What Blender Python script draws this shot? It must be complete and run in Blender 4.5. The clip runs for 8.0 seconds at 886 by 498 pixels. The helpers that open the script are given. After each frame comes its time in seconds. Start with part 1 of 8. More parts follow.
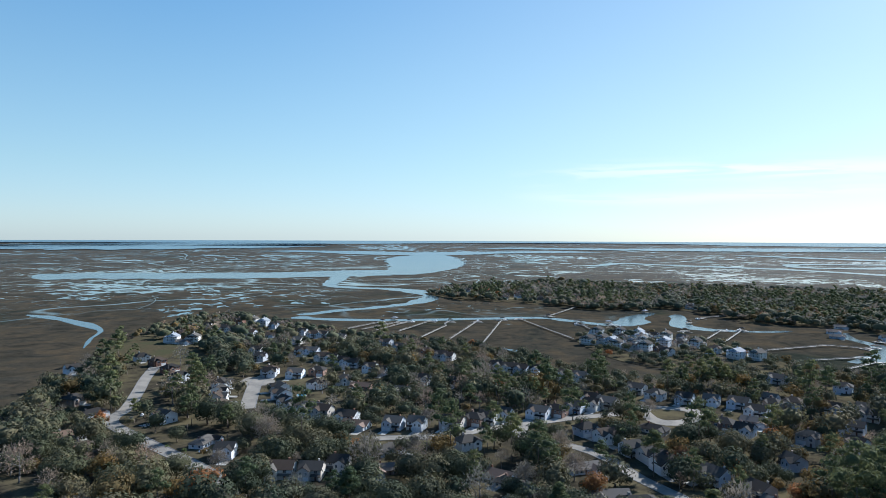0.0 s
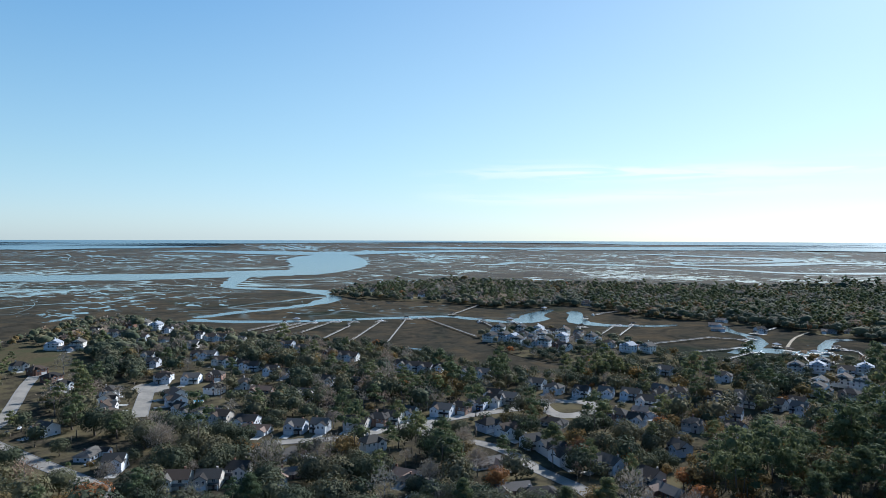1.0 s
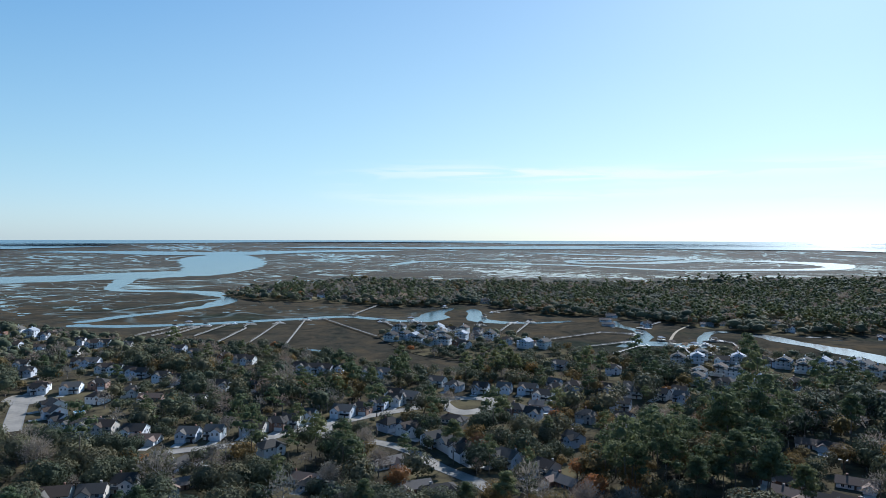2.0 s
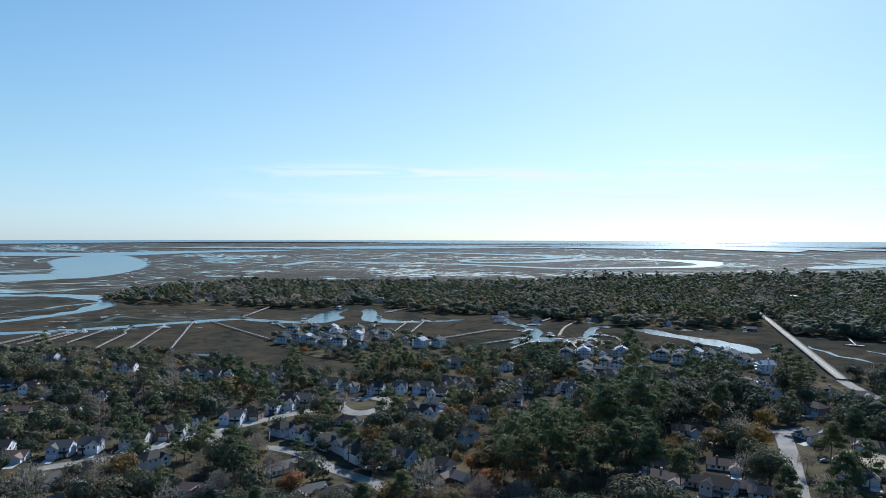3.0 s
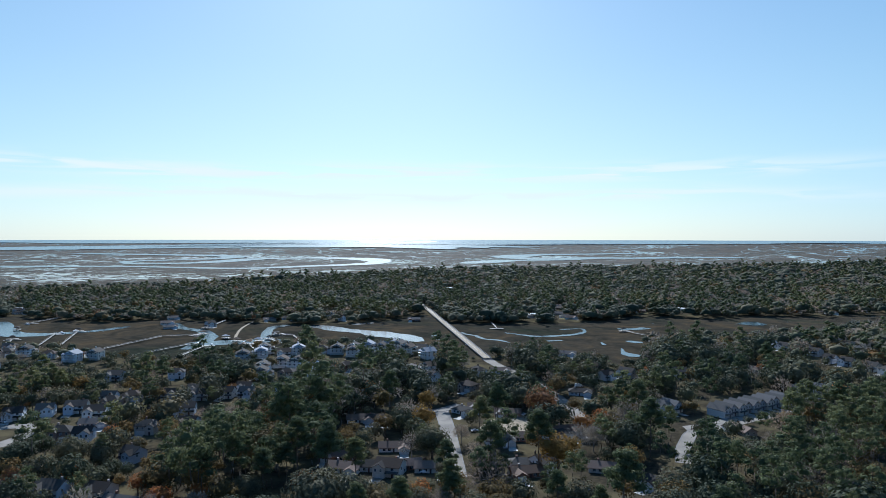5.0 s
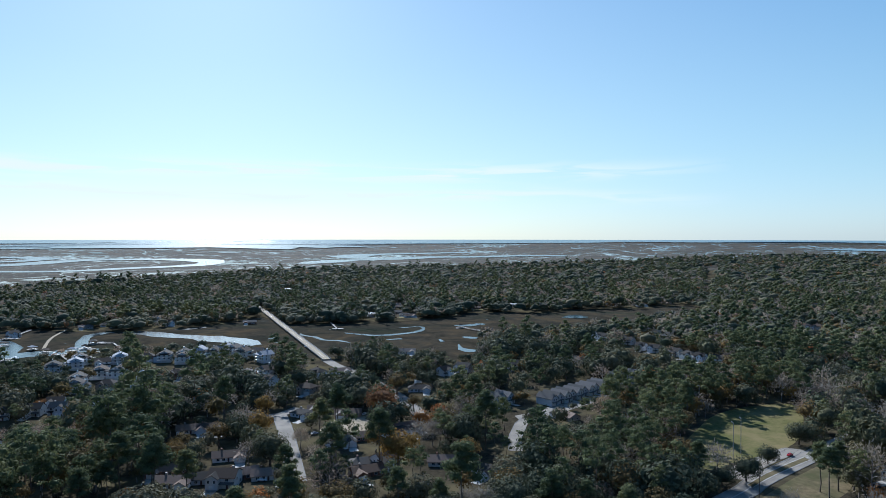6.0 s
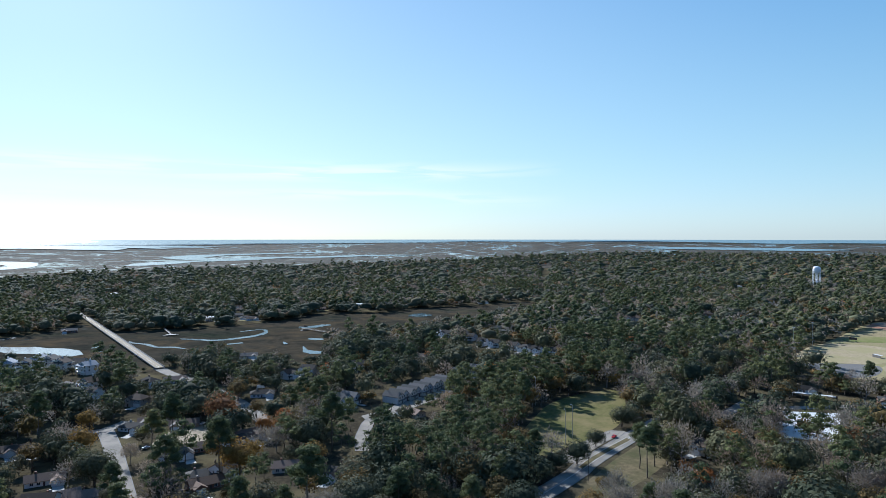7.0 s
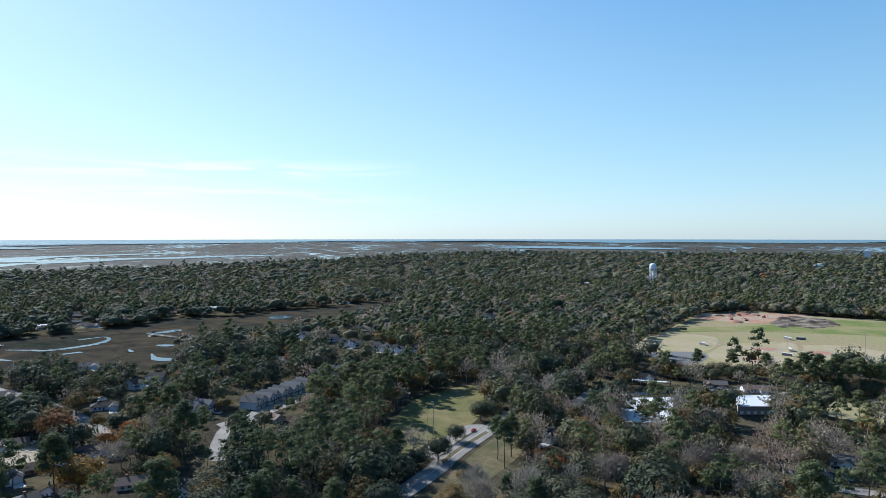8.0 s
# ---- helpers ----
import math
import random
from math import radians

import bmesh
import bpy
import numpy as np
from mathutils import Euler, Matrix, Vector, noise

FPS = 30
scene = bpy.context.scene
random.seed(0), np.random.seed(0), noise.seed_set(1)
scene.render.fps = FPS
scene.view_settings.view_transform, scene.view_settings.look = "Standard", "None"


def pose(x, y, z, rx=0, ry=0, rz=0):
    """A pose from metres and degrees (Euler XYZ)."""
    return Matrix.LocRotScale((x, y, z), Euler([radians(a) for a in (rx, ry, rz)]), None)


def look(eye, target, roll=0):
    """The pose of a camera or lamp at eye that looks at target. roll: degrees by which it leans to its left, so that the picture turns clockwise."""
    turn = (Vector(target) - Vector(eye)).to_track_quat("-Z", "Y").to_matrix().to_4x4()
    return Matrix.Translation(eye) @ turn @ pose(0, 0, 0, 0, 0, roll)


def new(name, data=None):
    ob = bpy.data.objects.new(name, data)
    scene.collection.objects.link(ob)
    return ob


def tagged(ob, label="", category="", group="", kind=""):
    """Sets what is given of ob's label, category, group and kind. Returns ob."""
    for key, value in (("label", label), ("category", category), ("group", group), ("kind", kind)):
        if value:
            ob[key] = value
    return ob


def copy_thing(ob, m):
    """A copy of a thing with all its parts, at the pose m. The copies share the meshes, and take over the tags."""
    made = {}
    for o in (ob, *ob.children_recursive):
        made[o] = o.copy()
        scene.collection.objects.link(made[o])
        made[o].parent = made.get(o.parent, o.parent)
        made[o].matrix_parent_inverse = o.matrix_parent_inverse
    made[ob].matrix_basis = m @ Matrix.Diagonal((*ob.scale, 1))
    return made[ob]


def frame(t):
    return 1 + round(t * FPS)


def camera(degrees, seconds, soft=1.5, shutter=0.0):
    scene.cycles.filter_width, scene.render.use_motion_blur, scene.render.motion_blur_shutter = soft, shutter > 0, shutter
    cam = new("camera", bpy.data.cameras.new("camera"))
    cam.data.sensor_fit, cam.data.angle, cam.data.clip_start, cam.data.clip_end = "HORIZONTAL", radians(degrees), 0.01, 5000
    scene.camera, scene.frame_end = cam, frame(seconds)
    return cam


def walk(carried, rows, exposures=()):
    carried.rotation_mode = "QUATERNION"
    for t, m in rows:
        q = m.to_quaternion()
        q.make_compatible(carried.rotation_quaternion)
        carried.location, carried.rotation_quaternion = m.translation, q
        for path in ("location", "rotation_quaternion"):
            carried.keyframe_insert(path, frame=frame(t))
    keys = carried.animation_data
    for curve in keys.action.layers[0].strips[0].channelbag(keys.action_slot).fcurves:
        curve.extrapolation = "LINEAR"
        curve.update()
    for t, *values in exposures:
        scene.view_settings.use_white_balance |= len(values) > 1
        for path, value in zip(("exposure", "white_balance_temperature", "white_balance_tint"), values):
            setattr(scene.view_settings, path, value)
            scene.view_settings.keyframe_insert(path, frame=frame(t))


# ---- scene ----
cam = camera(66.3, 8.0, soft=0.7)
EYE = (0.0, 0.0, 120.0)
# seconds, yaw, pitch, roll: the drone hovers on one spot and turns
TURN = [
    (0.0, 0.00, -0.99, -0.23),
    (0.5, -3.93, -1.00, -0.21),
    (1.0, -8.10, -1.01, -0.20),
    (1.5, -12.31, -1.02, -0.18),
    (3.0, -25.35, -1.04, -0.14),
    (3.5, -30.66, -1.05, -0.12),
    (4.0, -37.72, -1.06, -0.10),
    (4.5, -45.14, -1.07, -0.09),
    (6.0, -65.65, -1.10, -0.04),
    (6.5, -72.40, -1.11, -0.03),
    (7.0, -78.64, -1.11, -0.01),
    (7.5, -84.56, -1.12, 0.00),
    (8.0, -90.30, -1.13, 0.02),
]
walk(cam, [(t, pose(*EYE, 90 + p, r, w)) for t, w, p, r in TURN], [(0.0, 0.70, 5850, 10), (1.5, 0.60, 5700, 10), (3.5, 0.50, 5550, 10), (4.5, 0.48, 5550, 10), (6.5, 0.56, 5600, 10), (8.0, 0.74, 5700, 10)])

# ---- light: clear winter sky, low sun over the marsh ----
SUN_AZ, SUN_EL = 47.0, 31.0
world = bpy.data.worlds.new("sky")
scene.world = world
world.use_nodes = True
wn, wl = world.node_tree.nodes, world.node_tree.links
wn.clear()
w_out = wn.new("ShaderNodeOutputWorld")
w_bg = wn.new("ShaderNodeBackground")
sky = wn.new("ShaderNodeTexSky")
sky.sky_type = "NISHITA"
sky.sun_disc = False
sky.sun_elevation, sky.sun_rotation = radians(SUN_EL), radians(SUN_AZ)
sky.altitude, sky.air_density, sky.dust_density, sky.ozone_density = 100, 1.0, 0.4, 3.2
w_bg.inputs["Strength"].default_value = 0.082
# high thin haze evens the sky out between the sun's side and the other
w_even = wn.new("ShaderNodeGamma")
w_even.inputs["Gamma"].default_value = 0.55
w_tint = wn.new("ShaderNodeMix")
w_tint.data_type, w_tint.blend_type = "RGBA", "MULTIPLY"
w_tint.inputs["Factor"].default_value = 1.0
w_tint.inputs["B"].default_value = (1.90, 2.25, 2.24, 1)
wl.new(sky.outputs["Color"], w_even.inputs["Color"])
wl.new(w_even.outputs["Color"], w_tint.inputs["A"])
# thin cirrus: two level bands of long wisps low over the horizon
w_tc = wn.new("ShaderNodeTexCoord")
w_sep = wn.new("ShaderNodeSeparateXYZ")
wl.new(w_tc.outputs["Generated"], w_sep.inputs["Vector"])


def sky_math(op, a, b=0.0):
    node = wn.new("ShaderNodeMath")
    node.operation = op
    for i, v in enumerate((a, b)):
        if isinstance(v, (int, float)):
            node.inputs[i].default_value = v
        else:
            wl.new(v, node.inputs[i])
    return node.outputs[0]


def sky_noise(scale, place, detail, distort):
    w_map = wn.new("ShaderNodeMapping")
    w_map.inputs["Scale"].default_value, w_map.inputs["Location"].default_value = scale, place
    node = wn.new("ShaderNodeTexNoise")
    node.inputs["Scale"].default_value, node.inputs["Detail"].default_value, node.inputs["Distortion"].default_value = 1.0, detail, distort
    wl.new(w_tc.outputs["Generated"], w_map.inputs["Vector"])
    wl.new(w_map.outputs["Vector"], node.inputs["Vector"])
    return node.outputs["Fac"]


def wisp_band(height, width, seed, low, high, amount):
    wave = sky_math("MULTIPLY", sky_math("SUBTRACT", sky_noise((4.0, 4.0, 2.0), (seed, 1.0, 0.3), 2, 0.0), 0.5), 0.03)
    off = sky_math("DIVIDE", sky_math("SUBTRACT", sky_math("ADD", w_sep.outputs["Z"], wave), height), width)
    bell = sky_math("POWER", 2.718, sky_math("MULTIPLY", sky_math("MULTIPLY", off, off), -1.0))
    ramp = wn.new("ShaderNodeMapRange")
    ramp.interpolation_type = "SMOOTHSTEP"
    ramp.inputs["From Min"].default_value, ramp.inputs["From Max"].default_value = low, high
    wl.new(sky_noise((7.0, 7.0, 95.0), (2.0, seed, 0.7), 6, 0.6), ramp.inputs["Value"])
    return sky_math("MULTIPLY", sky_math("MULTIPLY", bell, ramp.outputs["Result"]), amount)


w_m2 = sky_math("ADD", wisp_band(0.091, 0.011, 3.7, 0.40, 0.60, 1.0), wisp_band(0.055, 0.008, 8.2, 0.34, 0.54, 0.9))
w_mix = wn.new("ShaderNodeMix")
w_mix.data_type = "RGBA"
w_mix.inputs["B"].default_value = (7.7, 8.1, 8.1, 1)
# the cirrus lies on the sun's side of the sky
w_dot = wn.new("ShaderNodeVectorMath")
w_dot.operation = "DOT_PRODUCT"
w_dot.inputs[1].default_value = (math.sin(radians(SUN_AZ)), math.cos(radians(SUN_AZ)), 0)
w_side = wn.new("ShaderNodeMapRange")
for k, v in (("From Min", 0.74), ("From Max", 0.92)):
    w_side.inputs[k].default_value = v
w_m4 = wn.new("ShaderNodeMath")
w_m4.operation = "MULTIPLY"
wl.new(w_tc.outputs["Generated"], w_dot.inputs[0])
wl.new(w_dot.outputs["Value"], w_side.inputs["Value"])
wl.new(w_m2, w_m4.inputs[0])
wl.new(w_side.outputs["Result"], w_m4.inputs[1])
wl.new(w_m4.outputs[0], w_mix.inputs["Factor"])
# clear winter sky: deeper blue towards the zenith
w_zen = wn.new("ShaderNodeMapRange")
w_zen.interpolation_type = "SMOOTHSTEP"
for k, v in (("From Min", 0.14), ("From Max", 0.62), ("To Min", 0.0), ("To Max", 0.45)):
    w_zen.inputs[k].default_value = v
w_deep = wn.new("ShaderNodeMix")
w_deep.data_type, w_deep.blend_type = "RGBA", "MULTIPLY"
w_deep.inputs["B"].default_value = (0.36, 0.60, 1.06, 1)
wl.new(w_sep.outputs["Z"], w_zen.inputs["Value"])
wl.new(w_zen.outputs["Result"], w_deep.inputs["Factor"])
wl.new(w_tint.outputs["Result"], w_deep.inputs["A"])
# and away from the sun
w_turn = wn.new("ShaderNodeMapRange")
w_turn.interpolation_type = "SMOOTHSTEP"
for k, v in (("From Min", 0.94), ("From Max", 0.30)):
    w_turn.inputs[k].default_value = v
w_up = wn.new("ShaderNodeMapRange")
for k, v in (("From Min", 0.03), ("From Max", 0.42)):
    w_up.inputs[k].default_value = v
w_m5 = wn.new("ShaderNodeMath")
w_m5.operation = "MULTIPLY"
w_away = wn.new("ShaderNodeMix")
w_away.data_type, w_away.blend_type = "RGBA", "MULTIPLY"
w_away.inputs["B"].default_value = (0.60, 0.85, 1.0, 1)
wl.new(w_dot.outputs["Value"], w_turn.inputs["Value"])
wl.new(w_sep.outputs["Z"], w_up.inputs["Value"])
wl.new(w_turn.outputs["Result"], w_m5.inputs[0])
wl.new(w_up.outputs["Result"], w_m5.inputs[1])
wl.new(w_m5.outputs[0], w_away.inputs["Factor"])
wl.new(w_deep.outputs["Result"], w_away.inputs["A"])
# the half of the sky opposite the sun is the darkest
w_back = wn.new("ShaderNodeMapRange")
w_back.interpolation_type = "SMOOTHSTEP"
for k, v in (("From Min", 0.15), ("From Max", -0.65)):
    w_back.inputs[k].default_value = v
w_shade = wn.new("ShaderNodeMix")
w_shade.data_type, w_shade.blend_type = "RGBA", "MULTIPLY"
w_shade.inputs["B"].default_value = (0.42, 0.52, 0.66, 1)
wl.new(w_dot.outputs["Value"], w_back.inputs["Value"])
wl.new(w_back.outputs["Result"], w_shade.inputs["Factor"])
wl.new(w_away.outputs["Result"], w_shade.inputs["A"])
# warmer glow low under the sun
w_near = wn.new("ShaderNodeMapRange")
w_near.interpolation_type = "SMOOTHSTEP"
for k, v in (("From Min", 0.70), ("From Max", 0.97)):
    w_near.inputs[k].default_value = v
w_down = wn.new("ShaderNodeMapRange")
for k, v in (("From Min", 0.24), ("From Max", 0.02)):
    w_down.inputs[k].default_value = v
w_m6 = wn.new("ShaderNodeMath")
w_m6.operation = "MULTIPLY"
w_warm = wn.new("ShaderNodeMix")
w_warm.data_type, w_warm.blend_type = "RGBA", "MULTIPLY"
w_warm.inputs["B"].default_value = (1.09, 1.04, 0.95, 1)
wl.new(w_dot.outputs["Value"], w_near.inputs["Value"])
wl.new(w_sep.outputs["Z"], w_down.inputs["Value"])
wl.new(w_near.outputs["Result"], w_m6.inputs[0])
wl.new(w_down.outputs["Result"], w_m6.inputs[1])
wl.new(w_m6.outputs[0], w_warm.inputs["Factor"])
# paler, bluer air along the skyline
w_line = wn.new("ShaderNodeMapRange")
for k, v in (("From Min", 0.10), ("From Max", 0.0)):
    w_line.inputs[k].default_value = v
w_pale = wn.new("ShaderNodeMix")
w_pale.data_type, w_pale.blend_type = "RGBA", "MULTIPLY"
w_pale.inputs["B"].default_value = (1.0, 0.985, 1.10, 1)
wl.new(w_sep.outputs["Z"], w_line.inputs["Value"])
wl.new(w_line.outputs["Result"], w_pale.inputs["Factor"])
wl.new(w_shade.outputs["Result"], w_pale.inputs["A"])
wl.new(w_pale.outputs["Result"], w_warm.inputs["A"])
wl.new(w_warm.outputs["Result"], w_mix.inputs["A"])
wl.new(w_mix.outputs["Result"], w_bg.inputs["Color"])
wl.new(w_bg.outputs[0], w_out.inputs[0])

sun_data = bpy.data.lights.new("sun", "SUN")
sun_data.energy, sun_data.angle, sun_data.color = 5.0, radians(0.53), (1.0, 0.975, 0.94)
sun_dir = Vector((math.sin(radians(SUN_AZ)) * math.cos(radians(SUN_EL)), math.cos(radians(SUN_AZ)) * math.cos(radians(SUN_EL)), math.sin(radians(SUN_EL))))
sun = new("sun", sun_data)
sun.matrix_world = look(sun_dir * 400 + Vector((0, 0, 120)), (0, 0, 120))


# ---- materials ----
class Nodes:
    def __init__(self, name):
        self.mat = bpy.data.materials.new(name)
        self.mat.use_nodes = True
        self.n, self.l = self.mat.node_tree.nodes, self.mat.node_tree.links
        self.bsdf = self.n["Principled BSDF"]
        self.out = self.n["Material Output"]

    def add(self, kind, **values):
        node = self.n.new(kind)
        for k, v in values.items():
            node.inputs[k].default_value = v
        return node

    def join(self, a, b):
        self.l.new(a, b)

    def coords(self):
        return self.n.new("ShaderNodeNewGeometry").outputs["Position"]

    def noise(self, scale, detail=4.0, rough=0.6, vec=None, distort=0.0):
        node = self.add("ShaderNodeTexNoise", Scale=scale, Detail=detail, Roughness=rough, Distortion=distort)
        if vec is not None:
            self.join(vec, node.inputs["Vector"])
        return node.outputs["Fac"]

    def ramp(self, fac, stops):
        node = self.n.new("ShaderNodeValToRGB")
        e = node.color_ramp.elements
        while len(e) < len(stops):
            e.new(0.5)
        for el, (p, c) in zip(e, stops):
            el.position, el.color = p, (*c, 1) if len(c) == 3 else c
        self.join(fac, node.inputs["Fac"])
        return node.outputs["Color"]

    def mix(self, fac, a, b, mode="MIX"):
        node = self.n.new("ShaderNodeMix")
        node.data_type, node.blend_type = "RGBA", mode
        for key, v in (("Factor", fac), ("A", a), ("B", b)):
            if isinstance(v, tuple):
                node.inputs[key].default_value = (*v, 1)
            elif isinstance(v, float):
                node.inputs[key].default_value = v
            else:
                self.join(v, node.inputs[key])
        return node.outputs["Result"]

    def math(self, op, a, b=0.0):
        node = self.n.new("ShaderNodeMath")
        node.operation = op
        for i, v in enumerate((a, b)):
            if isinstance(v, (int, float)):
                node.inputs[i].default_value = v
            else:
                self.join(v, node.inputs[i])
        return node.outputs[0]

    def bump(self, height, strength, distance):
        node = self.add("ShaderNodeBump", Strength=strength, Distance=distance)
        self.join(height, node.inputs["Height"])
        self.join(node.outputs["Normal"], self.bsdf.inputs["Normal"])

    def done(self, colour, rough, spec=0.3, metal=0.0):
        if isinstance(colour, tuple):
            self.bsdf.inputs["Base Color"].default_value = (*colour, 1)
        else:
            self.join(colour, self.bsdf.inputs["Base Color"])
        self.bsdf.inputs["Roughness"].default_value = rough
        self.bsdf.inputs["Specular IOR Level"].default_value = spec
        self.bsdf.inputs["Metallic"].default_value = metal
        return self.mat


def surface(name, dark, light, scale, rough=0.85, bump=0.3, depth=0.02, spec=0.3, second=None, scale2=0.05):
    """A weathered surface: fine grain between two colours, broad stains towards a third."""
    s = Nodes(name)
    p = s.coords()
    g = s.noise(scale, 6, 0.65, p)
    c = s.ramp(g, [(0.3, dark), (0.72, light)])
    if second:
        c = s.mix(s.ramp(s.noise(scale2, 4, 0.6, p), [(0.42, (0, 0, 0)), (0.62, (1, 1, 1))]), c, second)
    if bump:
        s.bump(g, bump, depth)
    return s.done(c, rough, spec)


def random_surface(name, stops, scale=3.0, rough=0.8, spec=0.3, amount=0.18):
    """One colour per object out of a range, with grain on it."""
    s = Nodes(name)
    r = s.n.new("ShaderNodeObjectInfo").outputs["Random"]
    c = s.ramp(r, stops)
    for el_node in [n for n in s.n if n.bl_idname == "ShaderNodeValToRGB"]:
        el_node.color_ramp.interpolation = "CONSTANT"
    g = s.noise(scale, 5, 0.6, s.coords())
    c = s.mix(amount, c, s.ramp(g, [(0.25, (0.25, 0.25, 0.25)), (0.75, (1, 1, 1))]), "MULTIPLY")
    s.bump(g, 0.25, 0.02)
    return s.done(c, rough, spec)


def foliage(name, stops, through_light=0.20, rough=0.9, spec=0.10, grain=1.1):
    s = Nodes(name)
    at = s.n.new("ShaderNodeAttribute")
    at.attribute_name = "tint"
    r = s.math("FRACT", s.math("ADD", at.outputs["Fac"], s.n.new("ShaderNodeObjectInfo").outputs["Random"]))
    p = s.coords()
    c = s.ramp(r, stops)
    isl = s.n.new("ShaderNodeNewGeometry").outputs["Random Per Island"]
    c = s.mix(0.6, c, s.ramp(isl, [(0.0, (0.66, 0.66, 0.66)), (1.0, (1.14, 1.14, 1.08))]), "MULTIPLY")
    g = s.noise(grain, 5, 0.75, p)
    c = s.mix(0.8, c, s.ramp(g, [(0.3, (0.6, 0.62, 0.62)), (0.7, (1.3, 1.25, 1.15))]), "MULTIPLY")
    stand = s.noise(0.0075, 3, 0.55, p)
    c = s.mix(1.0, c, s.ramp(stand, [(0.34, (0.74, 0.84, 0.86)), (0.5, (1.02, 1.02, 1.0)), (0.66, (1.26, 1.17, 1.03))]), "MULTIPLY")
    s.bump(g, 0.6, 0.3)
    s.done(c, rough, spec)
    tr = s.n.new("ShaderNodeBsdfTranslucent")
    s.join(c, tr.inputs["Color"])
    mx = s.add("ShaderNodeMixShader", Fac=through_light)
    s.join(s.bsdf.outputs[0], mx.inputs[1])
    s.join(tr.outputs[0], mx.inputs[2])
    s.join(mx.outputs[0], s.out.inputs["Surface"])
    return s.mat


def water_material(name="tidal_water", rough=0.17, ripple=0.04):
    s = Nodes(name)
    p = s.coords()
    g = s.noise(0.35, 5, 0.6, p)
    s.bump(g, ripple, 0.05)
    c = s.ramp(s.noise(0.006, 3, 0.5, p), [(0.3, (0.02, 0.045, 0.055)), (0.7, (0.05, 0.075, 0.08))])
    s.bsdf.inputs["IOR"].default_value = 1.33
    return s.done(c, rough, 0.5)


def marsh_material():
    """Winter cordgrass in broad brown and olive drifts, with shallow pans of water lying in it."""
    s = Nodes("salt_marsh")
    p = s.coords()
    broad = s.noise(0.0055, 6, 0.62, p, 0.8)
    c = s.ramp(broad, [(0.30, (0.032, 0.038, 0.028)), (0.43, (0.050, 0.046, 0.036)), (0.52, (0.064, 0.054, 0.039)), (0.60, (0.056, 0.051, 0.040)), (0.72, (0.035, 0.043, 0.029))])
    fine = s.noise(0.12, 7, 0.7, p)
    c = s.mix(0.55, c, s.ramp(fine, [(0.3, (0.45, 0.45, 0.45)), (0.75, (1.25, 1.22, 1.15))]), "MULTIPLY")
    mid = s.noise(0.022, 5, 0.65, p, 1.2)
    c = s.mix(0.7, c, s.ramp(mid, [(0.36, (0.45, 0.50, 0.52)), (0.48, (0.9, 0.92, 0.92)), (0.62, (1.45, 1.27, 1.05))]), "MULTIPLY")
    s.bump(s.noise(0.8, 6, 0.7, p), 0.8, 0.4)
    s.done(c, 1.0, 0.0)
    sep = s.n.new("ShaderNodeSeparateXYZ")
    s.join(p, sep.inputs[0])
    flat = s.n.new("ShaderNodeCombineXYZ")
    s.join(sep.outputs["X"], flat.inputs["X"])
    s.join(sep.outputs["Y"], flat.inputs["Y"])
    pan = s.noise(0.028, 5, 0.62, flat.outputs[0], 0.6)
    where = s.noise(0.0016, 2, 0.5, flat.outputs[0])
    dist = s.n.new("ShaderNodeVectorMath")
    dist.operation = "LENGTH"
    s.join(flat.outputs[0], dist.inputs[0])
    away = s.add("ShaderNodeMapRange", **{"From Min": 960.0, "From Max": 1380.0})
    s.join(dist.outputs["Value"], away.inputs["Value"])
    # gloss rises with distance, standing in for haze over the far marsh
    haze_gloss = s.add("ShaderNodeMapRange", **{"From Min": 1200.0, "From Max": 3100.0, "To Min": 0.0, "To Max": 0.10})
    s.join(dist.outputs["Value"], haze_gloss.inputs["Value"])
    s.join(haze_gloss.outputs[0], s.bsdf.inputs["Specular IOR Level"])
    clus = s.ramp(where, [(0.50, (0, 0, 0)), (0.64, (1, 1, 1))])
    lift = s.math("MULTIPLY", s.math("SUBTRACT", s.math("MULTIPLY", clus, away.outputs[0]), 1.0), 0.2)
    mask = s.ramp(s.math("ADD", pan, lift), [(0.498, (0, 0, 0)), (0.51, (1, 1, 1))])
    def threads(scale, wide, seed):
        """Winding channels along the level lines of a broad noise."""
        at = s.add("ShaderNodeVectorMath")
        at.inputs[1].default_value = (seed, seed * 0.7, 0)
        s.join(flat.outputs[0], at.inputs[0])
        level = s.math("ABSOLUTE", s.math("SUBTRACT", s.noise(scale, 3, 0.5, at.outputs[0], 1.3), 0.5))
        return s.ramp(level, [(wide * 0.6, (1, 1, 1)), (wide, (0, 0, 0))])

    mask = s.math("MAXIMUM", mask, s.math("MULTIPLY", threads(0.0065, 0.0034, 0.0), away.outputs[0]))
    mask = s.math("MAXIMUM", mask, s.math("MULTIPLY", threads(0.0021, 0.0042, 310.0), away.outputs[0]))
    mask = s.math("MAXIMUM", mask, s.math("MULTIPLY", threads(0.0011, 0.0050, 990.0), away.outputs[0]))
    wet = s.add("ShaderNodeBsdfPrincipled", Roughness=0.07, IOR=1.33)
    wet.inputs["Base Color"].default_value = (0.04, 0.055, 0.06, 1)
    mx = s.n.new("ShaderNodeMixShader")
    s.join(mask, mx.inputs[0])
    s.join(s.bsdf.outputs[0], mx.inputs[1])
    s.join(wet.outputs[0], mx.inputs[2])
    s.join(mx.outputs[0], s.out.inputs["Surface"])
    return s.mat


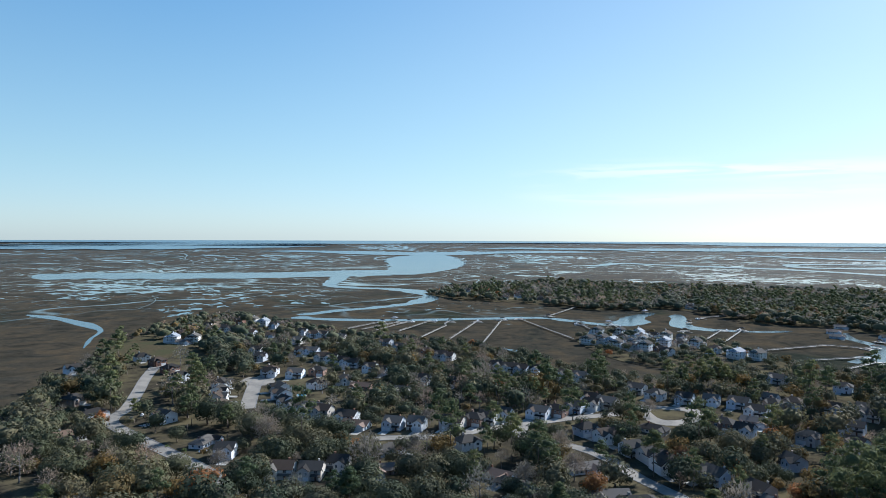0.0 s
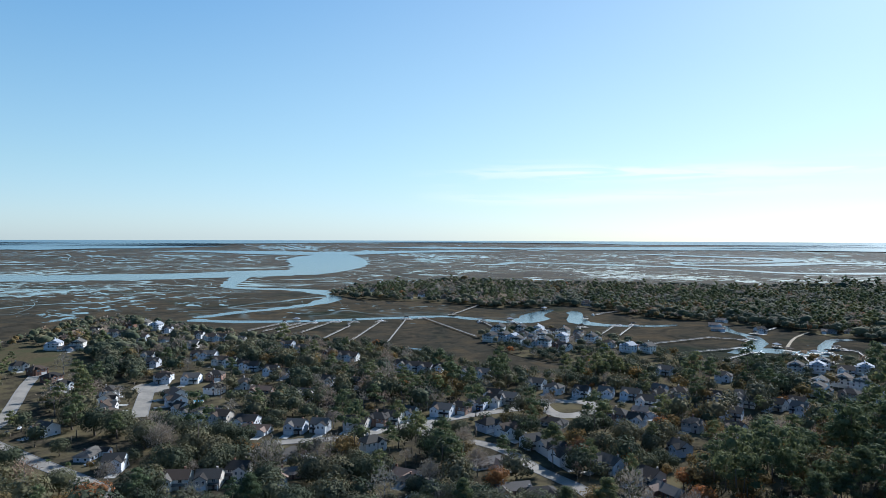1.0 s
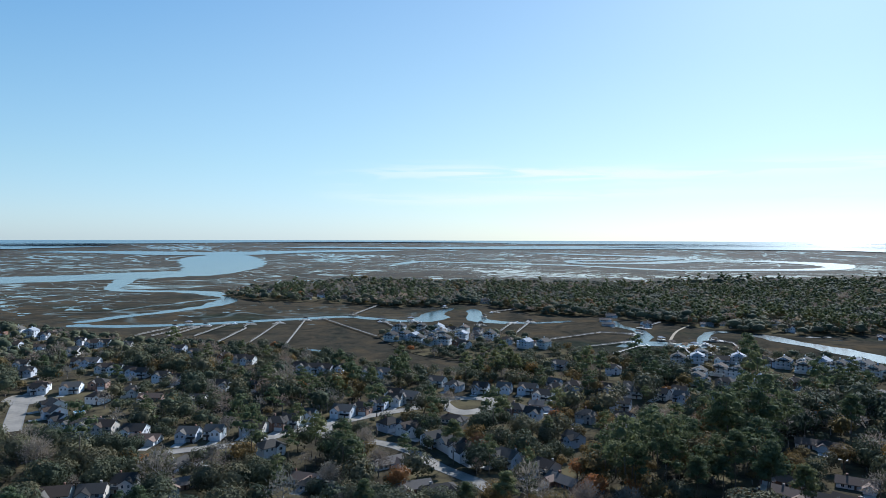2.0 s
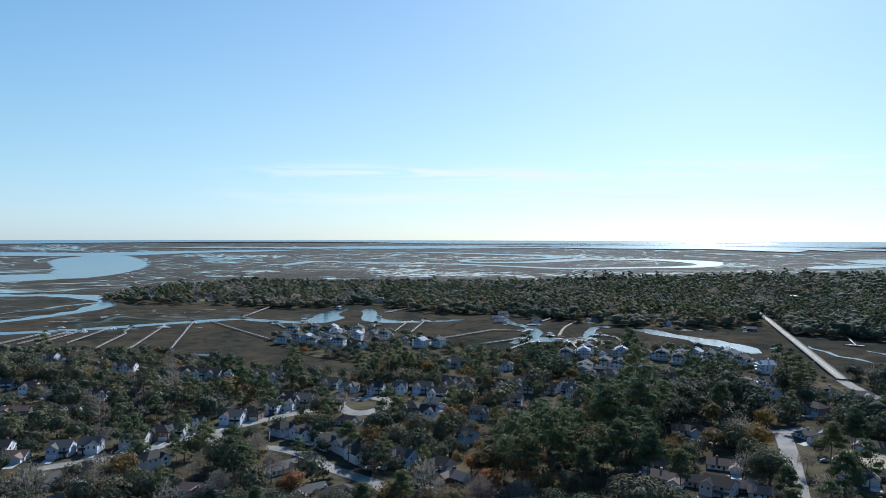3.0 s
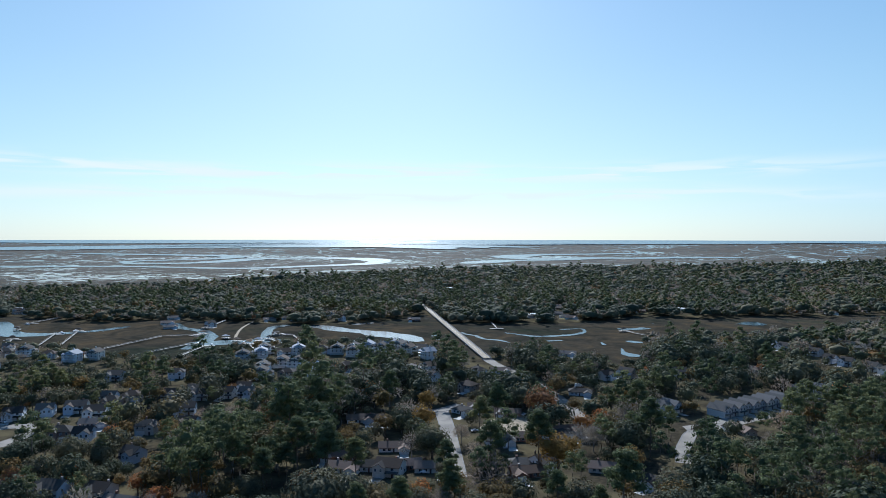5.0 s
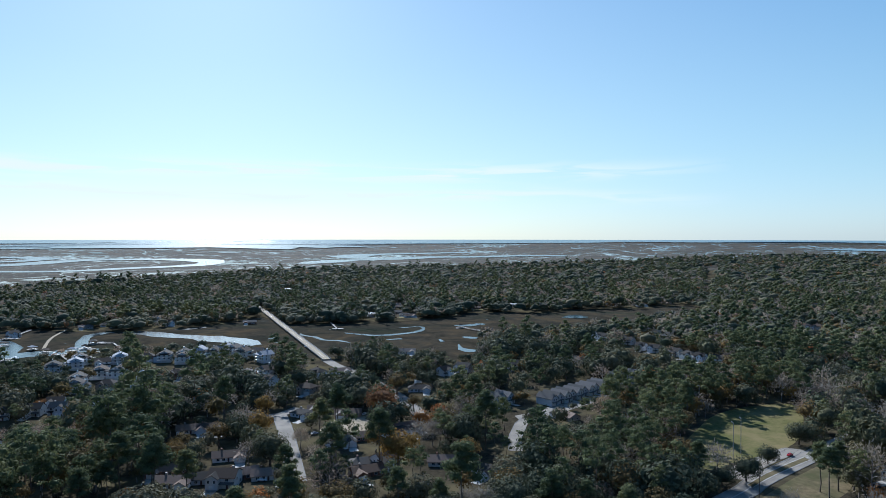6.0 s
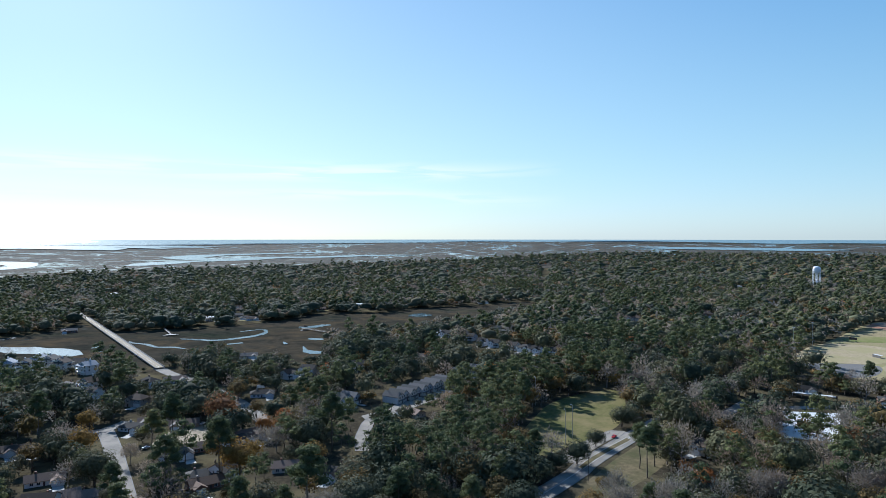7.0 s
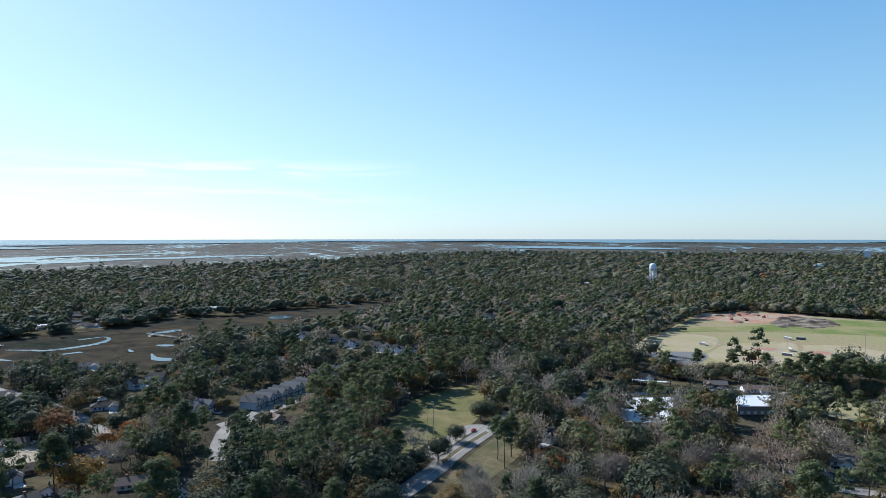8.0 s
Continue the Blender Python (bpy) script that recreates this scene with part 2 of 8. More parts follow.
def plain(name, colour, rough=0.5, spec=0.4, metal=0.0):
    s = Nodes(name)
    g = s.noise(2.5, 5, 0.65, s.coords())
    c = s.mix(0.35, colour, s.ramp(g, [(0.3, (0.55, 0.55, 0.55)), (0.7, (1.1, 1.1, 1.1))]), "MULTIPLY")
    return s.done(c, rough, spec, metal)


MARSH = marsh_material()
WATER = water_material()
STILL_WATER = water_material("still_pan_water", 0.06, 0.02)
LITTER = surface("leaf_litter", (0.024, 0.022, 0.016), (0.076, 0.063, 0.043), 0.35, 0.95, 0.6, 0.2, 0.0, (0.105, 0.088, 0.05), 0.04)
LAWN = surface("park_grass", (0.078, 0.083, 0.03), (0.15, 0.142, 0.058), 0.4, 0.9, 0.4, 0.05, 0.0, (0.20, 0.163, 0.08), 0.03)
DRY_GRASS = surface("dry_grass", (0.19, 0.155, 0.085), (0.35, 0.285, 0.165), 0.3, 0.9, 0.4, 0.05, 0.0, (0.25, 0.225, 0.11), 0.017)
GREEN_GRASS = surface("sports_grass", (0.11, 0.14, 0.045), (0.18, 0.20, 0.07), 0.3, 0.9, 0.4, 0.05, 0.0, (0.24, 0.21, 0.10), 0.02)
MEADOW = surface("winter_meadow", (0.050, 0.043, 0.026), (0.105, 0.083, 0.048), 0.3, 0.95, 0.5, 0.1, 0.0, (0.064, 0.062, 0.034), 0.03)
ROUGH_GRASS = surface("rough_grass", (0.10, 0.082, 0.05), (0.20, 0.16, 0.092), 0.35, 0.95, 0.5, 0.08, 0.0, (0.085, 0.082, 0.042), 0.05)
CLAY = surface("red_clay", (0.28, 0.14, 0.09), (0.38, 0.21, 0.14), 0.5, 0.95, 0.3, 0.03, 0.1)
BARE_EARTH = surface("bare_earth", (0.24, 0.18, 0.12), (0.42, 0.34, 0.24), 0.2, 0.95, 0.5, 0.1, 0.1, (0.34, 0.17, 0.10), 0.03)
MUD = surface("dark_mud", (0.035, 0.028, 0.022), (0.10, 0.08, 0.06), 0.25, 0.95, 0.6, 0.3, 0.0, (0.24, 0.20, 0.15), 0.05)
TAN_GRASS = surface("straw_grass", (0.26, 0.21, 0.125), (0.42, 0.345, 0.225), 0.35, 0.95, 0.3, 0.05, 0.0, (0.30, 0.26, 0.14), 0.03)
ASPHALT = surface("worn_asphalt", (0.17, 0.155, 0.132), (0.26, 0.238, 0.20), 1.2, 0.95, 0.2, 0.01, 0.05, (0.28, 0.252, 0.21), 0.08)
CONCRETE = surface("pale_concrete", (0.30, 0.29, 0.26), (0.45, 0.43, 0.39), 1.0, 0.8, 0.2, 0.01, 0.3, (0.28, 0.26, 0.22), 0.15)
KERB = surface("grey_kerb", (0.14, 0.135, 0.125), (0.24, 0.23, 0.215), 1.0, 0.85, 0.2, 0.01, 0.2)
GRAVEL = surface("grey_gravel", (0.12, 0.115, 0.105), (0.19, 0.18, 0.165), 0.8, 0.95, 0.4, 0.03, 0.1)
SAND = surface("sandy_track", (0.22, 0.18, 0.12), (0.36, 0.30, 0.21), 0.5, 0.95, 0.4, 0.05, 0.1)
DOCK_WOOD = surface("grey_weathered_wood", (0.22, 0.20, 0.17), (0.38, 0.35, 0.30), 1.5, 0.75, 0.3, 0.02, 0.35)
PILE = surface("pile_wood", (0.09, 0.08, 0.07), (0.2, 0.18, 0.15), 2.0, 0.85, 0.3, 0.02, 0.2)
BARK = surface("bark", (0.07, 0.055, 0.042), (0.19, 0.155, 0.12), 2.0, 0.9, 0.6, 0.06, 0.2)
GREY_BARK = surface("grey_bark", (0.13, 0.115, 0.10), (0.30, 0.275, 0.25), 2.0, 0.9, 0.5, 0.05, 0.2)
SIDING = random_surface("painted_siding", [(0.0, (0.78, 0.78, 0.77)), (0.3, (0.66, 0.63, 0.57)), (0.42, (0.70, 0.72, 0.74)), (0.62, (0.50, 0.52, 0.55)), (0.74, (0.55, 0.50, 0.43)), (0.82, (0.76, 0.75, 0.71))], 1.5, 0.65, 0.3, 0.22)
COASTAL = random_surface("coastal_siding", [(0.0, (0.80, 0.80, 0.78)), (0.45, (0.68, 0.71, 0.74)), (0.65, (0.55, 0.62, 0.68)), (0.8, (0.76, 0.73, 0.65))], 1.5, 0.6, 0.3, 0.18)
TERRACE = random_surface("terrace_siding", [(0.0, (0.62, 0.62, 0.60)), (0.4, (0.70, 0.68, 0.63)), (0.7, (0.50, 0.52, 0.54))], 1.5, 0.65, 0.3, 0.22)
BRICK = random_surface("brick_wall", [(0.0, (0.24, 0.13, 0.09)), (0.35, (0.30, 0.19, 0.14)), (0.6, (0.36, 0.28, 0.22)), (0.8, (0.44, 0.40, 0.35))], 4.0, 0.85, 0.2, 0.3)
SHINGLE = random_surface("asphalt_shingle", [(0.0, (0.034, 0.031, 0.028)), (0.3, (0.052, 0.047, 0.041)), (0.55, (0.078, 0.071, 0.061)), (0.72, (0.085, 0.062, 0.046)), (0.86, (0.135, 0.122, 0.104))], 2.5, 0.9, 0.12, 0.4)
GREY_SHINGLE = random_surface("pale_grey_shingle", [(0.0, (0.13, 0.125, 0.115)), (0.5, (0.19, 0.18, 0.165))], 2.5, 0.9, 0.12, 0.35)
WARM_SHINGLE = random_surface("brown_shingle", [(0.0, (0.17, 0.11, 0.075)), (0.4, (0.22, 0.15, 0.11)), (0.7, (0.15, 0.13, 0.11))], 2.5, 0.85, 0.25, 0.4)
METAL_ROOF = plain("pale_metal_roof", (0.30, 0.315, 0.33), 0.8, 0.1)
WHITE_ROOF = plain("white_membrane_roof", (0.58, 0.58, 0.56), 0.6, 0.3)
TRIM = plain("white_trim", (0.78, 0.78, 0.76), 0.5, 0.4)
DOOR_WHITE = plain("garage_door_paint", (0.70, 0.69, 0.66), 0.5, 0.4)
DOOR_DARK = plain("entrance_door_paint", (0.10, 0.06, 0.05), 0.45, 0.4)
GLASS = plain("window_glass", (0.03, 0.04, 0.05), 0.06, 0.6)
STEEL = plain("galvanised_steel", (0.42, 0.43, 0.44), 0.45, 0.5, 0.6)
TANK_WHITE = plain("white_tank_paint", (0.82, 0.83, 0.84), 0.45, 0.4)
POOL_BLUE = plain("pool_water_blue", (0.05, 0.35, 0.55), 0.1, 0.5)
RUBBER = plain("tyre_rubber", (0.02, 0.02, 0.02), 0.85, 0.2)
RED_PAINT = plain("red_paint", (0.45, 0.03, 0.03), 0.3, 0.5)
PAINT = {"white": plain("white_car_paint", (0.80, 0.80, 0.80), 0.25, 0.6), "grey": plain("grey_car_paint", (0.26, 0.28, 0.30), 0.25, 0.6),
         "dark": plain("dark_car_paint", (0.03, 0.03, 0.04), 0.2, 0.6), "red": plain("red_car_paint", (0.50, 0.03, 0.03), 0.25, 0.6), "blue": plain("blue_car_paint", (0.06, 0.14, 0.32), 0.25, 0.6)}
OAK_LEAF = foliage("live_oak_leaves", [(0.0, (0.063, 0.077, 0.050)), (0.35, (0.087, 0.096, 0.061)), (0.65, (0.109, 0.113, 0.070)), (1.0, (0.145, 0.130, 0.082))])
PINE_LEAF = foliage("pine_needles", [(0.0, (0.092, 0.114, 0.060)), (0.5, (0.120, 0.138, 0.068)), (1.0, (0.155, 0.164, 0.078))], 0.33)
RUST_LEAF = foliage("rust_leaves", [(0.0, (0.33, 0.13, 0.05)), (0.5, (0.36, 0.165, 0.06)), (1.0, (0.26, 0.125, 0.07))], 0.35)
GOLD_LEAF = foliage("gold_leaves", [(0.0, (0.21, 0.14, 0.055)), (0.5, (0.17, 0.12, 0.055)), (1.0, (0.145, 0.115, 0.06))], 0.35)
AMBER_LEAF = foliage("amber_leaves", [(0.0, (0.31, 0.18, 0.055)), (0.5, (0.27, 0.17, 0.056)), (1.0, (0.24, 0.15, 0.052))], 0.35)
TWIG = foliage("bare_twigs_and_moss", [(0.0, (0.255, 0.22, 0.19)), (0.5, (0.29, 0.255, 0.22)), (1.0, (0.27, 0.20, 0.165))], 0.28)
PALM_LEAF = foliage("palm_fronds", [(0.0, (0.07, 0.095, 0.035)), (1.0, (0.11, 0.125, 0.05))], 0.2)


# ---- the shape of the land ----
# the land lies flat out to FLAT metres; beyond, it rises very gently to the true horizon at the edge of the sheet
FLAT, EDGE, RISE = 2400.0, 4900.0, 92.6
_r = np.linspace(FLAT, EDGE, 400)
_d = EYE[2] * _r / (EYE[2] - RISE * ((_r - FLAT) / (EDGE - FLAT)) ** 2)


def bend(p):
    """Places given by their distance over flat land, with all beyond FLAT drawn in along the line of sight."""
    p = np.array(p, float).reshape(-1, 3)
    d = np.hypot(p[:, 0], p[:, 1])
    far = d > FLAT
    if far.any():
        k = np.interp(d[far], _d, _r) / d[far]
        p[far, 0] *= k
        p[far, 1] *= k
        p[far, 2] = EYE[2] + (p[far, 2] - EYE[2]) * k
    return p


def mesh_from(name, verts, faces, mats, smooth=False, mat_index=None, tint=None):
    me = bpy.data.meshes.new(name)
    if isinstance(faces, np.ndarray):
        n, k = faces.shape
        me.vertices.add(len(verts))
        me.vertices.foreach_set("co", np.asarray(verts, np.float32).ravel())
        me.loops.add(n * k)
        me.loops.foreach_set("vertex_index", faces.astype(np.int32).ravel())
        me.polygons.add(n)
        me.polygons.foreach_set("loop_start", np.arange(0, n * k, k, dtype=np.int32))
        me.update(calc_edges=True)
    else:
        me.from_pydata([tuple(v) for v in verts], [], faces)
    for m in mats:
        me.materials.append(m)
    if mat_index is not None:
        me.polygons.foreach_set("material_index", np.asarray(mat_index, np.int32))
    if smooth:
        me.polygons.foreach_set("use_smooth", np.ones(len(me.polygons), bool))
    if tint is not None:
        at = me.attributes.new("tint", "FLOAT", "POINT")
        at.data.foreach_set("value", np.asarray(tint, np.float32))
    me.update()
    return me


def part(name, bm, material, parent=None, label=""):
    me = bpy.data.meshes.new(name)
    bm.to_mesh(me)
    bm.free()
    for m in (material if isinstance(material, (list, tuple)) else [material]):
        me.materials.append(m)
    ob = new(name, me)
    ob.parent = parent
    if label:
        tagged(ob, label)
    return ob


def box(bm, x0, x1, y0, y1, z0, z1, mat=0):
    vs = [bm.verts.new((x, y, z)) for z in (z0, z1) for y in (y0, y1) for x in (x0, x1)]
    for q in ((0, 2, 3, 1), (4, 5, 7, 6), (0, 1, 5, 4), (2, 6, 7, 3), (0, 4, 6, 2), (1, 3, 7, 5)):
        bm.faces.new([vs[i] for i in q]).material_index = mat
    return vs


def beam(bm, a, b, r0, r1=None, sides=6, mat=0):
    """A tapered round bar from a to b."""
    a, b = Vector(a), Vector(b)
    r1 = r0 if r1 is None else r1
    q = (b - a).to_track_quat("Z", "Y").to_matrix()
    ends = []
    for c, r in ((a, r0), (b, r1)):
        ends.append([bm.verts.new(c + q @ Vector((math.cos(6.28319 * i / sides) * r, math.sin(6.28319 * i / sides) * r, 0))) for i in range(sides)])
    for i in range(sides):
        j = (i + 1) % sides
        bm.faces.new((ends[0][i], ends[0][j], ends[1][j], ends[1][i])).material_index = mat
    bm.faces.new(ends[1]).material_index = mat
    bm.faces.new(ends[0][::-1]).material_index = mat


def smooth_line(pts, step):
    """A rounded line through the given points, with a point about every step metres."""
    p = np.array(pts, float)
    q = np.vstack([2 * p[0] - p[1], p, 2 * p[-1] - p[-2]])
    res = []
    for i in range(1, len(q) - 2):
        n = max(2, int(np.hypot(*(q[i + 1] - q[i])[:2]) / step))
        for u in np.linspace(0, 1, n, endpoint=False):
            a, b, c, d = q[i - 1], q[i], q[i + 1], q[i + 2]
            res.append(0.5 * (2 * b + (c - a) * u + (2 * a - 5 * b + 4 * c - d) * u ** 2 + (3 * b - a - 3 * c + d) * u ** 3))
    res.append(p[-1])
    return np.array(res)


def inside(poly, x, y):
    """Which of the points lie in the outline."""
    px, py = np.array(poly, float).T
    qx, qy = np.roll(px, -1), np.roll(py, -1)
    hit = np.zeros(len(x), bool)
    for a, b, c, d in zip(px, py, qx, qy):
        if b != d:
            hit ^= ((b > y) != (d > y)) & (x < (c - a) * (y - b) / (d - b) + a)
    return hit


def ribbon(name, rows, z, material, label, category, step=25.0, ragged=0.0, ends=True):
    """A strip along a line of (x, y, width): a creek, a street."""
    line = smooth_line(rows, step)
    xy, w = line[:, :2], np.maximum(line[:, 2], 0.6)
    tan = np.gradient(xy, axis=0)
    tan /= np.maximum(np.hypot(tan[:, 0], tan[:, 1]), 1e-6)[:, None]
    nor = np.stack([-tan[:, 1], tan[:, 0]], 1)
    if ends and len(w) > 4:
        w[0] *= 0.45
        w[-1] *= 0.45
    rng = np.random.default_rng(len(name) * 7 + len(rows))
    cols = 5
    verts, faces = [], []
    jl, jr = (1 + ragged * rng.normal(size=len(w)) for _ in range(2))
    for i in range(len(xy)):
        for k in range(cols):
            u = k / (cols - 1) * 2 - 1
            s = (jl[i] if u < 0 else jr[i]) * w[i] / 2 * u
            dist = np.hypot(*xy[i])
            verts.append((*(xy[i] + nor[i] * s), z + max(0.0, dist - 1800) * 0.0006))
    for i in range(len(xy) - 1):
        for k in range(cols - 1):
            a = i * cols + k
            faces.append((a, a + 1, a + 1 + cols, a + cols))
    ob = new(name, mesh_from(name, bend(verts), faces, [material]))
    return tagged(ob, label, category, kind="structure")


def patch(name, outline, z, material, label, category, thick=0.3, rounded=True):
    """A flat piece of ground with the given outline."""
    pts = outline
    if rounded:
        pts = smooth_line(list(outline) + [outline[0]], 8.0)[:-1]
    bm = bmesh.new()
    top = [bm.verts.new((x, y, z)) for x, y in pts]
    f = bm.faces.new(top)
    if f.calc_area() and f.normal.z < 0:
        f.normal_flip()
    r = bmesh.ops.extrude_face_region(bm, geom=[f])
    for v in r["geom"]:
        if isinstance(v, bmesh.types.BMVert):
            v.co.z -= thick
    bmesh.ops.triangulate(bm, faces=[g for g in bm.faces if len(g.verts) > 4])
    bmesh.ops.recalc_face_normals(bm, faces=bm.faces)
    return tagged(part(name, bm, material), label, category, kind="structure")


# ---- the ground ----
def build_ground():
    rings = np.concatenate([np.arange(0.01, 360, 72), np.arange(360, 2400, 60), np.geomspace(2400, 21360, 80)])
    seg = 480
    ang = np.linspace(0, 2 * np.pi, seg, endpoint=False)
    verts = np.array([(r * np.sin(a), r * np.cos(a), 0) for r in rings for a in ang])
    i, j = np.meshgrid(np.arange(len(rings) - 1), np.arange(seg), indexing="ij")
    a, b = i * seg + j, i * seg + (j + 1) % seg
    faces = np.stack([a, b, b + seg, a + seg], -1).reshape(-1, 4)[:, ::-1]
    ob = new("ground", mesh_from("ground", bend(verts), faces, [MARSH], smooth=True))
    tagged(ob, "brown winter salt marsh with shallow pans reaching to the horizon", "marsh", kind="structure")


def build_sea():
    rings = np.geomspace(13200, 21350, 40)
    seg = 360
    ang = np.linspace(0, 2 * np.pi, seg, endpoint=False)
    verts = np.array([((r + (0 if k else 1800 * math.sin(a * 9) + 1080 * math.sin(a * 23 + 1))) * np.sin(a), (r + (0 if k else 1800 * math.sin(a * 9))) * np.cos(a), 5.0) for k, r in enumerate(rings) for a in ang])
    i, j = np.meshgrid(np.arange(len(rings) - 1), np.arange(seg), indexing="ij")
    a, b = i * seg + j, i * seg + (j + 1) % seg
    faces = np.stack([a, b, b + seg, a + seg], -1).reshape(-1, 4)[:, ::-1]
    ob = new("water_sound", mesh_from("water_sound", bend(verts), faces, [WATER], smooth=True))
    tagged(ob, "open pale water of the sound along the horizon", "water", kind="structure")


UPLAND_1 = [
    (-343.2, 670.8), (-362.4, 774), (-366, 860.4), (-360, 980.4), (-307.2, 1024.8), (-214.8, 928.8), (-129.6, 836.4), (-60, 793.2),
    (-8.4, 762), (45.6, 717.6), (81.6, 666), (112.8, 614.4), (142.8, 584.4), (175.2, 559.2), (207.6, 554.4), (224.4, 582),
    (219.6, 613.2), (188.4, 633.6), (165.6, 681.6), (156, 758.4), (162, 812.4), (201.6, 858), (246, 831.6), (277.2, 812.4),
    (309.6, 766.8), (328.8, 702), (328.8, 662.4), (338.4, 609.6), (361.2, 589.2), (429.6, 604.8), (445.2, 602.4), (469.2, 588),
    (496.8, 572.4),
]
UPLAND_2 = [
    (529.2, 554.4), (555.6, 522), (561.6, 472.8), (548.4, 416.4), (558, 379.2), (595.2, 373.2), (646.8, 360), (601.2, 330),
    (620.4, 298.8), (602.4, 312), (598.8, 267.6), (602.4, 238.8), (637.2, 235.2), (669.6, 262.8), (738, 285.6), (776.4, 265.2),
    (822, 235.2), (888, 193.2), (956.4, 153.6), (1047.6, 111.6), (1116, 68.4), (2818.8, 98.4), (2804.4, -295.2), (2736, -682.8),
    (2614.8, -1056), (2442, -1410), (2281.2, -1657.2), (145.2, -105.6), (180, 0), (138, 115.2), (31.2, 177.6), (-61.2, 169.2),
    (-276, 396),
]
UPLAND = UPLAND_1 + UPLAND_2
ISLAND = [
    (-40.8, 1432.8), (28.8, 1298.4), (111.6, 1255.2), (187.2, 1194), (242.4, 1119.6), (328.8, 1111.2), (381.6, 1153.2), (420, 1040.4),
    (440.4, 939.6), (508.8, 919.2), (541.2, 858), (570, 804), (607.2, 700.8), (699.6, 648), (795.6, 656.4), (751.2, 579.6),
    (758.4, 528), (802.8, 475.2), (902.4, 402), (972, 399.6), (1023.6, 288), (1095.6, 247.2), (1149.6, 168), (1234.8, 91.2),
    (1170, 63.6), (2988, 163.2), (3075.6, 519.6), (2540.4, 866.4), (2151.6, 1161.6), (1892.4, 1377.6), (1465.2, 1443.6), (926.4, 1515.6),
    (534, 1708.8), (276, 1803.6), (93.6, 1687.2), (9.6, 1584),
]

build_ground()
build_sea()
patch("ground_mainland", UPLAND, 0.4, LITTER, "wooded suburban ground with leaf litter and thin grass", "ground", 0.8)
patch("ground_island", ISLAND, 0.33, LITTER, "wooded ground of the island across the creek", "ground", 0.8)

# ---- water: x, y and width along each course ----
RIVER = [
    (-1191.6, 1963.2, 338.4), (-1042.8, 2044.8, 298.8), (-867.6, 2042.4, 291.6), (-727.2, 2078.4, 315.6), (-592.8, 2095.2, 318),
    (-460.8, 2148, 284.4), (-333.6, 2218.8, 338.4), (-241.2, 2294.4, 322.8), (-135.6, 2302.8, 289.2),
]
RIVER_POOL = [
    (-148.8, 2160, 97.2), (-111.6, 2365.2, 198), (-76.8, 2664, 271.2), (-75.6, 3054, 348), (-105.6, 3578.4, 398.4),
    (-106.8, 4136.4, 342), (-78, 4664.4, 133.2),
]
RIVER_HEAD = [
    (-1390.8, 5641.2, 434.4), (-783.6, 5355.6, 584.4), (-206.4, 4806, 706.8), (290.4, 5271.6, 577.2), (1196.4, 5760, 598.8),
]
CREEK_BEND = [
    (-313.2, 2142, 52.8), (-297.6, 1874.4, 48), (-282, 1684.8, 38.4), (-223.2, 1608, 43.2), (-142.8, 1570.8, 46.8),
    (-75.6, 1524, 54), (-44.4, 1464, 54), (-25.2, 1377.6, 25.2), (-32.4, 1282.8, 45.6), (-60, 1220.4, 32.4),
    (-108, 1159.2, 28.8), (-164.4, 1105.2, 26.4), (-196.8, 1065.6, 25.2), (-220.8, 1035.6, 27.6),
]
CREEK_DOCKS = [
    (-219.6, 1015.2, 36), (-198, 996, 25.2), (-151.2, 981.6, 25.2), (-73.2, 976.8, 22.8), (6, 987.6, 24),
    (72, 1000.8, 24), (141.6, 1012.8, 22.8), (178.8, 984, 21.6), (226.8, 933.6, 22.8), (261.6, 955.2, 51.6),
    (295.2, 1029.6, 27.6), (338.4, 1087.2, 12),
]
CREEK_WEST = [
    (-627.6, 1023.6, 21.6), (-580.8, 994.8, 20.8), (-542.4, 968.4, 19.3), (-505.2, 936, 22.3), (-472.8, 902.4, 20.8),
    (-438, 865.2, 8.9), (-422.4, 831.6, 5.2), (-412.8, 795.6, 4.5), (-398.4, 759.6, 4.5), (-382.8, 721.2, 3.7),
]
CREEK_POOL = [
    (368.4, 1062, 22.8), (344.4, 986.4, 24), (328.8, 922.8, 36), (343.2, 890.4, 26.4), (370.8, 877.2, 22.8),
    (420, 868.8, 15.6), (452.4, 877.2, 16.8),
]
BASIN_ARM = [
    (512.4, 860.4, 10.8), (487.2, 810, 14.4), (488.4, 762, 15.6), (466.8, 711.6, 15.6), (434.4, 676.8, 20.4),
    (396, 654, 20.4),
]
BASIN = [
    (417.6, 684, 32.4), (440.4, 668.4, 36), (459.6, 649.2, 31.2), (482.4, 636, 32.4), (502.8, 634.8, 32.4),
]
BASIN_INLET = [
    (496.8, 650.4, 15.6), (530.4, 687.6, 14.4), (564, 721.2, 13.2), (595.2, 721.2, 16.8), (620.4, 716.4, 13.2),
]
CREEK_HOUSES = [
    (607.2, 717.6, 10.8), (606, 685.2, 25.2), (607.2, 646.8, 30), (607.2, 607.2, 27.6), (607.2, 574.8, 32.4),
    (606, 538.8, 32.4), (592.8, 492, 28.8),
]
SLIP_WEST = [
    (649.2, 680.4, 18), (662.4, 662.4, 24), (680.4, 649.2, 18),
]
CREEK_EAST = [
    (685, 502, 2), (672, 488, 5), (668, 468, 7), (652, 446, 5), (656, 428, 7), (648, 408, 3),
]
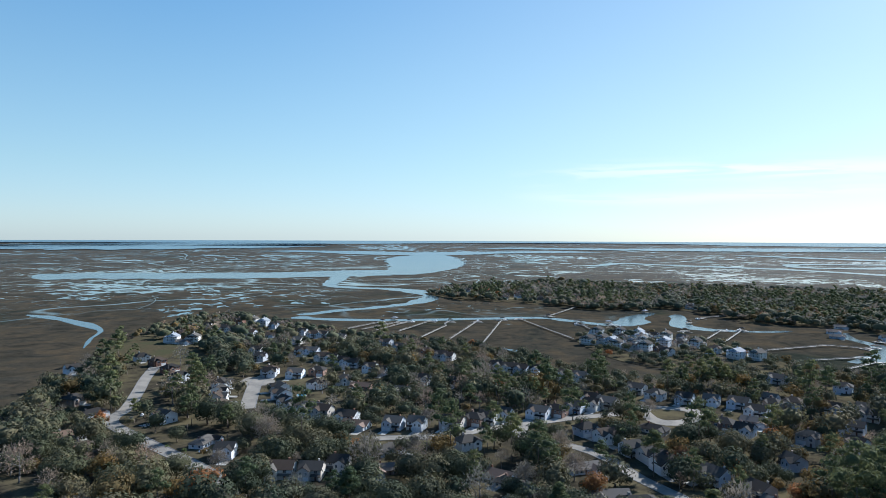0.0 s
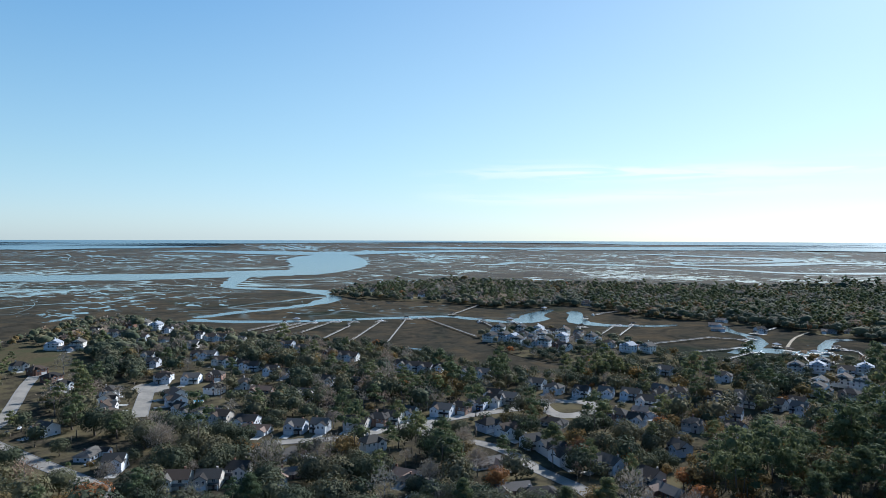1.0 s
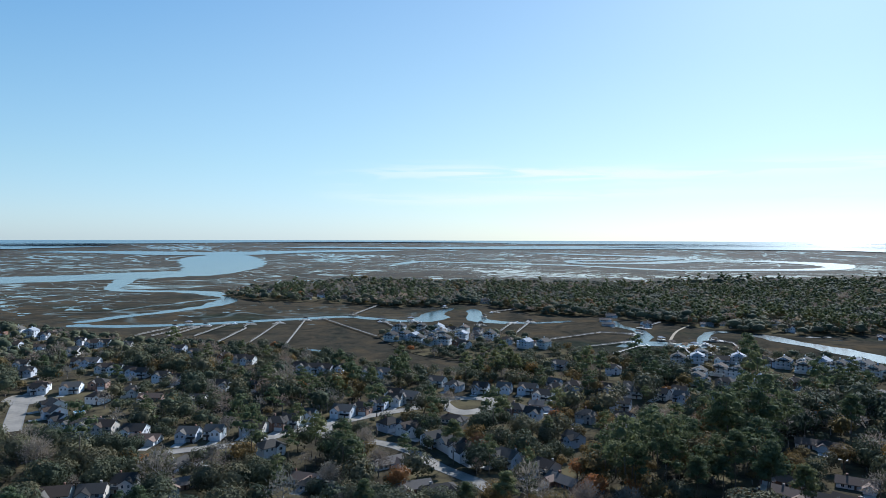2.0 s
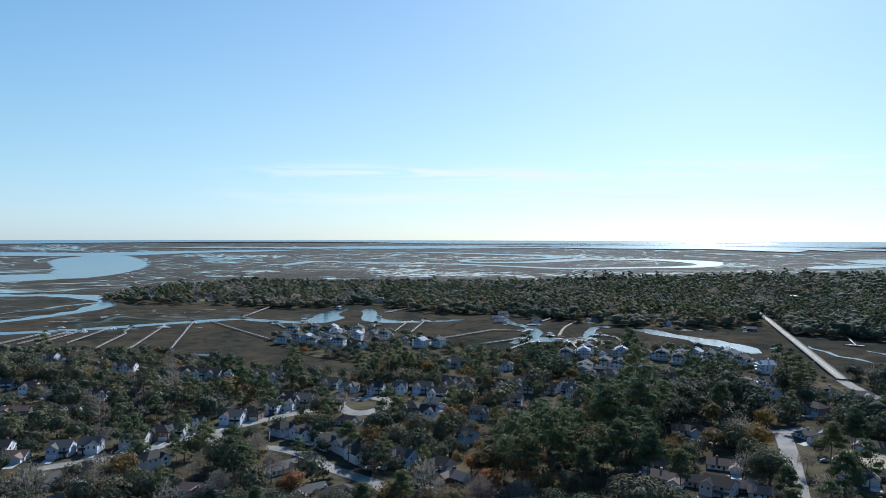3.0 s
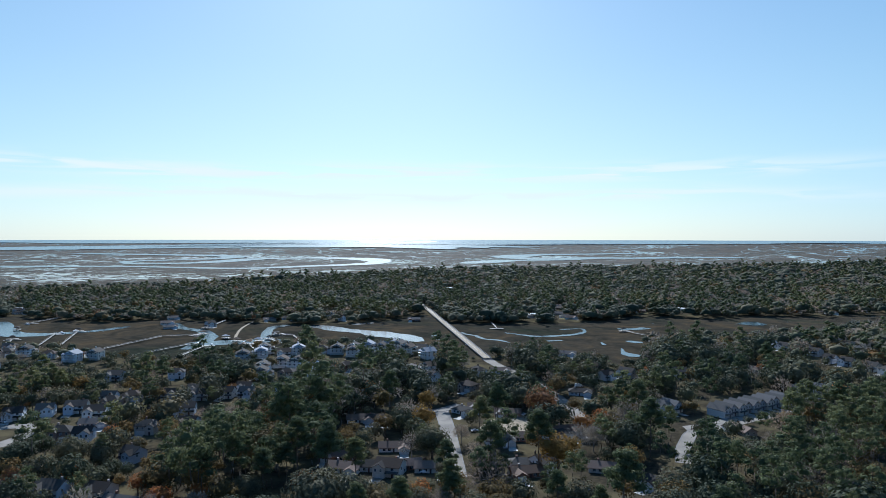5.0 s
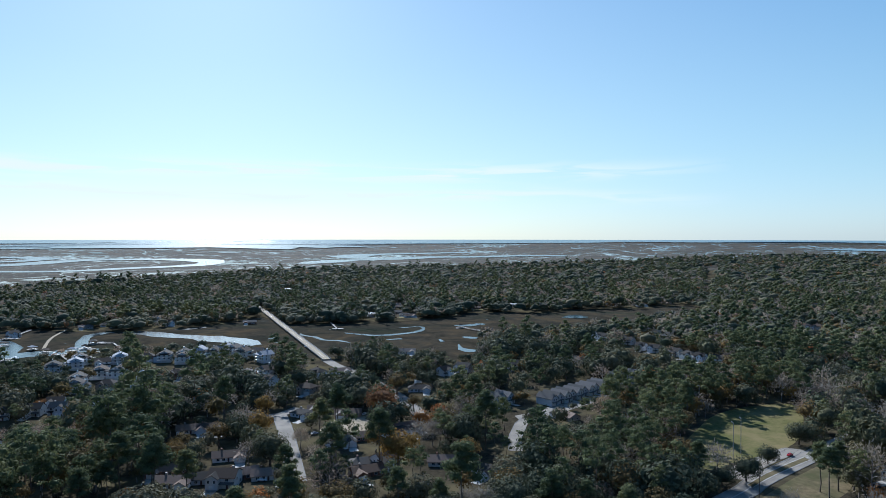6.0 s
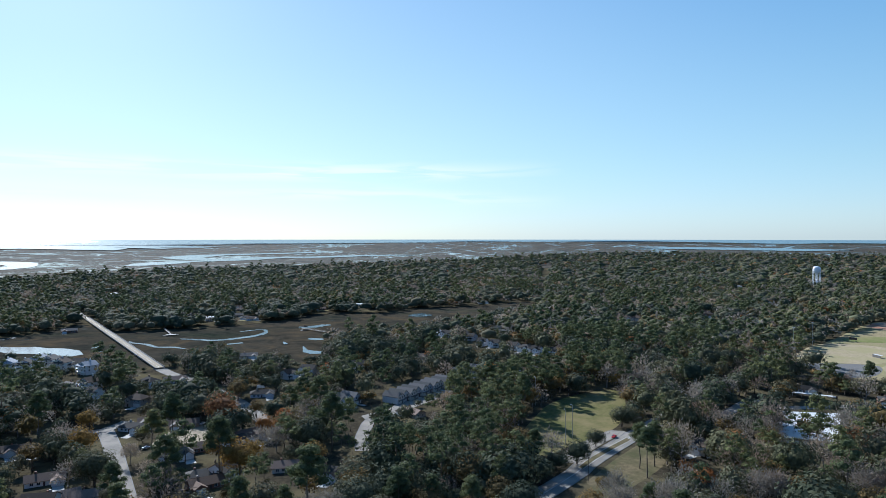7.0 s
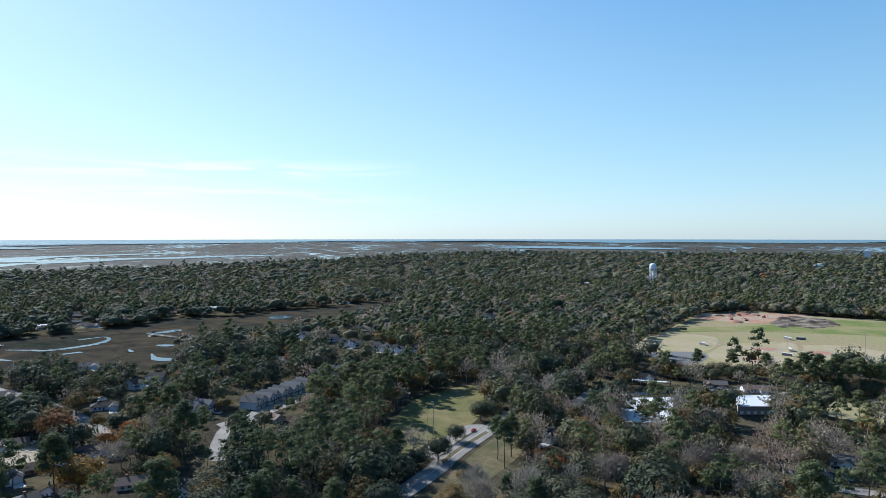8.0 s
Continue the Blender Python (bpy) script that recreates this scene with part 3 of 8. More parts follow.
CREEK_LOOP = [
    (711.6, 456, 6), (708, 421.2, 8.4), (710.4, 405.6, 10.8), (733.2, 387.6, 9.6), (760.8, 379.2, 9.6),
    (784.8, 382.8, 4.8), (801.6, 397.2, 6), (778.8, 415.2, 4.8),
]
SLIP_EAST = [
    (684, 381.6, 7.2), (698.4, 368.4, 7.2),
]
POND_A = [
    (832.8, 360, 15.6), (841.2, 342, 15.6), (865.2, 331.2, 16.8),
]
POND_B = [
    (741.6, 309.6, 10.8), (738, 289.2, 13.2),
]
POND_C = [
    (714, 327.6, 2.4), (698.4, 316.8, 4.8),
]
POND_D = [
    (688.8, 292.8, 2.4), (668.4, 282, 4.8), (656.4, 270, 14.4), (652.8, 254.4, 14.4),
]
PAN_SHORE = [
    (64, 730, 4), (76, 718, 8), (87, 695, 7),
]
PAN_MEADOW = [
    (154, 571, 4), (168, 586, 7),
]
POND_E = [
    (1000.8, 249.6, 28.8), (997.2, 238.8, 43.2), (981.6, 223.2, 27.6),
]
MEANDER = [
    (2070, 4688.4, 224.4), (2200.8, 4249.2, 196.8), (2332.8, 3816, 214.8), (2395.2, 3562.8, 198), (2319.6, 3300, 144),
    (2048.4, 3091.2, 118.8), (1825.2, 3100.8, 111.6), (1632, 3102, 105.6), (1506, 2938.8, 51.6), (1498.8, 2762.4, 106.8),
    (1652.4, 2703.6, 129.6), (1846.8, 2746.8, 164.4), (2185.2, 2920.8, 170.4), (2397.6, 2863.2, 177.6), (2522.4, 2724, 202.8),
    (2522.4, 2464.8, 212.4), (2312.4, 2168.4, 105.6), (2074.8, 2047.2, 123.6), (1804.8, 2072.4, 111.6), (1520.4, 2114.4, 102),
    (1402.8, 2401.2, 82.8), (1310.4, 2610, 91.2), (1137.6, 2822.4, 117.6), (946.8, 3030, 84), (829.2, 3168, 88.8),
    (625.2, 2826, 49.2),
]
MEANDER_EAST = [
    (2395.2, 1741.2, 80.4), (2623.2, 1773.6, 188.4), (2829.6, 1794, 156), (3088.8, 1657.2, 164.4), (3367.2, 1654.8, 183.6),
]
LOOP_EAST = [
    (4080, 1028.4, 169.2), (3848.4, 1311.6, 199.2), (3585.6, 1425.6, 217.2), (3466.8, 1617.6, 248.4), (3199.2, 1726.8, 224.4),
    (3118.8, 1887.6, 160.8), (3369.6, 2116.8, 229.2), (3759.6, 2192.4, 229.2), (4201.2, 2002.8, 210), (4596, 1826.4, 177.6),
]
SOUND_NEAR = [
    (538.8, 7485.6, 882), (1725.6, 6900, 1047.6), (2653.2, 6855.6, 1690.8), (3722.4, 6922.8, 2018.4), (5086.8, 6894, 2702.4),
    (7310.4, 7446, 4339.2), (7611.6, 7015.2, 7190.4), (8233.2, 6747.6, 4489.2), (10622.4, 5624.4, 3745.2), (12891.6, 3224.4, 3115.2),
]
RIVER_WEST = [
    (7048.8, -717.6, 864), (6727.2, -1246.8, 1112.4), (6272.4, -1686, 985.2), (5929.2, -1990.8, 771.6),
]
SOUND_WEST = [
    (-4876.8, 8040, 5252.4), (-3716.4, 7954.8, 4222.8), (-3705.6, 8733.6, 4083.6), (-3757.2, 10693.2, 3842.4), (-3051.6, 12375.6, 2078.4),
]
PANS_0 = [
    (-1003.2, 1856.4), (-660, 1807.2), (-472.8, 1450.8), (-588, 1425.6), (-829.2, 1615.2),
]
PANS_1 = [
    (-528, 1384.8), (-513.6, 1700.4), (-216, 1376.4), (-198, 1257.6), (-256.8, 1116), (-416.4, 1165.2),
]
PANS_2 = [
    (-816, 1459.2), (-645.6, 1326), (-607.2, 1248), (-724.8, 1294.8),
]
PANS_3 = [
    (-480, 1140), (-442.8, 1213.2), (-380.4, 1041.6), (-412.8, 1002),
]
PANS_4 = [
    (-1594.8, 4368), (-517.2, 4443.6), (-524.4, 3175.2), (-549.6, 2392.8), (-786, 2604), (-1078.8, 3159.6), (-1290, 3534),
]
PANS_5 = [
    (-2396.4, 3958.8), (-1694.4, 4642.8), (-873.6, 2391.6), (-1136.4, 2212.8), (-1401.6, 2314.8),
]
PANS_6 = [
    (370.8, 3795.6), (602.4, 3825.6), (469.2, 2982), (332.4, 3205.2),
]
PANS_7 = [
    (201.6, 2534.4), (456, 2432.4), (339.6, 2029.2), (171.6, 2151.6),
]
PANS_8 = [
    (819.6, 2614.8), (1143.6, 2630.4), (930, 2049.6), (788.4, 2071.2), (765.6, 2439.6),
]
PANS_9 = [
    (1009.2, 4534.8), (1870.8, 3955.2), (1102.8, 2355.6), (716.4, 2932.8),
]
PANS_10 = [
    (974.4, 2289.6), (1393.2, 1801.2), (1202.4, 1555.2), (852, 1878),
]
PANS_11 = [
    (541.2, 1971.6), (616.8, 1916.4), (550.8, 1713.6), (494.4, 1755.6),
]
PANS_12 = [
    (2984.4, 2779.2), (3430.8, 1851.6), (2137.2, 1392), (1801.2, 1628.4),
]
PANS_13 = [
    (1472.4, 1848), (1689.6, 1694.4), (1502.4, 1507.2), (1353.6, 1699.2),
]
PANS_14 = [
    (3216, 4731.6), (4759.2, 3380.4), (3969.6, 2818.8), (2918.4, 4294.8),
]
PANS_15 = [
    (638.4, 510), (650.4, 502.8), (588, 454.8), (576, 460.8),
]
PANS_16 = [
    (268.8, 3750), (1300.8, 3927.6), (775.2, 2338.8), (204, 2304),
]
PAN_FIELDS = [(90, PANS_0), (90, PANS_1), (34, PANS_2), (40, PANS_3), (120, PANS_4), (60, PANS_5), (45, PANS_6), (40, PANS_7), (75, PANS_8), (60, PANS_9), (70, PANS_10), (24, PANS_11), (90, PANS_12), (40, PANS_13), (30, PANS_14), (5, PANS_15), (26, PANS_16)]

COURSES = (
    ("water_river", RIVER, "wide tidal river winding through the marsh"),
    ("water_river_pool", RIVER_POOL, "wide pool of the tidal river"),
    ("water_river_head", RIVER_HEAD, "upper reach of the tidal river"),
    ("water_creek_bend", CREEK_BEND, "tidal creek in a broad bend"),
    ("water_creek_docks", CREEK_DOCKS, "narrow tidal creek along the dock heads"),
    ("water_creek_west", CREEK_WEST, "tidal creek bending beside the point"),
    ("water_creek_pool", CREEK_POOL, "creek pool between marsh banks"),
    ("water_basin_arm", BASIN_ARM, "small tidal arm above the boat basin"),
    ("water_basin", BASIN, "boat basin behind the houses"),
    ("water_basin_inlet", BASIN_INLET, "inlet beside the boat basin"),
    ("water_creek_houses", CREEK_HOUSES, "tidal creek behind the tall houses"),
    ("water_slip_west", SLIP_WEST, "shallow slip of water in the marsh"),
    ("water_creek_east", CREEK_EAST, "creek winding east of the bridge"),
    ("water_creek_loop", CREEK_LOOP, "looping creek in the marsh"),
    ("water_slip_east", SLIP_EAST, "shallow slip beside the creek"),
    ("water_pan_shore", PAN_SHORE, "shallow pan of water below the shore trees"),
    ("water_pan_meadow", PAN_MEADOW, "small pan of water in the brown meadow"),
    ("water_pond_a", POND_A, "small marsh pond"),
    ("water_pond_b", POND_B, "small marsh pond"),
    ("water_pond_c", POND_C, "small marsh pond"),
    ("water_pond_d", POND_D, "small marsh pond by the trees"),
    ("water_pond_e", POND_E, "small marsh pond near the far bank"),
    ("water_meander", MEANDER, "bright meandering river in the far marsh"),
    ("water_meander_east", MEANDER_EAST, "meandering creek in the far marsh"),
    ("water_loop_east", LOOP_EAST, "looping river in the far marsh"),
    ("water_sound_near", SOUND_NEAR, "bright open water of the sound"),
    ("water_river_west", RIVER_WEST, "distant pale river beyond the woods"),
    ("water_sound_west", SOUND_WEST, "broad pale water of the sound"),
)
WATER_ORDER = [c[0] for c in COURSES]
for name, rows, label in COURSES:
    ribbon(name, rows, 0.12 + 0.012 * WATER_ORDER.index(name), WATER, label, "water", 22.0 if "pond" not in name and "loop" not in name else 5.0, 0.05 if "river" in name or "meander" in name else 0.14)

def marsh_pans():
    """Small ragged pans of water lying in clusters in the marsh."""
    rg = np.random.default_rng(77)
    V, F, n = [], [], 0
    for count, outline in PAN_FIELDS:
        px, py = np.array(outline, float).T
        az, near = np.arctan2(px, py), 1000.0 / np.hypot(px, py)
        a = rg.uniform(az.min(), az.max(), count * 12)
        r = 1000.0 / rg.uniform(near.min(), near.max(), count * 12)
        x, y = r * np.sin(a), r * np.cos(a)
        thick = np.array([noise.noise((p * 9.0 / r0 ** 0.5, q * 9.0 / r0 ** 0.5, 4.0)) for p, q, r0 in zip(x, y, r)])
        ok = np.where(inside(outline, x, y) & (thick > -0.12))[0][:count]
        for i in ok:
            size = (r[i] / 1200.0) ** 1.3 * math.exp(rg.normal(0, 0.5)) * 4.0
            k = 14
            th = np.arange(k) / k * 6.2832
            rad = size * (0.75 + 0.32 * np.sin(th * 2 + rg.uniform(0, 6)) + 0.22 * np.sin(th * 3 + rg.uniform(0, 6)) + rg.uniform(-0.16, 0.16, k))
            rad = np.maximum(rad, size * 0.18)
            wide, turn = rg.uniform(1.0, 2.6), rg.uniform(0, 3.14)
            lx, ly = np.cos(th) * rad * wide, np.sin(th) * rad
            V.append(np.stack([x[i] + lx * math.cos(turn) - ly * math.sin(turn), y[i] + lx * math.sin(turn) + ly * math.cos(turn), np.full(k, 0.08 + 0.003 * (i % 9) + max(0.0, r[i] - 1800) * 0.0006)], 1))
            F += [tuple(range(n, n + k))]
            n += k
    tagged(new("water_pans", mesh_from("water_pans", bend(np.vstack(V)), F, [STILL_WATER])), "scattered small shallow pans of water in the marsh", "water", kind="structure")


marsh_pans()

# ---- streets ----
STREET_OAK = [
    (-45.6, 399.6), (-24, 403.2), (2.4, 405.6), (31.2, 423.6), (69.6, 440.4), (91.2, 450), (117.6, 458.4), (135.6, 476.4),
]
STREET_MID = [
    (45.6, 409.2), (62.4, 396), (78, 384), (90, 364.8), (98.4, 334.8), (109.2, 312), (112.8, 296.4),
]
STREET_LINK = [
    (52.8, 430.8), (48, 416.4), (45.6, 409.2),
]
STREET_COURT = [
    (-153.6, 567.6), (-151.2, 544.8), (-144, 508.8), (-135.6, 469.2),
]
STREET_WEST = [
    (-272.4, 657.6), (-252, 577.2), (-234, 519.6), (-218.4, 466.8), (-213.6, 434.4), (-177.6, 397.2), (-159.6, 380.4), (-126, 349.2),
    (-104.4, 325.2),
]
STREET_PINE = [
    (366, 285.6), (344.4, 265.2), (322.8, 246), (295.2, 222), (268.8, 199.2),
]
STREET_PINE_TOP = [
    (386.4, 284.4), (366, 285.6), (358.8, 295.2), (362.4, 314.4),
]
STREET_ROWS = [
    (358.8, 117.6), (378, 124.8), (400.8, 129.6), (422.4, 132), (446.4, 122.4),
]
ROAD_BRIDGE = [
    (549, 373), (527, 346), (498, 300), (481, 281), (471, 267), (440, 232), (401, 196),
]
ROAD_PARK = [
    (306, 20.4), (343.2, 2.4), (411.6, -28.8), (763.2, -212.4), (1004.4, -355.2),
]
STREET_SCHOOL = [
    (472.8, -92.4), (525.6, -123.6), (506.4, -136.8), (524.4, -199.2), (524.4, -229.2), (505.2, -272.4),
]
STREET_SOUTH = [
    (316.8, -170.4), (316.8, -187.2), (308.4, -205.2),
]
DIRT_TRACK = [
    (469.2, 669.6), (529.2, 740.4), (588, 792),
]

STREETS = [STREET_OAK, STREET_MID, STREET_LINK, STREET_COURT, STREET_WEST, STREET_PINE, STREET_PINE_TOP, STREET_ROWS, ROAD_BRIDGE, ROAD_PARK, STREET_SCHOOL, STREET_SOUTH]
STREET_WIDTH = [8.2, 7.4, 7.4, 10.2, 8.4, 8.6, 7.4, 7.2, 9, 10.8, 6.6, 8.4]
for k, (line, wide) in enumerate(zip(STREETS, STREET_WIDTH)):
    z = 0.45 + 0.006 * k
    ribbon("road", [(x, y, wide) for x, y in line], z, ASPHALT, "worn grey asphalt street between the yards", "road", 6.0, 0.0, False)
    for side in (-1, 1):
        p = smooth_line(line, 10.0)
        tan = np.gradient(p, axis=0)
        tan /= np.hypot(tan[:, 0], tan[:, 1])[:, None]
        edge = p + np.stack([-tan[:, 1], tan[:, 0]], 1) * side * (wide / 2 + 0.25)
        bm = bmesh.new()
        rows = []
        for (x, y), (tx, ty) in zip(edge, tan):
            ox, oy = -ty * 0.25, tx * 0.25
            rows.append([bm.verts.new((x - ox, y - oy, z - 0.1)), bm.verts.new((x - ox, y - oy, z + 0.12)), bm.verts.new((x + ox, y + oy, z + 0.12)), bm.verts.new((x + ox, y + oy, z - 0.1))])
        for a, b in zip(rows, rows[1:]):
            for i in range(3):
                bm.faces.new((a[i], a[i + 1], b[i + 1], b[i]))
        tagged(part("kerb", bm, KERB), "pale concrete kerb along the street", "kerb", kind="structure")
ribbon("track", [(x, y, 3.2) for x, y in DIRT_TRACK], 0.45, SAND, "sandy track across the marsh to the landing", "track", 8.0, 0.1)
CULDESAC_OAK = [
    (134.4, 471.6), (144, 484.8), (163.2, 478.8), (178.8, 472.8), (175.2, 451.2), (159.6, 434.4), (142.8, 430.8), (134.4, 442.8),
]
CULDESAC_PINE = [
    (345.6, 240), (368.4, 244.8), (382.8, 238.8), (390, 229.2), (373.2, 217.2), (356.4, 213.6), (350.4, 222), (338.4, 229.2),
]
CULDESAC_COURT = [
    (-166.8, 556.8), (-164.4, 574.8), (-145.2, 570), (-136.8, 553.2), (-142.8, 542.4), (-157.2, 542.4),
]
LOT_ROWS = [
    (428.4, 141.6), (451.2, 128.4), (463.2, 127.2), (486, 112.8), (513.6, 98.4), (505.2, 93.6), (471.6, 106.8), (439.2, 118.8),
    (416.4, 129.6),
]
LAWN_PARK = [
    (370.5, 29.6), (386.5, 33.4), (414.9, 33.2), (453.8, 27.3), (486.8, 19.8), (520.9, -0.8), (537.9, -30.9), (472.3, -30.7),
    (427.1, -20), (389, 6), (370.8, 16.7),
]
LOT_PARK = [
    (362.4, 10.8), (380.4, 7.2), (400.8, -3.6), (427.2, -19.2), (421.2, -32.4), (408, -27.6), (410.4, -20.4), (384, -7.2),
    (362.4, 1.2),
]
VERGE_PARK = [
    (334.8, -3.6), (379.2, -22.8), (411.6, -42), (374.4, -45.6), (338.4, -28.8), (315.6, -13.2),
]
BALLFIELD = [
    (721.2, -201.6), (854.4, -288), (1033.2, -399.6), (1063.2, -490.8), (981.6, -577.2), (906, -655.2), (640.8, -475.2), (584.4, -387.6),
    (601.2, -314.4), (615.6, -243.6), (643.2, -216),
]
GRASS_FAR = [
    (962.4, -549.6), (895.2, -646.8), (782.4, -572.4), (813.6, -492), (838.8, -387.6), (840, -300), (880.8, -321.6), (891.6, -411.6),
]
LOT_GREY = [
    (690, -201.6), (693.6, -232.8), (686.4, -270), (637.2, -247.2), (631.2, -218.4),
]
SITE_EARTH = [
    (990, -370.8), (1040.4, -420), (1032, -537.6), (996, -552), (931.2, -484.8), (919.2, -424.8), (950.4, -384),
]
SITE_MUD = [
    (925.2, -452.4), (975.6, -495.6), (1003.2, -524.4), (982.8, -536.4), (962.4, -550.8), (901.2, -536.4), (879.6, -506.4), (864, -478.8),
    (885.6, -468), (874.8, -444),
]
LAWN_SOUTH = [
    (494.4, -274.8), (475.2, -315.6), (456, -330), (416.4, -301.2), (435.6, -264), (457.2, -258),
]
YARD_TAN = [
    (-339.6, 746.4), (-337.2, 794.4), (-292.8, 765.6), (-236.4, 686.4), (-225.6, 640.8), (-295.2, 693.6),
]
YARD_MEADOW = [
    (-331.2, 852), (-312, 886.8), (-276, 836.4), (-283.2, 787.2),
]
INFIELD = [
    (712.8, -343.2), (688.8, -387.6), (654, -306), (666, -458.4),
]
ROOF_SCHOOL = [
    (480, -130), (481, -167), (416, -142), (420, -112),
]
ROOF_HALL = [
    (480, -211.2), (478.8, -234), (448.8, -222), (448.8, -199.2),
]
MEADOW_POINT = [
    (-321.6, 627.6), (-344.4, 694.8), (-361.2, 765.6), (-351.6, 806.4), (-315.6, 780), (-271.2, 724.8), (-236.4, 650.4), (-270, 667.2),
    (-296.4, 668.4), (-302.4, 634.8), (-303.6, 609.6),
]
OUTFIELD_A = [
    (728.4, -207.6), (816, -264), (796.8, -322.8), (706.8, -284.4), (696, -240),
]
OUTFIELD_B = [
    (679.2, -268.8), (739.2, -316.8), (754.8, -386.4), (723.6, -384), (642, -334.8), (625.2, -295.2), (643.2, -265.2),
]
OUTFIELD_C = [
    (734.4, -394.8), (727.2, -440.4), (672, -457.2), (642, -424.8), (660, -366),
]

patch("road_turning_circle", CULDESAC_OAK, 0.462, ASPHALT, "asphalt turning circle at the street's end", "road")
CIRCLE_MID = np.mean(CULDESAC_OAK, axis=0)
patch("planted_island", [tuple(CIRCLE_MID + (np.array(p) - CIRCLE_MID) * 0.55) for p in CULDESAC_OAK], 0.51, LITTER, "planted island in the turning circle with brown grass", "island")
patch("road_turning_place", CULDESAC_PINE, 0.528, SAND, "pale paved turning place among the pines", "road")
patch("road_turning_head", CULDESAC_COURT, 0.53, ASPHALT, "asphalt turning head of the short street", "road")
patch("parking_rows", LOT_ROWS, 0.55, ASPHALT, "pale worn parking apron before the town houses", "parking")
patch("lawn_park", LAWN_PARK, 0.47, LAWN, "open park lawn of green and straw-coloured grass", "lawn")
patch("parking_park", LOT_PARK, 0.56, ASPHALT, "grey asphalt car park beside the park lawn", "parking")
# kerbed strip between the car park and the road, and the road's markings
MEDIAN = [(356.1, -0), (372.9, -6.9), (393.5, -17.2), (412.9, -27.7), (408.2, -30.1), (389.2, -19.6), (369, -9.3), (352.5, -2.4)]
patch("median_park", MEDIAN, 0.62, ROUGH_GRASS, "narrow kerbed grass strip between car park and road", "median", rounded=False)
for edge in (MEDIAN[:4], MEDIAN[4:]):
    ribbon("kerb", [(x, y, 0.6) for x, y in edge], 0.64, CONCRETE, "pale concrete kerb of the median", "kerb", 4.0, 0.0, False)
ribbon("lane_line", [(x, y, 0.6) for x, y in ROAD_PARK[:4]], 0.60, CONCRETE, "worn pale centre line on the park road", "road marking", 8.0, 0.0, False)
patch("verge_park", VERGE_PARK, 0.44, ROUGH_GRASS, "straw-coloured grass verge beside the park road", "verge")
patch("field_ball", BALLFIELD, 0.46, DRY_GRASS, "dry tan ball field grass", "sports field")
patch("field_green", GRASS_FAR, 0.52, GREEN_GRASS, "green strip of sports field grass", "sports field")
for k, outline in enumerate((OUTFIELD_A, OUTFIELD_B, OUTFIELD_C)):
    patch("outfield", outline, 0.545 + 0.006 * k, TAN_GRASS, "straw-coloured outfield of a ball diamond", "sports field")
patch("parking_field", LOT_GREY, 0.53, GRAVEL, "grey gravel lot at the ball fields", "parking")
patch("ground_site", SITE_EARTH, 0.55, BARE_EARTH, "bare sandy earth of a building site", "building site")
patch("ground_mud", SITE_MUD, 0.58, MUD, "dark turned mud of the building site", "building site")
patch("lawn_south", LAWN_SOUTH, 0.47, DRY_GRASS, "straw and green lawn beside the school", "lawn")
patch("meadow_point", YARD_TAN, 0.43, MEADOW, "tan meadow grass near the point", "meadow")
patch("meadow_shore", MEADOW_POINT, 0.416, MEADOW, "brown meadow grass sloping to the creek", "meadow")
patch("meadow_edge", YARD_MEADOW, 0.44, MEADOW, "tan grass beside the marsh edge", "meadow")
for k, (x, y) in enumerate(INFIELD):
    a0 = math.atan2(y, x)
    pts = [(x + 20 * math.cos(a0 + t) * (1 if math.cos(t) < 0 else 0.6), y + 20 * math.sin(a0 + t)) for t in np.linspace(0, 6.2832, 18, endpoint=False)]
    patch("infield_skin", pts, 0.56 + 0.01 * k, SAND, "pale sandy skin of a ball diamond", "sports field", rounded=False)
    pts = [(x + (p - x) * 0.62, y + (q - y) * 0.62) for p, q in pts]
    patch("infield", pts, 0.60 + 0.01 * k, CLAY, "orange clay infield of a ball diamond", "sports field", rounded=False)

# ---- the causeway bridge ----
def build_bridge(a, b, wide=8.4):
    root = new("bridge")
    tagged(root, "long straight concrete road bridge over the marsh creek", "bridge")
    a, b = Vector((*a, 0)), Vector((*b, 0))
    d = b - a
    n = d.length
    root.matrix_world = Matrix.Translation(a) @ Matrix.Rotation(math.atan2(d.y, d.x), 4, "Z")
    h = wide / 2
    bm = bmesh.new()
    box(bm, 0, n, -h, h, 1.0, 1.7)
    part("deck", bm, KERB, root)
    bm = bmesh.new()
    box(bm, 0, n, -h + 1.1, h - 1.1, 1.7, 1.76)
    part("carriageway", bm, SAND, root, "pale worn carriageway")
    for s in (-1, 1):
        bm = bmesh.new()
        box(bm, 0, n, s * h - 0.2, s * h + 0.2, 1.7, 2.4)
        part("parapet", bm, KERB, root)
    bm = bmesh.new()
    box(bm, 1, n - 1, -0.07, 0.07, 1.764, 1.77)
    part("centre_line", bm, TRIM, root)
    for x in np.arange(8, n, 18):
        bm = bmesh.new()
        box(bm, x - 0.6, x + 0.6, -h + 0.5, h - 0.5, -0.5, 1.0)
        part("pier", bm, CONCRETE, root)


BRIDGE_ENDS = ((862, 703), (545, 369))
build_bridge(*BRIDGE_ENDS)
ribbon("road", [(858, 699, 9.5), (905, 748, 9.0), (978, 828, 9.0)], 0.5, ASPHALT, "pale road running from the bridge into the woods", "road", 8.0, 0.0, False)
# grassy shoulders of the causeway at the far bank
patch("verge_causeway", [(926, 725), (840, 654), (797, 600), (806, 593), (864, 636), (960, 708)], 0.42, DRY_GRASS, "tan grass shoulder beside the bridge", "verge")

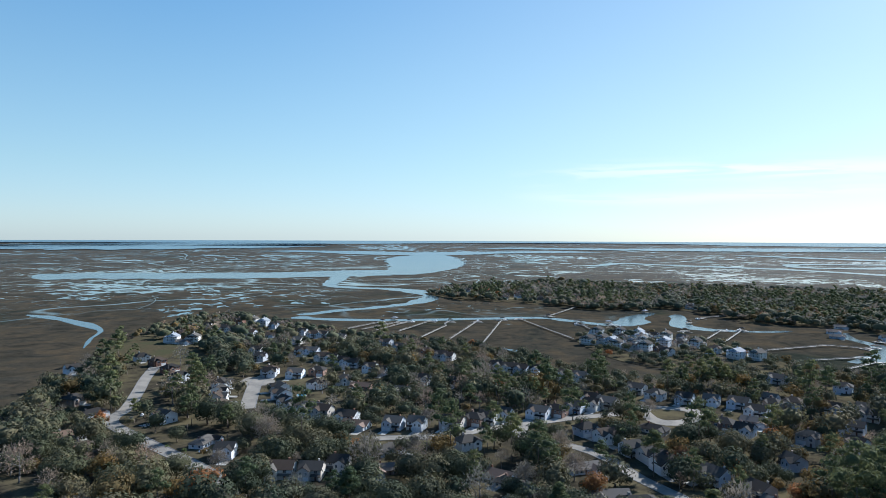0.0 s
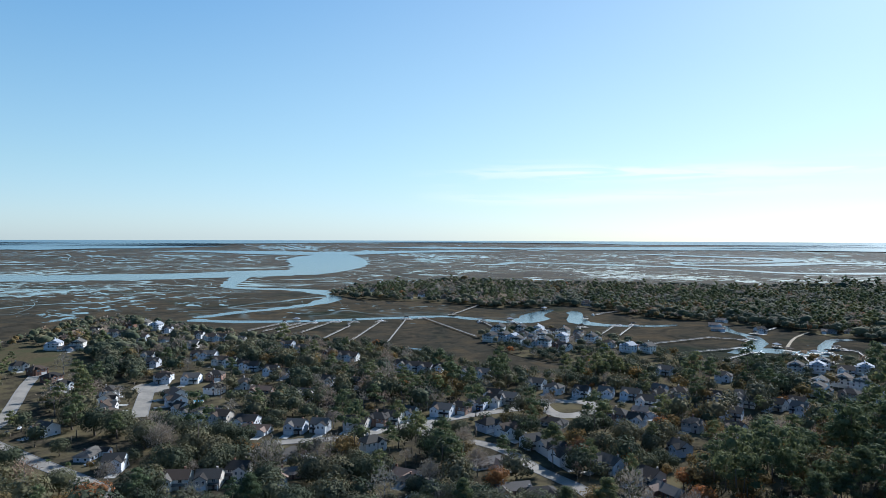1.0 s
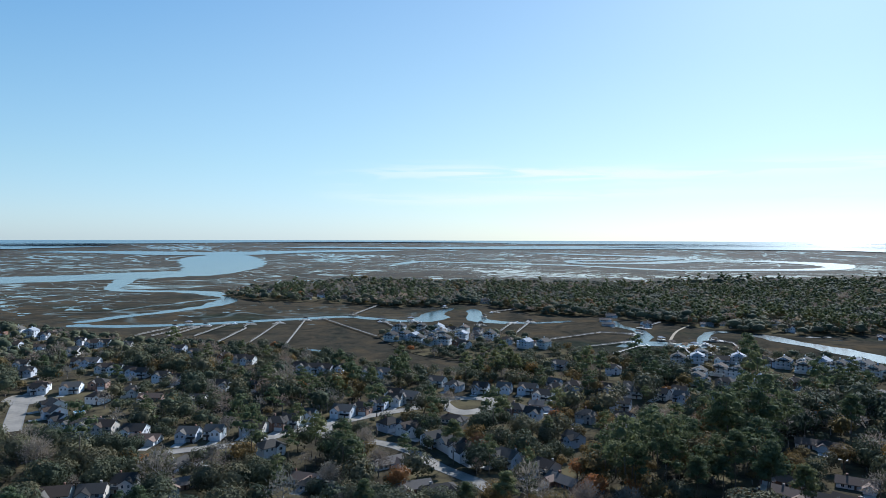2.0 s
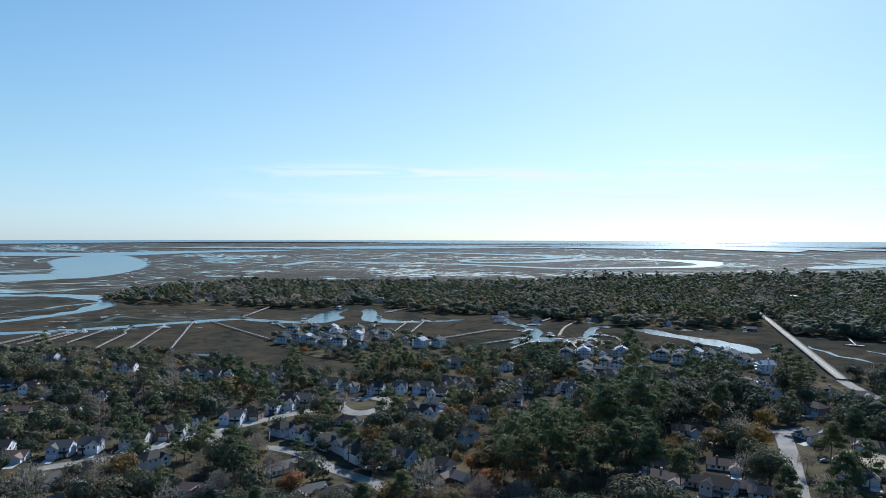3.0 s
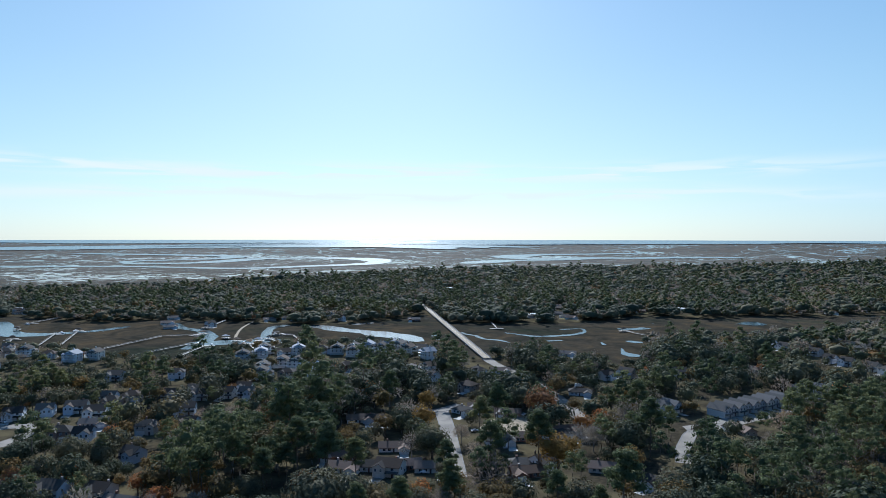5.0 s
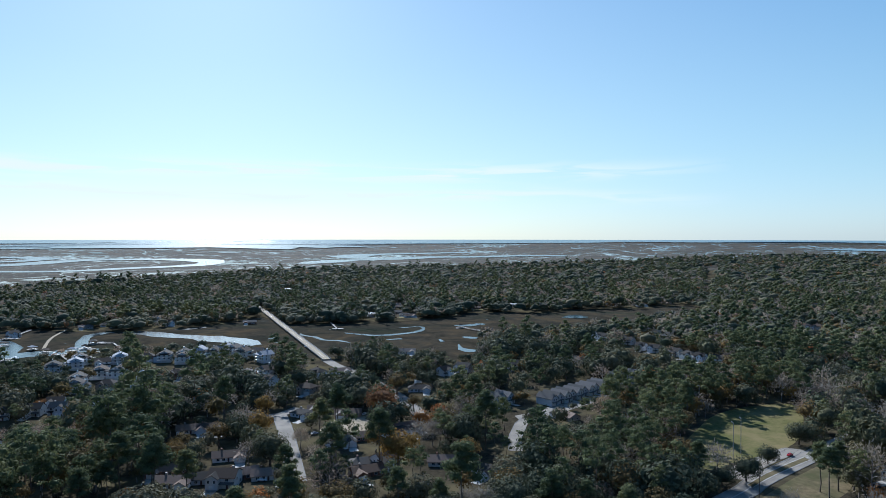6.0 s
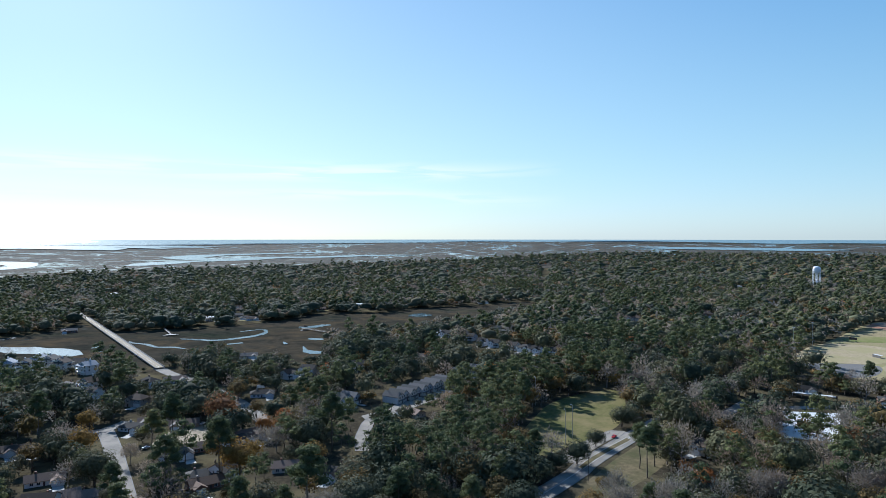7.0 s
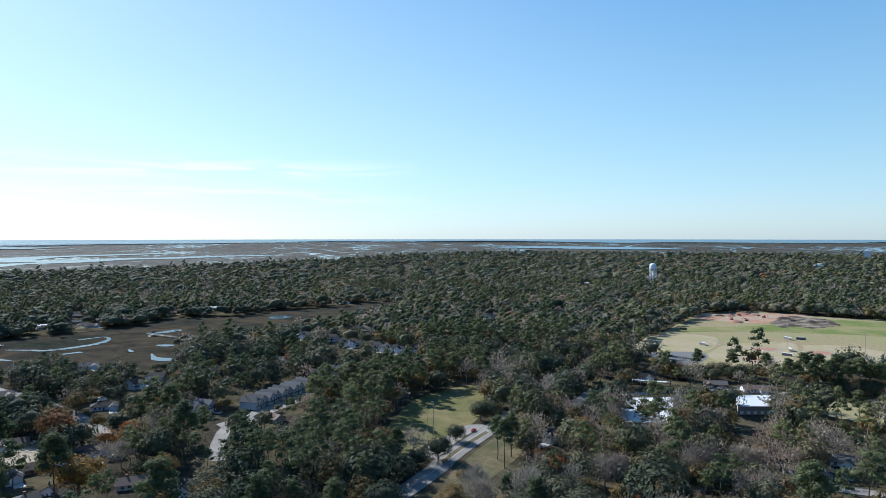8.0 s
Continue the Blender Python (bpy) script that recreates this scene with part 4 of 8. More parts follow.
# ---- docks ----
DOCKS = [
    [(-122.4, 874.8), (-84, 948)],
    [(-103.2, 867.6), (-60, 945.6)],
    [(-85.2, 860.4), (-46.8, 950.4)],
    [(-55.2, 852), (-16.8, 958.8)],
    [(-26.4, 798), (4.8, 908.4), (2.4, 926.4), (10.8, 956.4)],
    [(3.6, 769.2), (49.2, 957.6)],
    [(43.2, 747.6), (86.4, 980.4)],
    [(153.6, 794.4), (136.8, 871.2), (111.6, 991.2)],
    [(193.2, 848.4), (189.6, 928.8)],
    [(230.4, 843.6), (232.8, 924)],
    [(258, 1218), (159.6, 1021.2)],
    [(307.2, 789.6), (360, 873.6)],
    [(318, 765.6), (387.6, 876)],
    [(342, 716.4), (428.4, 752.4), (460.8, 730.8)],
    [(358.8, 658.8), (421.2, 675.6)],
    [(361.2, 609.6), (418.8, 650.4)],
    [(561.6, 822), (501.6, 776.4)],
    [(494.4, 578.4), (529.2, 637.2), (525.6, 658.8)],
    [(482.4, 601.2), (494.4, 638.4)],
    [(451.2, 570), (458.4, 591.6)],
    [(440.4, 594), (457.2, 626.4)],
    [(434.4, 1038), (381.6, 1004.4)],
    [(282, 807.6), (310.8, 867.6)],
    [(780, 522), (732, 480)],
    [(789.6, 306), (812.4, 343.2)],
]
BOATHOUSES = [
    (231.6, 943.2), (190.8, 955.2), (324, 1084.8), (345.6, 950.4), (466.8, 681.6), (460.8, 652.8), (476.4, 633.6), (520.8, 660),
    (-69.6, 978), (470.4, 734.4),
]


def build_dock(line, k):
    root = new("dock", None)
    tagged(root, "long narrow weathered wooden dock across the marsh", "dock", "docks in the marsh")
    root.location = (*line[0], 0)
    o = Vector((*line[0], 0))
    for p, q in zip(line, line[1:]):
        a, b = Vector((*p, 0)) - o, Vector((*q, 0)) - o
        d = (b - a).normalized()
        s = Vector((-d.y, d.x, 0)) * 0.8
        bm = bmesh.new()
        vs = [bm.verts.new(c + w + Vector((0, 0, z))) for z in (1.5, 1.75) for c, w in ((a, s), (a, -s), (b, -s), (b, s))]
        for f in ((3, 2, 1, 0), (4, 5, 6, 7), (0, 1, 5, 4), (1, 2, 6, 5), (2, 3, 7, 6), (3, 0, 4, 7)):
            bm.faces.new([vs[i] for i in f])
        part("walkway", bm, DOCK_WOOD, root)
        for w in (s, -s):
            bm = bmesh.new()
            beam(bm, a + w + Vector((0, 0, 2.7)), b + w + Vector((0, 0, 2.7)), 0.09, sides=4)
            part("rail", bm, DOCK_WOOD, root)
        for u in np.arange(2, (b - a).length, 9.0):
            for w in (s, -s):
                bm = bmesh.new()
                beam(bm, a + d * u + w - Vector((0, 0, 0.4)), a + d * u + w + Vector((0, 0, 2.75)), 0.13, sides=5)
                part("piling", bm, PILE, root)
    e = Vector((*line[-1], 0)) - o
    t = Vector((-e.normalized().y, e.normalized().x, 0))
    bm = bmesh.new()
    m = Matrix.Translation(e) @ Matrix.Rotation(math.atan2(t.y, t.x), 4, "Z")
    box(bm, -6, 6, -2.2, 2.2, 1.2, 1.5)
    bm.transform(m)
    part("dock_head", bm, DOCK_WOOD, root)
    bm = bmesh.new()
    box(bm, -9, 9, 3.0, 5.2, 0.25, 0.7)
    bm.transform(m)
    part("floating_stage", bm, DOCK_WOOD, root, "low floating stage")
    if k % 2 == 0:
        bm = bmesh.new()
        hip_roof(bm, -3.2, 3.2, -2.4, 2.4, 4.2, 1.3, 0.0)
        bm.transform(m)
        shelter = part("shelter_roof", bm, SHINGLE, root)
        for x in (-2.8, 2.8):
            for y in (-2.0, 2.0):
                bm = bmesh.new()
                beam(bm, (x, y, 1.4), (x, y, 4.25), 0.12, sides=5)
                bm.transform(m)
                part("shelter_post", bm, PILE, shelter)


def quad_roof(bm, pts, thick=0.22):
    """A sloping slab from its four or three upper corners."""
    up = [bm.verts.new(p) for p in pts]
    dn = [bm.verts.new((p[0], p[1], p[2] - thick)) for p in pts]
    bm.faces.new(up)
    bm.faces.new(dn[::-1])
    for i in range(len(pts)):
        j = (i + 1) % len(pts)
        bm.faces.new((up[i], dn[i], dn[j], up[j]))


def gable_roof(bm, x0, x1, y0, y1, z, rise, over=0.5, along="x"):
    x0, x1, y0, y1 = x0 - over, x1 + over, y0 - over, y1 + over
    if along == "x":
        m = (y0 + y1) / 2
        dz = rise * over / ((y1 - y0) / 2)
        quad_roof(bm, [(x0, y0, z - dz), (x1, y0, z - dz), (x1, m, z + rise), (x0, m, z + rise)])
        quad_roof(bm, [(x1, y1, z - dz), (x0, y1, z - dz), (x0, m, z + rise), (x1, m, z + rise)])
    else:
        m = (x0 + x1) / 2
        dz = rise * over / ((x1 - x0) / 2)
        quad_roof(bm, [(x0, y1, z - dz), (x0, y0, z - dz), (m, y0, z + rise), (m, y1, z + rise)])
        quad_roof(bm, [(x1, y0, z - dz), (x1, y1, z - dz), (m, y1, z + rise), (m, y0, z + rise)])


def hip_roof(bm, x0, x1, y0, y1, z, rise, over=0.5):
    x0, x1, y0, y1 = x0 - over, x1 + over, y0 - over, y1 + over
    if x1 - x0 >= y1 - y0:
        c, m = (y1 - y0) / 2, (y0 + y1) / 2
        p, q = (x0 + c * 0.9, m, z + rise), (x1 - c * 0.9, m, z + rise)
        quad_roof(bm, [(x0, y0, z), (x1, y0, z), q, p])
        quad_roof(bm, [(x1, y1, z), (x0, y1, z), p, q])
        quad_roof(bm, [(x0, y1, z), (x0, y0, z), p])
        quad_roof(bm, [(x1, y0, z), (x1, y1, z), q])
    else:
        c, m = (x1 - x0) / 2, (x0 + x1) / 2
        p, q = (m, y0 + c * 0.9, z + rise), (m, y1 - c * 0.9, z + rise)
        quad_roof(bm, [(x0, y1, z), (x0, y0, z), p, q])
        quad_roof(bm, [(x1, y0, z), (x1, y1, z), q, p])
        quad_roof(bm, [(x0, y0, z), (x1, y0, z), p])
        quad_roof(bm, [(x1, y1, z), (x0, y1, z), q])


def gable_fill(bm, x0, x1, y, z, rise):
    """The triangle of wall under a gable that faces along y, 0.2 m thick."""
    m = (x0 + x1) / 2
    a = [bm.verts.new(p) for p in ((x0, y, z), (x1, y, z), (m, y, z + rise))]
    b = [bm.verts.new(p) for p in ((x0, y + 0.2, z), (x1, y + 0.2, z), (m, y + 0.2, z + rise))]
    bm.faces.new(a)
    bm.faces.new(b[::-1])
    for i in range(3):
        j = (i + 1) % 3
        bm.faces.new((a[j], a[i], b[i], b[j]))


def gable_fill_side(bm, x, y0, y1, z, rise):
    m = (y0 + y1) / 2
    a = [bm.verts.new(p) for p in ((x, y0, z), (x, y1, z), (x, m, z + rise))]
    b = [bm.verts.new(p) for p in ((x + 0.2, y0, z), (x + 0.2, y1, z), (x + 0.2, m, z + rise))]
    bm.faces.new(a[::-1])
    bm.faces.new(b)
    for i in range(3):
        j = (i + 1) % 3
        bm.faces.new((a[i], a[j], b[j], b[i]))


for k, line in enumerate(DOCKS):
    build_dock(line, k)


def build_boathouse(x, y, k):
    root = new("boathouse")
    tagged(root, "open boathouse on piles beside the creek", "boathouse", "boathouses on the creek")
    root.matrix_world = pose(x, y, 0, 0, 0, 20 * k)
    bm = bmesh.new()
    hip_roof(bm, -4, 4, -3, 3, 4.2, 1.4, 0.4)
    part("roof", bm, METAL_ROOF if k % 2 == 0 else SHINGLE, root)
    bm = bmesh.new()
    box(bm, -5, 5, -4, 4, 1.2, 1.5)
    part("deck", bm, DOCK_WOOD, root)
    for px in (-3.8, 3.8):
        for py in (-2.8, 0, 2.8):
            bm = bmesh.new()
            beam(bm, (px, py, -0.5), (px, py, 4.3), 0.16, sides=6)
            part("post", bm, PILE, root)


for k, (x, y) in enumerate(BOATHOUSES):
    build_boathouse(x, y, k)


def build_boat(x, y, turn):
    root = new("motorboat")
    tagged(root, "small white motorboat moored on the creek", "boat", "boats on the creek")
    root.matrix_world = pose(x, y, 0.15, 0, 0, turn)
    bm = bmesh.new()
    st = [(-3.2, 1.1, 0.9), (-1, 1.25, 0.95), (1.5, 1.1, 1.05), (3.4, 0.1, 1.3)]
    rows = []
    for px, w, h in st:
        rows.append([bm.verts.new((px, -w, h)), bm.verts.new((px, -w * 0.6, 0)), bm.verts.new((px, w * 0.6, 0)), bm.verts.new((px, w, h))])
    for a, b in zip(rows, rows[1:]):
        for i in range(3):
            bm.faces.new((a[i], b[i], b[i + 1], a[i + 1]))
        bm.faces.new((a[0], a[3], b[3], b[0]))
    bm.faces.new(rows[0])
    part("hull", bm, TANK_WHITE, root)
    bm = bmesh.new()
    box(bm, -0.7, 0.8, -0.6, 0.6, 0.9, 1.9)
    part("console", bm, TANK_WHITE, root)
    bm = bmesh.new()
    box(bm, -1.2, 0.9, -0.9, 0.9, 2.5, 2.58)
    part("canopy", bm, TANK_WHITE, root)
    for py in (-0.8, 0.8):
        bm = bmesh.new()
        beam(bm, (-0.2, py, 0.9), (-0.2, py, 2.5), 0.04, sides=5)
        part("post", bm, STEEL, root)


for k, line in enumerate(DOCKS):
    if k % 3 != 1 and k < 22:
        (x, y), (px, py) = line[-1], line[-2]
        d = Vector((x - px, y - py, 0)).normalized()
        build_boat(x + d.x * 7 - d.y * (4 - 3 * (k % 4)), y + d.y * 7 + d.x * (4 - 3 * (k % 4)), math.degrees(math.atan2(d.y, d.x)) + 90)


# ---- houses ----
def window(root, x, y, z, w, h, facing):
    bm = bmesh.new()
    box(bm, -w / 2 - 0.12, w / 2 + 0.12, -0.06, 0.05, -0.12, h + 0.12, 0)
    box(bm, -w / 2, -0.04, -0.09, -0.061, 0, h, 1)
    box(bm, 0.04, w / 2, -0.09, -0.061, 0, h, 1)
    bm.transform(pose(x, y, z, 0, 0, facing))
    return part("window", bm, [TRIM, GLASS], root)


def gable_house(wall_mat, roof_mat, label, mirror=1, deep=11.0, wide=12.0, garage_doors=2):
    root = tagged(new("house"), label, "house", "houses of the neighbourhood")
    w, d, h = wide / 2, deep / 2, 5.6
    g0, g1 = (-w, -w + 6.4) if mirror > 0 else (w - 6.4, w)
    bm = bmesh.new()
    box(bm, -w, w, -d, d, -0.3, h)
    gable_fill_side(bm, -w, -d, d, h, 3.0)
    gable_fill_side(bm, w - 0.2, -d, d, h, 3.0)
    box(bm, g0, g1, -d - 2.2, -d, -0.3, h - 0.1)
    gable_fill(bm, g0, g1, -d - 2.2, h - 0.1, 2.1)
    part("wall", bm, wall_mat, root)
    bm = bmesh.new()
    gable_roof(bm, -w, w, -d, d, h, 3.0)
    top = part("roof", bm, roof_mat, root)
    bm = bmesh.new()
    gable_roof(bm, g0, g1, -d - 2.2, -d + 4.0, h - 0.1, 2.1, 0.4, "y")
    part("gable_roof", bm, roof_mat, root)
    # entrance porch
    e0, e1 = (g1 + 0.3, w - 0.2) if mirror > 0 else (-w + 0.2, g0 - 0.3)
    bm = bmesh.new()
    quad_roof(bm, [(e0, -d - 2.0, 2.75), (e1, -d - 2.0, 2.75), (e1, -d, 3.35), (e0, -d, 3.35)])
    porch = part("porch_roof", bm, roof_mat, root)
    for x in (e0 + 0.2, e1 - 0.2):
        bm = bmesh.new()
        box(bm, x - 0.1, x + 0.1, -d - 1.9, -d - 1.7, -0.2, 2.65)
        part("porch_post", bm, TRIM, porch)
    gm = (g0 + g1) / 2
    for k in range(garage_doors):
        gx = gm + (k - (garage_doors - 1) / 2) * 2.9
        bm = bmesh.new()
        box(bm, gx - 1.25, gx + 1.25, -d - 2.28, -d - 2.2, 0, 2.2)
        for r in range(4):
            box(bm, gx - 1.2, gx + 1.2, -d - 2.31, -d - 2.281, 0.06 + r * 0.54, 0.5 + r * 0.54)
        part("garage_door", bm, DOOR_WHITE, root)
    bm = bmesh.new()
    box(bm, (e0 + e1) / 2 - 0.5, (e0 + e1) / 2 + 0.5, -d - 0.07, -d, 0, 2.1)
    part("door", bm, DOOR_DARK, root)
    for x in (gm - 1.5, gm + 1.5):
        window(root, x, -d - 2.2, 3.3, 1.0, 1.5, 0)
    window(root, (e0 + e1) / 2, -d, 3.7, 1.6, 1.4, 0)
    window(root, w, -2.2, 3.4, 1.0, 1.4, 90)
    window(root, w, 2.4, 0.9, 1.0, 1.4, 90)
    window(root, -w, 1.5, 3.4, 1.0, 1.4, -90)
    bm = bmesh.new()
    cx = w * 0.55 * mirror
    box(bm, cx - 0.4, cx + 0.4, 1.3, 2.1, h + 0.5, h + 3.3)
    box(bm, cx - 0.5, cx + 0.5, 1.2, 2.2, h + 3.3, h + 3.45)
    part("chimney", bm, BRICK, top)
    bm = bmesh.new()
    box(bm, gm - 2.8, gm + 2.8, -d - 10.5, -d - 2.3, -0.1, 0.02)
    part("driveway", bm, CONCRETE, root)
    return root


def hip_house(wall_mat, roof_mat, label, mirror=1):
    root = tagged(new("house"), label, "house", "houses of the neighbourhood")
    w, d, h = 7.0, 5.5, 5.4
    bm = bmesh.new()
    box(bm, -w, w, -d, d, -0.3, h)
    a, b = (0.4, 5.4) if mirror > 0 else (-5.4, -0.4)
    box(bm, a, b, -d - 1.6, -d, -0.3, h)
    gable_fill(bm, a, b, -d - 1.6, h, 1.9)
    part("wall", bm, wall_mat, root)
    bm = bmesh.new()
    hip_roof(bm, -w, w, -d, d, h, 3.0, 0.6)
    top = part("roof", bm, roof_mat, root)
    bm = bmesh.new()
    gable_roof(bm, a, b, -d - 1.6, -d + 3.5, h, 1.9, 0.4, "y")
    part("gable_roof", bm, roof_mat, root)
    c, e = (-6.2, -0.6) if mirror > 0 else (0.6, 6.2)
    bm = bmesh.new()
    box(bm, c, e, -d - 0.08, -d, 0, 2.3)
    for r in range(4):
        box(bm, c + 0.08, e - 0.08, -d - 0.11, -d - 0.081, 0.06 + r * 0.56, 0.52 + r * 0.56)
    part("garage_door", bm, DOOR_WHITE, root)
    bm = bmesh.new()
    box(bm, (a + b) / 2 - 0.55, (a + b) / 2 + 0.55, -d - 1.67, -d - 1.6, 0, 2.15)
    part("door", bm, DOOR_DARK, root)
    for x in (c + 1.2, e - 1.2):
        window(root, x, -d, 3.4, 1.0, 1.4, 0)
    window(root, (a + b) / 2, -d - 1.6, 3.3, 1.8, 1.5, 0)
    for y in (-2.5, 2.5):
        window(root, w, y, 3.4, 1.0, 1.4, 90)
        window(root, -w, y, 3.4, 1.0, 1.4, -90)
    window(root, w, 0, 0.9, 1.4, 1.4, 90)
    bm = bmesh.new()
    box(bm, -w * 0.3 - 0.5, -w * 0.3 + 0.5, 1.5, 2.5, h + 1.0, h + 4.0)
    part("chimney", bm, BRICK, top)
    bm = bmesh.new()
    box(bm, c, e, -d - 9, -d - 0.2, -0.1, 0.02)
    part("driveway", bm, CONCRETE, root)
    return root


def ranch_house(wall_mat, roof_mat, label, mirror=1, gable=False):
    root = tagged(new("house"), label, "house", "low houses of the neighbourhood")
    w, d, h = 9.0, 4.8, 2.8
    a, b = (2.6, 8.4) if mirror > 0 else (-8.4, -2.6)
    bm = bmesh.new()
    box(bm, -w, w, -d, d, -0.3, h)
    box(bm, a, b, -d - 3.4, -d, -0.3, h)
    if gable:
        gable_fill_side(bm, -w, -d, d, h, 2.4)
        gable_fill_side(bm, w - 0.2, -d, d, h, 2.4)
    gable_fill(bm, a, b, -d - 3.4, h, 1.7)
    part("wall", bm, wall_mat, root)
    bm = bmesh.new()
    (gable_roof if gable else hip_roof)(bm, -w, w, -d, d, h, 2.4, 0.6)
    top = part("roof", bm, roof_mat, root)
    bm = bmesh.new()
    gable_roof(bm, a, b, -d - 3.4, -d + 4.0, h, 1.7, 0.5, "y")
    part("gable_roof", bm, roof_mat, root)
    bm = bmesh.new()
    box(bm, a + 0.5, b - 0.5, -d - 3.48, -d - 3.4, 0, 2.2)
    part("garage_door", bm, DOOR_WHITE, root)
    bm = bmesh.new()
    box(bm, -0.5 * mirror - 0.5, -0.5 * mirror + 0.5, -d - 0.07, -d, 0, 2.1)
    part("door", bm, DOOR_DARK, root)
    for x in (-3.0, -6.0):
        window(root, x * mirror, -d, 0.8, 1.5, 1.3, 0)
    for y in (-2.2, 2.0):
        window(root, w, y, 0.9, 1.1, 1.2, 90)
        window(root, -w, y, 0.9, 1.1, 1.2, -90)
    bm = bmesh.new()
    box(bm, -4.6, -3.6, 0.6, 1.5, h + 1.0, h + 3.3)
    part("chimney", bm, BRICK, top)
    bm = bmesh.new()
    box(bm, a + 0.3, b - 0.3, -d - 12, -d - 3.5, -0.1, 0.02)
    part("driveway", bm, CONCRETE, root)
    return root


def coastal_house(wall_mat, roof_mat, label, mirror=1):
    root = tagged(new("house"), label, "house", "large houses by the creek")
    w, d = 6.6, 6.0
    bm = bmesh.new()
    box(bm, -w, w, -d, d, -0.3, 8.4)
    gable_fill(bm, -w, w, -d, 8.4, 3.2)
    gable_fill(bm, -w, w, d - 0.2, 8.4, 3.2)
    box(bm, w * mirror if mirror > 0 else -w - 4.0, w + 4.0 if mirror > 0 else -w, -d + 3, d, -0.3, 5.6)
    part("wall", bm, wall_mat, root)
    bm = bmesh.new()
    gable_roof(bm, -w, w, -d, d, 8.4, 3.2, 0.5, "y")
    top = part("roof", bm, roof_mat, root)
    bm = bmesh.new()
    s0, s1 = (w, w + 4.0) if mirror > 0 else (-w - 4.0, -w)
    hip_roof(bm, s0, s1, -d + 3, d, 5.6, 1.6, 0.3)
    part("side_roof", bm, roof_mat, root)
    for z in (2.8, 5.7):
        bm = bmesh.new()
        box(bm, -w, w, -d - 2.6, -d, z - 0.3, z)
        part("porch_floor", bm, TRIM, root)
        bm = bmesh.new()
        beam(bm, (-w, -d - 2.5, z + 1.0), (w, -d - 2.5, z + 1.0), 0.06, sides=4)
        part("porch_rail", bm, TRIM, root)
    bm = bmesh.new()
    quad_roof(bm, [(-w - 0.3, -d - 3.0, 8.2), (w + 0.3, -d - 3.0, 8.2), (w + 0.3, -d, 9.2), (-w - 0.3, -d, 9.2)])
    porch = part("porch_roof", bm, roof_mat, root)
    for x in (-w + 0.2, -2.2, 2.2, w - 0.2):
        bm = bmesh.new()
        box(bm, x - 0.14, x + 0.14, -d - 2.55, -d - 2.27, -0.3, 8.3)
        part("porch_post", bm, TRIM, porch)
    for z in (3.3, 6.1):
        for x in (-4.4, 0, 4.4):
            window(root, x, -d, z, 1.3, 1.9, 0)
        for y in (-3.0, 2.6):
            window(root, w if mirror < 0 else -w, y, z, 1.1, 1.6, 90 if mirror < 0 else -90)
    window(root, 0, -d, 9.2, 1.0, 1.0, 0)
    bm = bmesh.new()
    box(bm, -1.2, -0.2, 1.5, 2.5, 10.4, 13.0)
    part("chimney", bm, wall_mat, top)
    return root


def row_house(wall_mat, roof_mat, label, mirror=1):
    root = tagged(new("town_house"), label, "town house", "row of town houses")
    w, d, h = 3.7, 7.0, 5.2
    bm = bmesh.new()
    box(bm, -w, w, -d, d, -0.3, h)
    gable_fill(bm, -w, w, -d, h, 2.9)
    gable_fill(bm, -w, w, d - 0.2, h, 2.9)
    part("wall", bm, wall_mat, root)
    bm = bmesh.new()
    gable_roof(bm, -w, w, -d, d, h, 2.9, 0.45, "y")
    part("roof", bm, roof_mat, root)
    bm = bmesh.new()
    box(bm, -2.6, 0.1, -d - 0.08, -d, 0, 2.3)
    part("garage_door", bm, DOOR_WHITE, root)
    bm = bmesh.new()
    box(bm, 1.3, 2.3, -d - 0.07, -d, 0, 2.1)
    part("door", bm, DOOR_DARK, root)
    for x in (-1.5, 1.5):
        window(root, x, -d, 3.4, 1.1, 1.5, 0)
    window(root, 0, -d, 6.2, 0.9, 0.9, 0)
    bm = bmesh.new()
    quad_roof(bm, [(-w, -d - 1.0, 2.5), (w, -d - 1.0, 2.5), (w, -d, 3.0), (-w, -d, 3.0)])
    part("porch_roof", bm, roof_mat, root)
    bm = bmesh.new()
    box(bm, -3.0, 0.4, -d - 8, -d - 0.2, -0.1, 0.02)
    part("driveway", bm, CONCRETE, root)
    return root


def flat_building(wall_mat, roof_mat, label, mirror=1):
    root = tagged(new("building"), label, "building", "flat-roofed buildings")
    w, d, h = 13.0, 7.0, 4.6
    bm = bmesh.new()
    box(bm, -w, w, -d, d, -0.3, h)
    part("wall", bm, wall_mat, root)
    bm = bmesh.new()
    hip_roof(bm, -w, w, -d, d, h, 1.3, 0.4)
    part("roof", bm, roof_mat, root)
    for x in (-9, -4.5, 4.5, 9):
        window(root, x, -d, 1.2, 2.0, 1.6, 0)
    bm = bmesh.new()
    box(bm, -1, 1, -d - 0.08, -d, 0, 2.3)
    part("door", bm, DOOR_DARK, root)
    return root


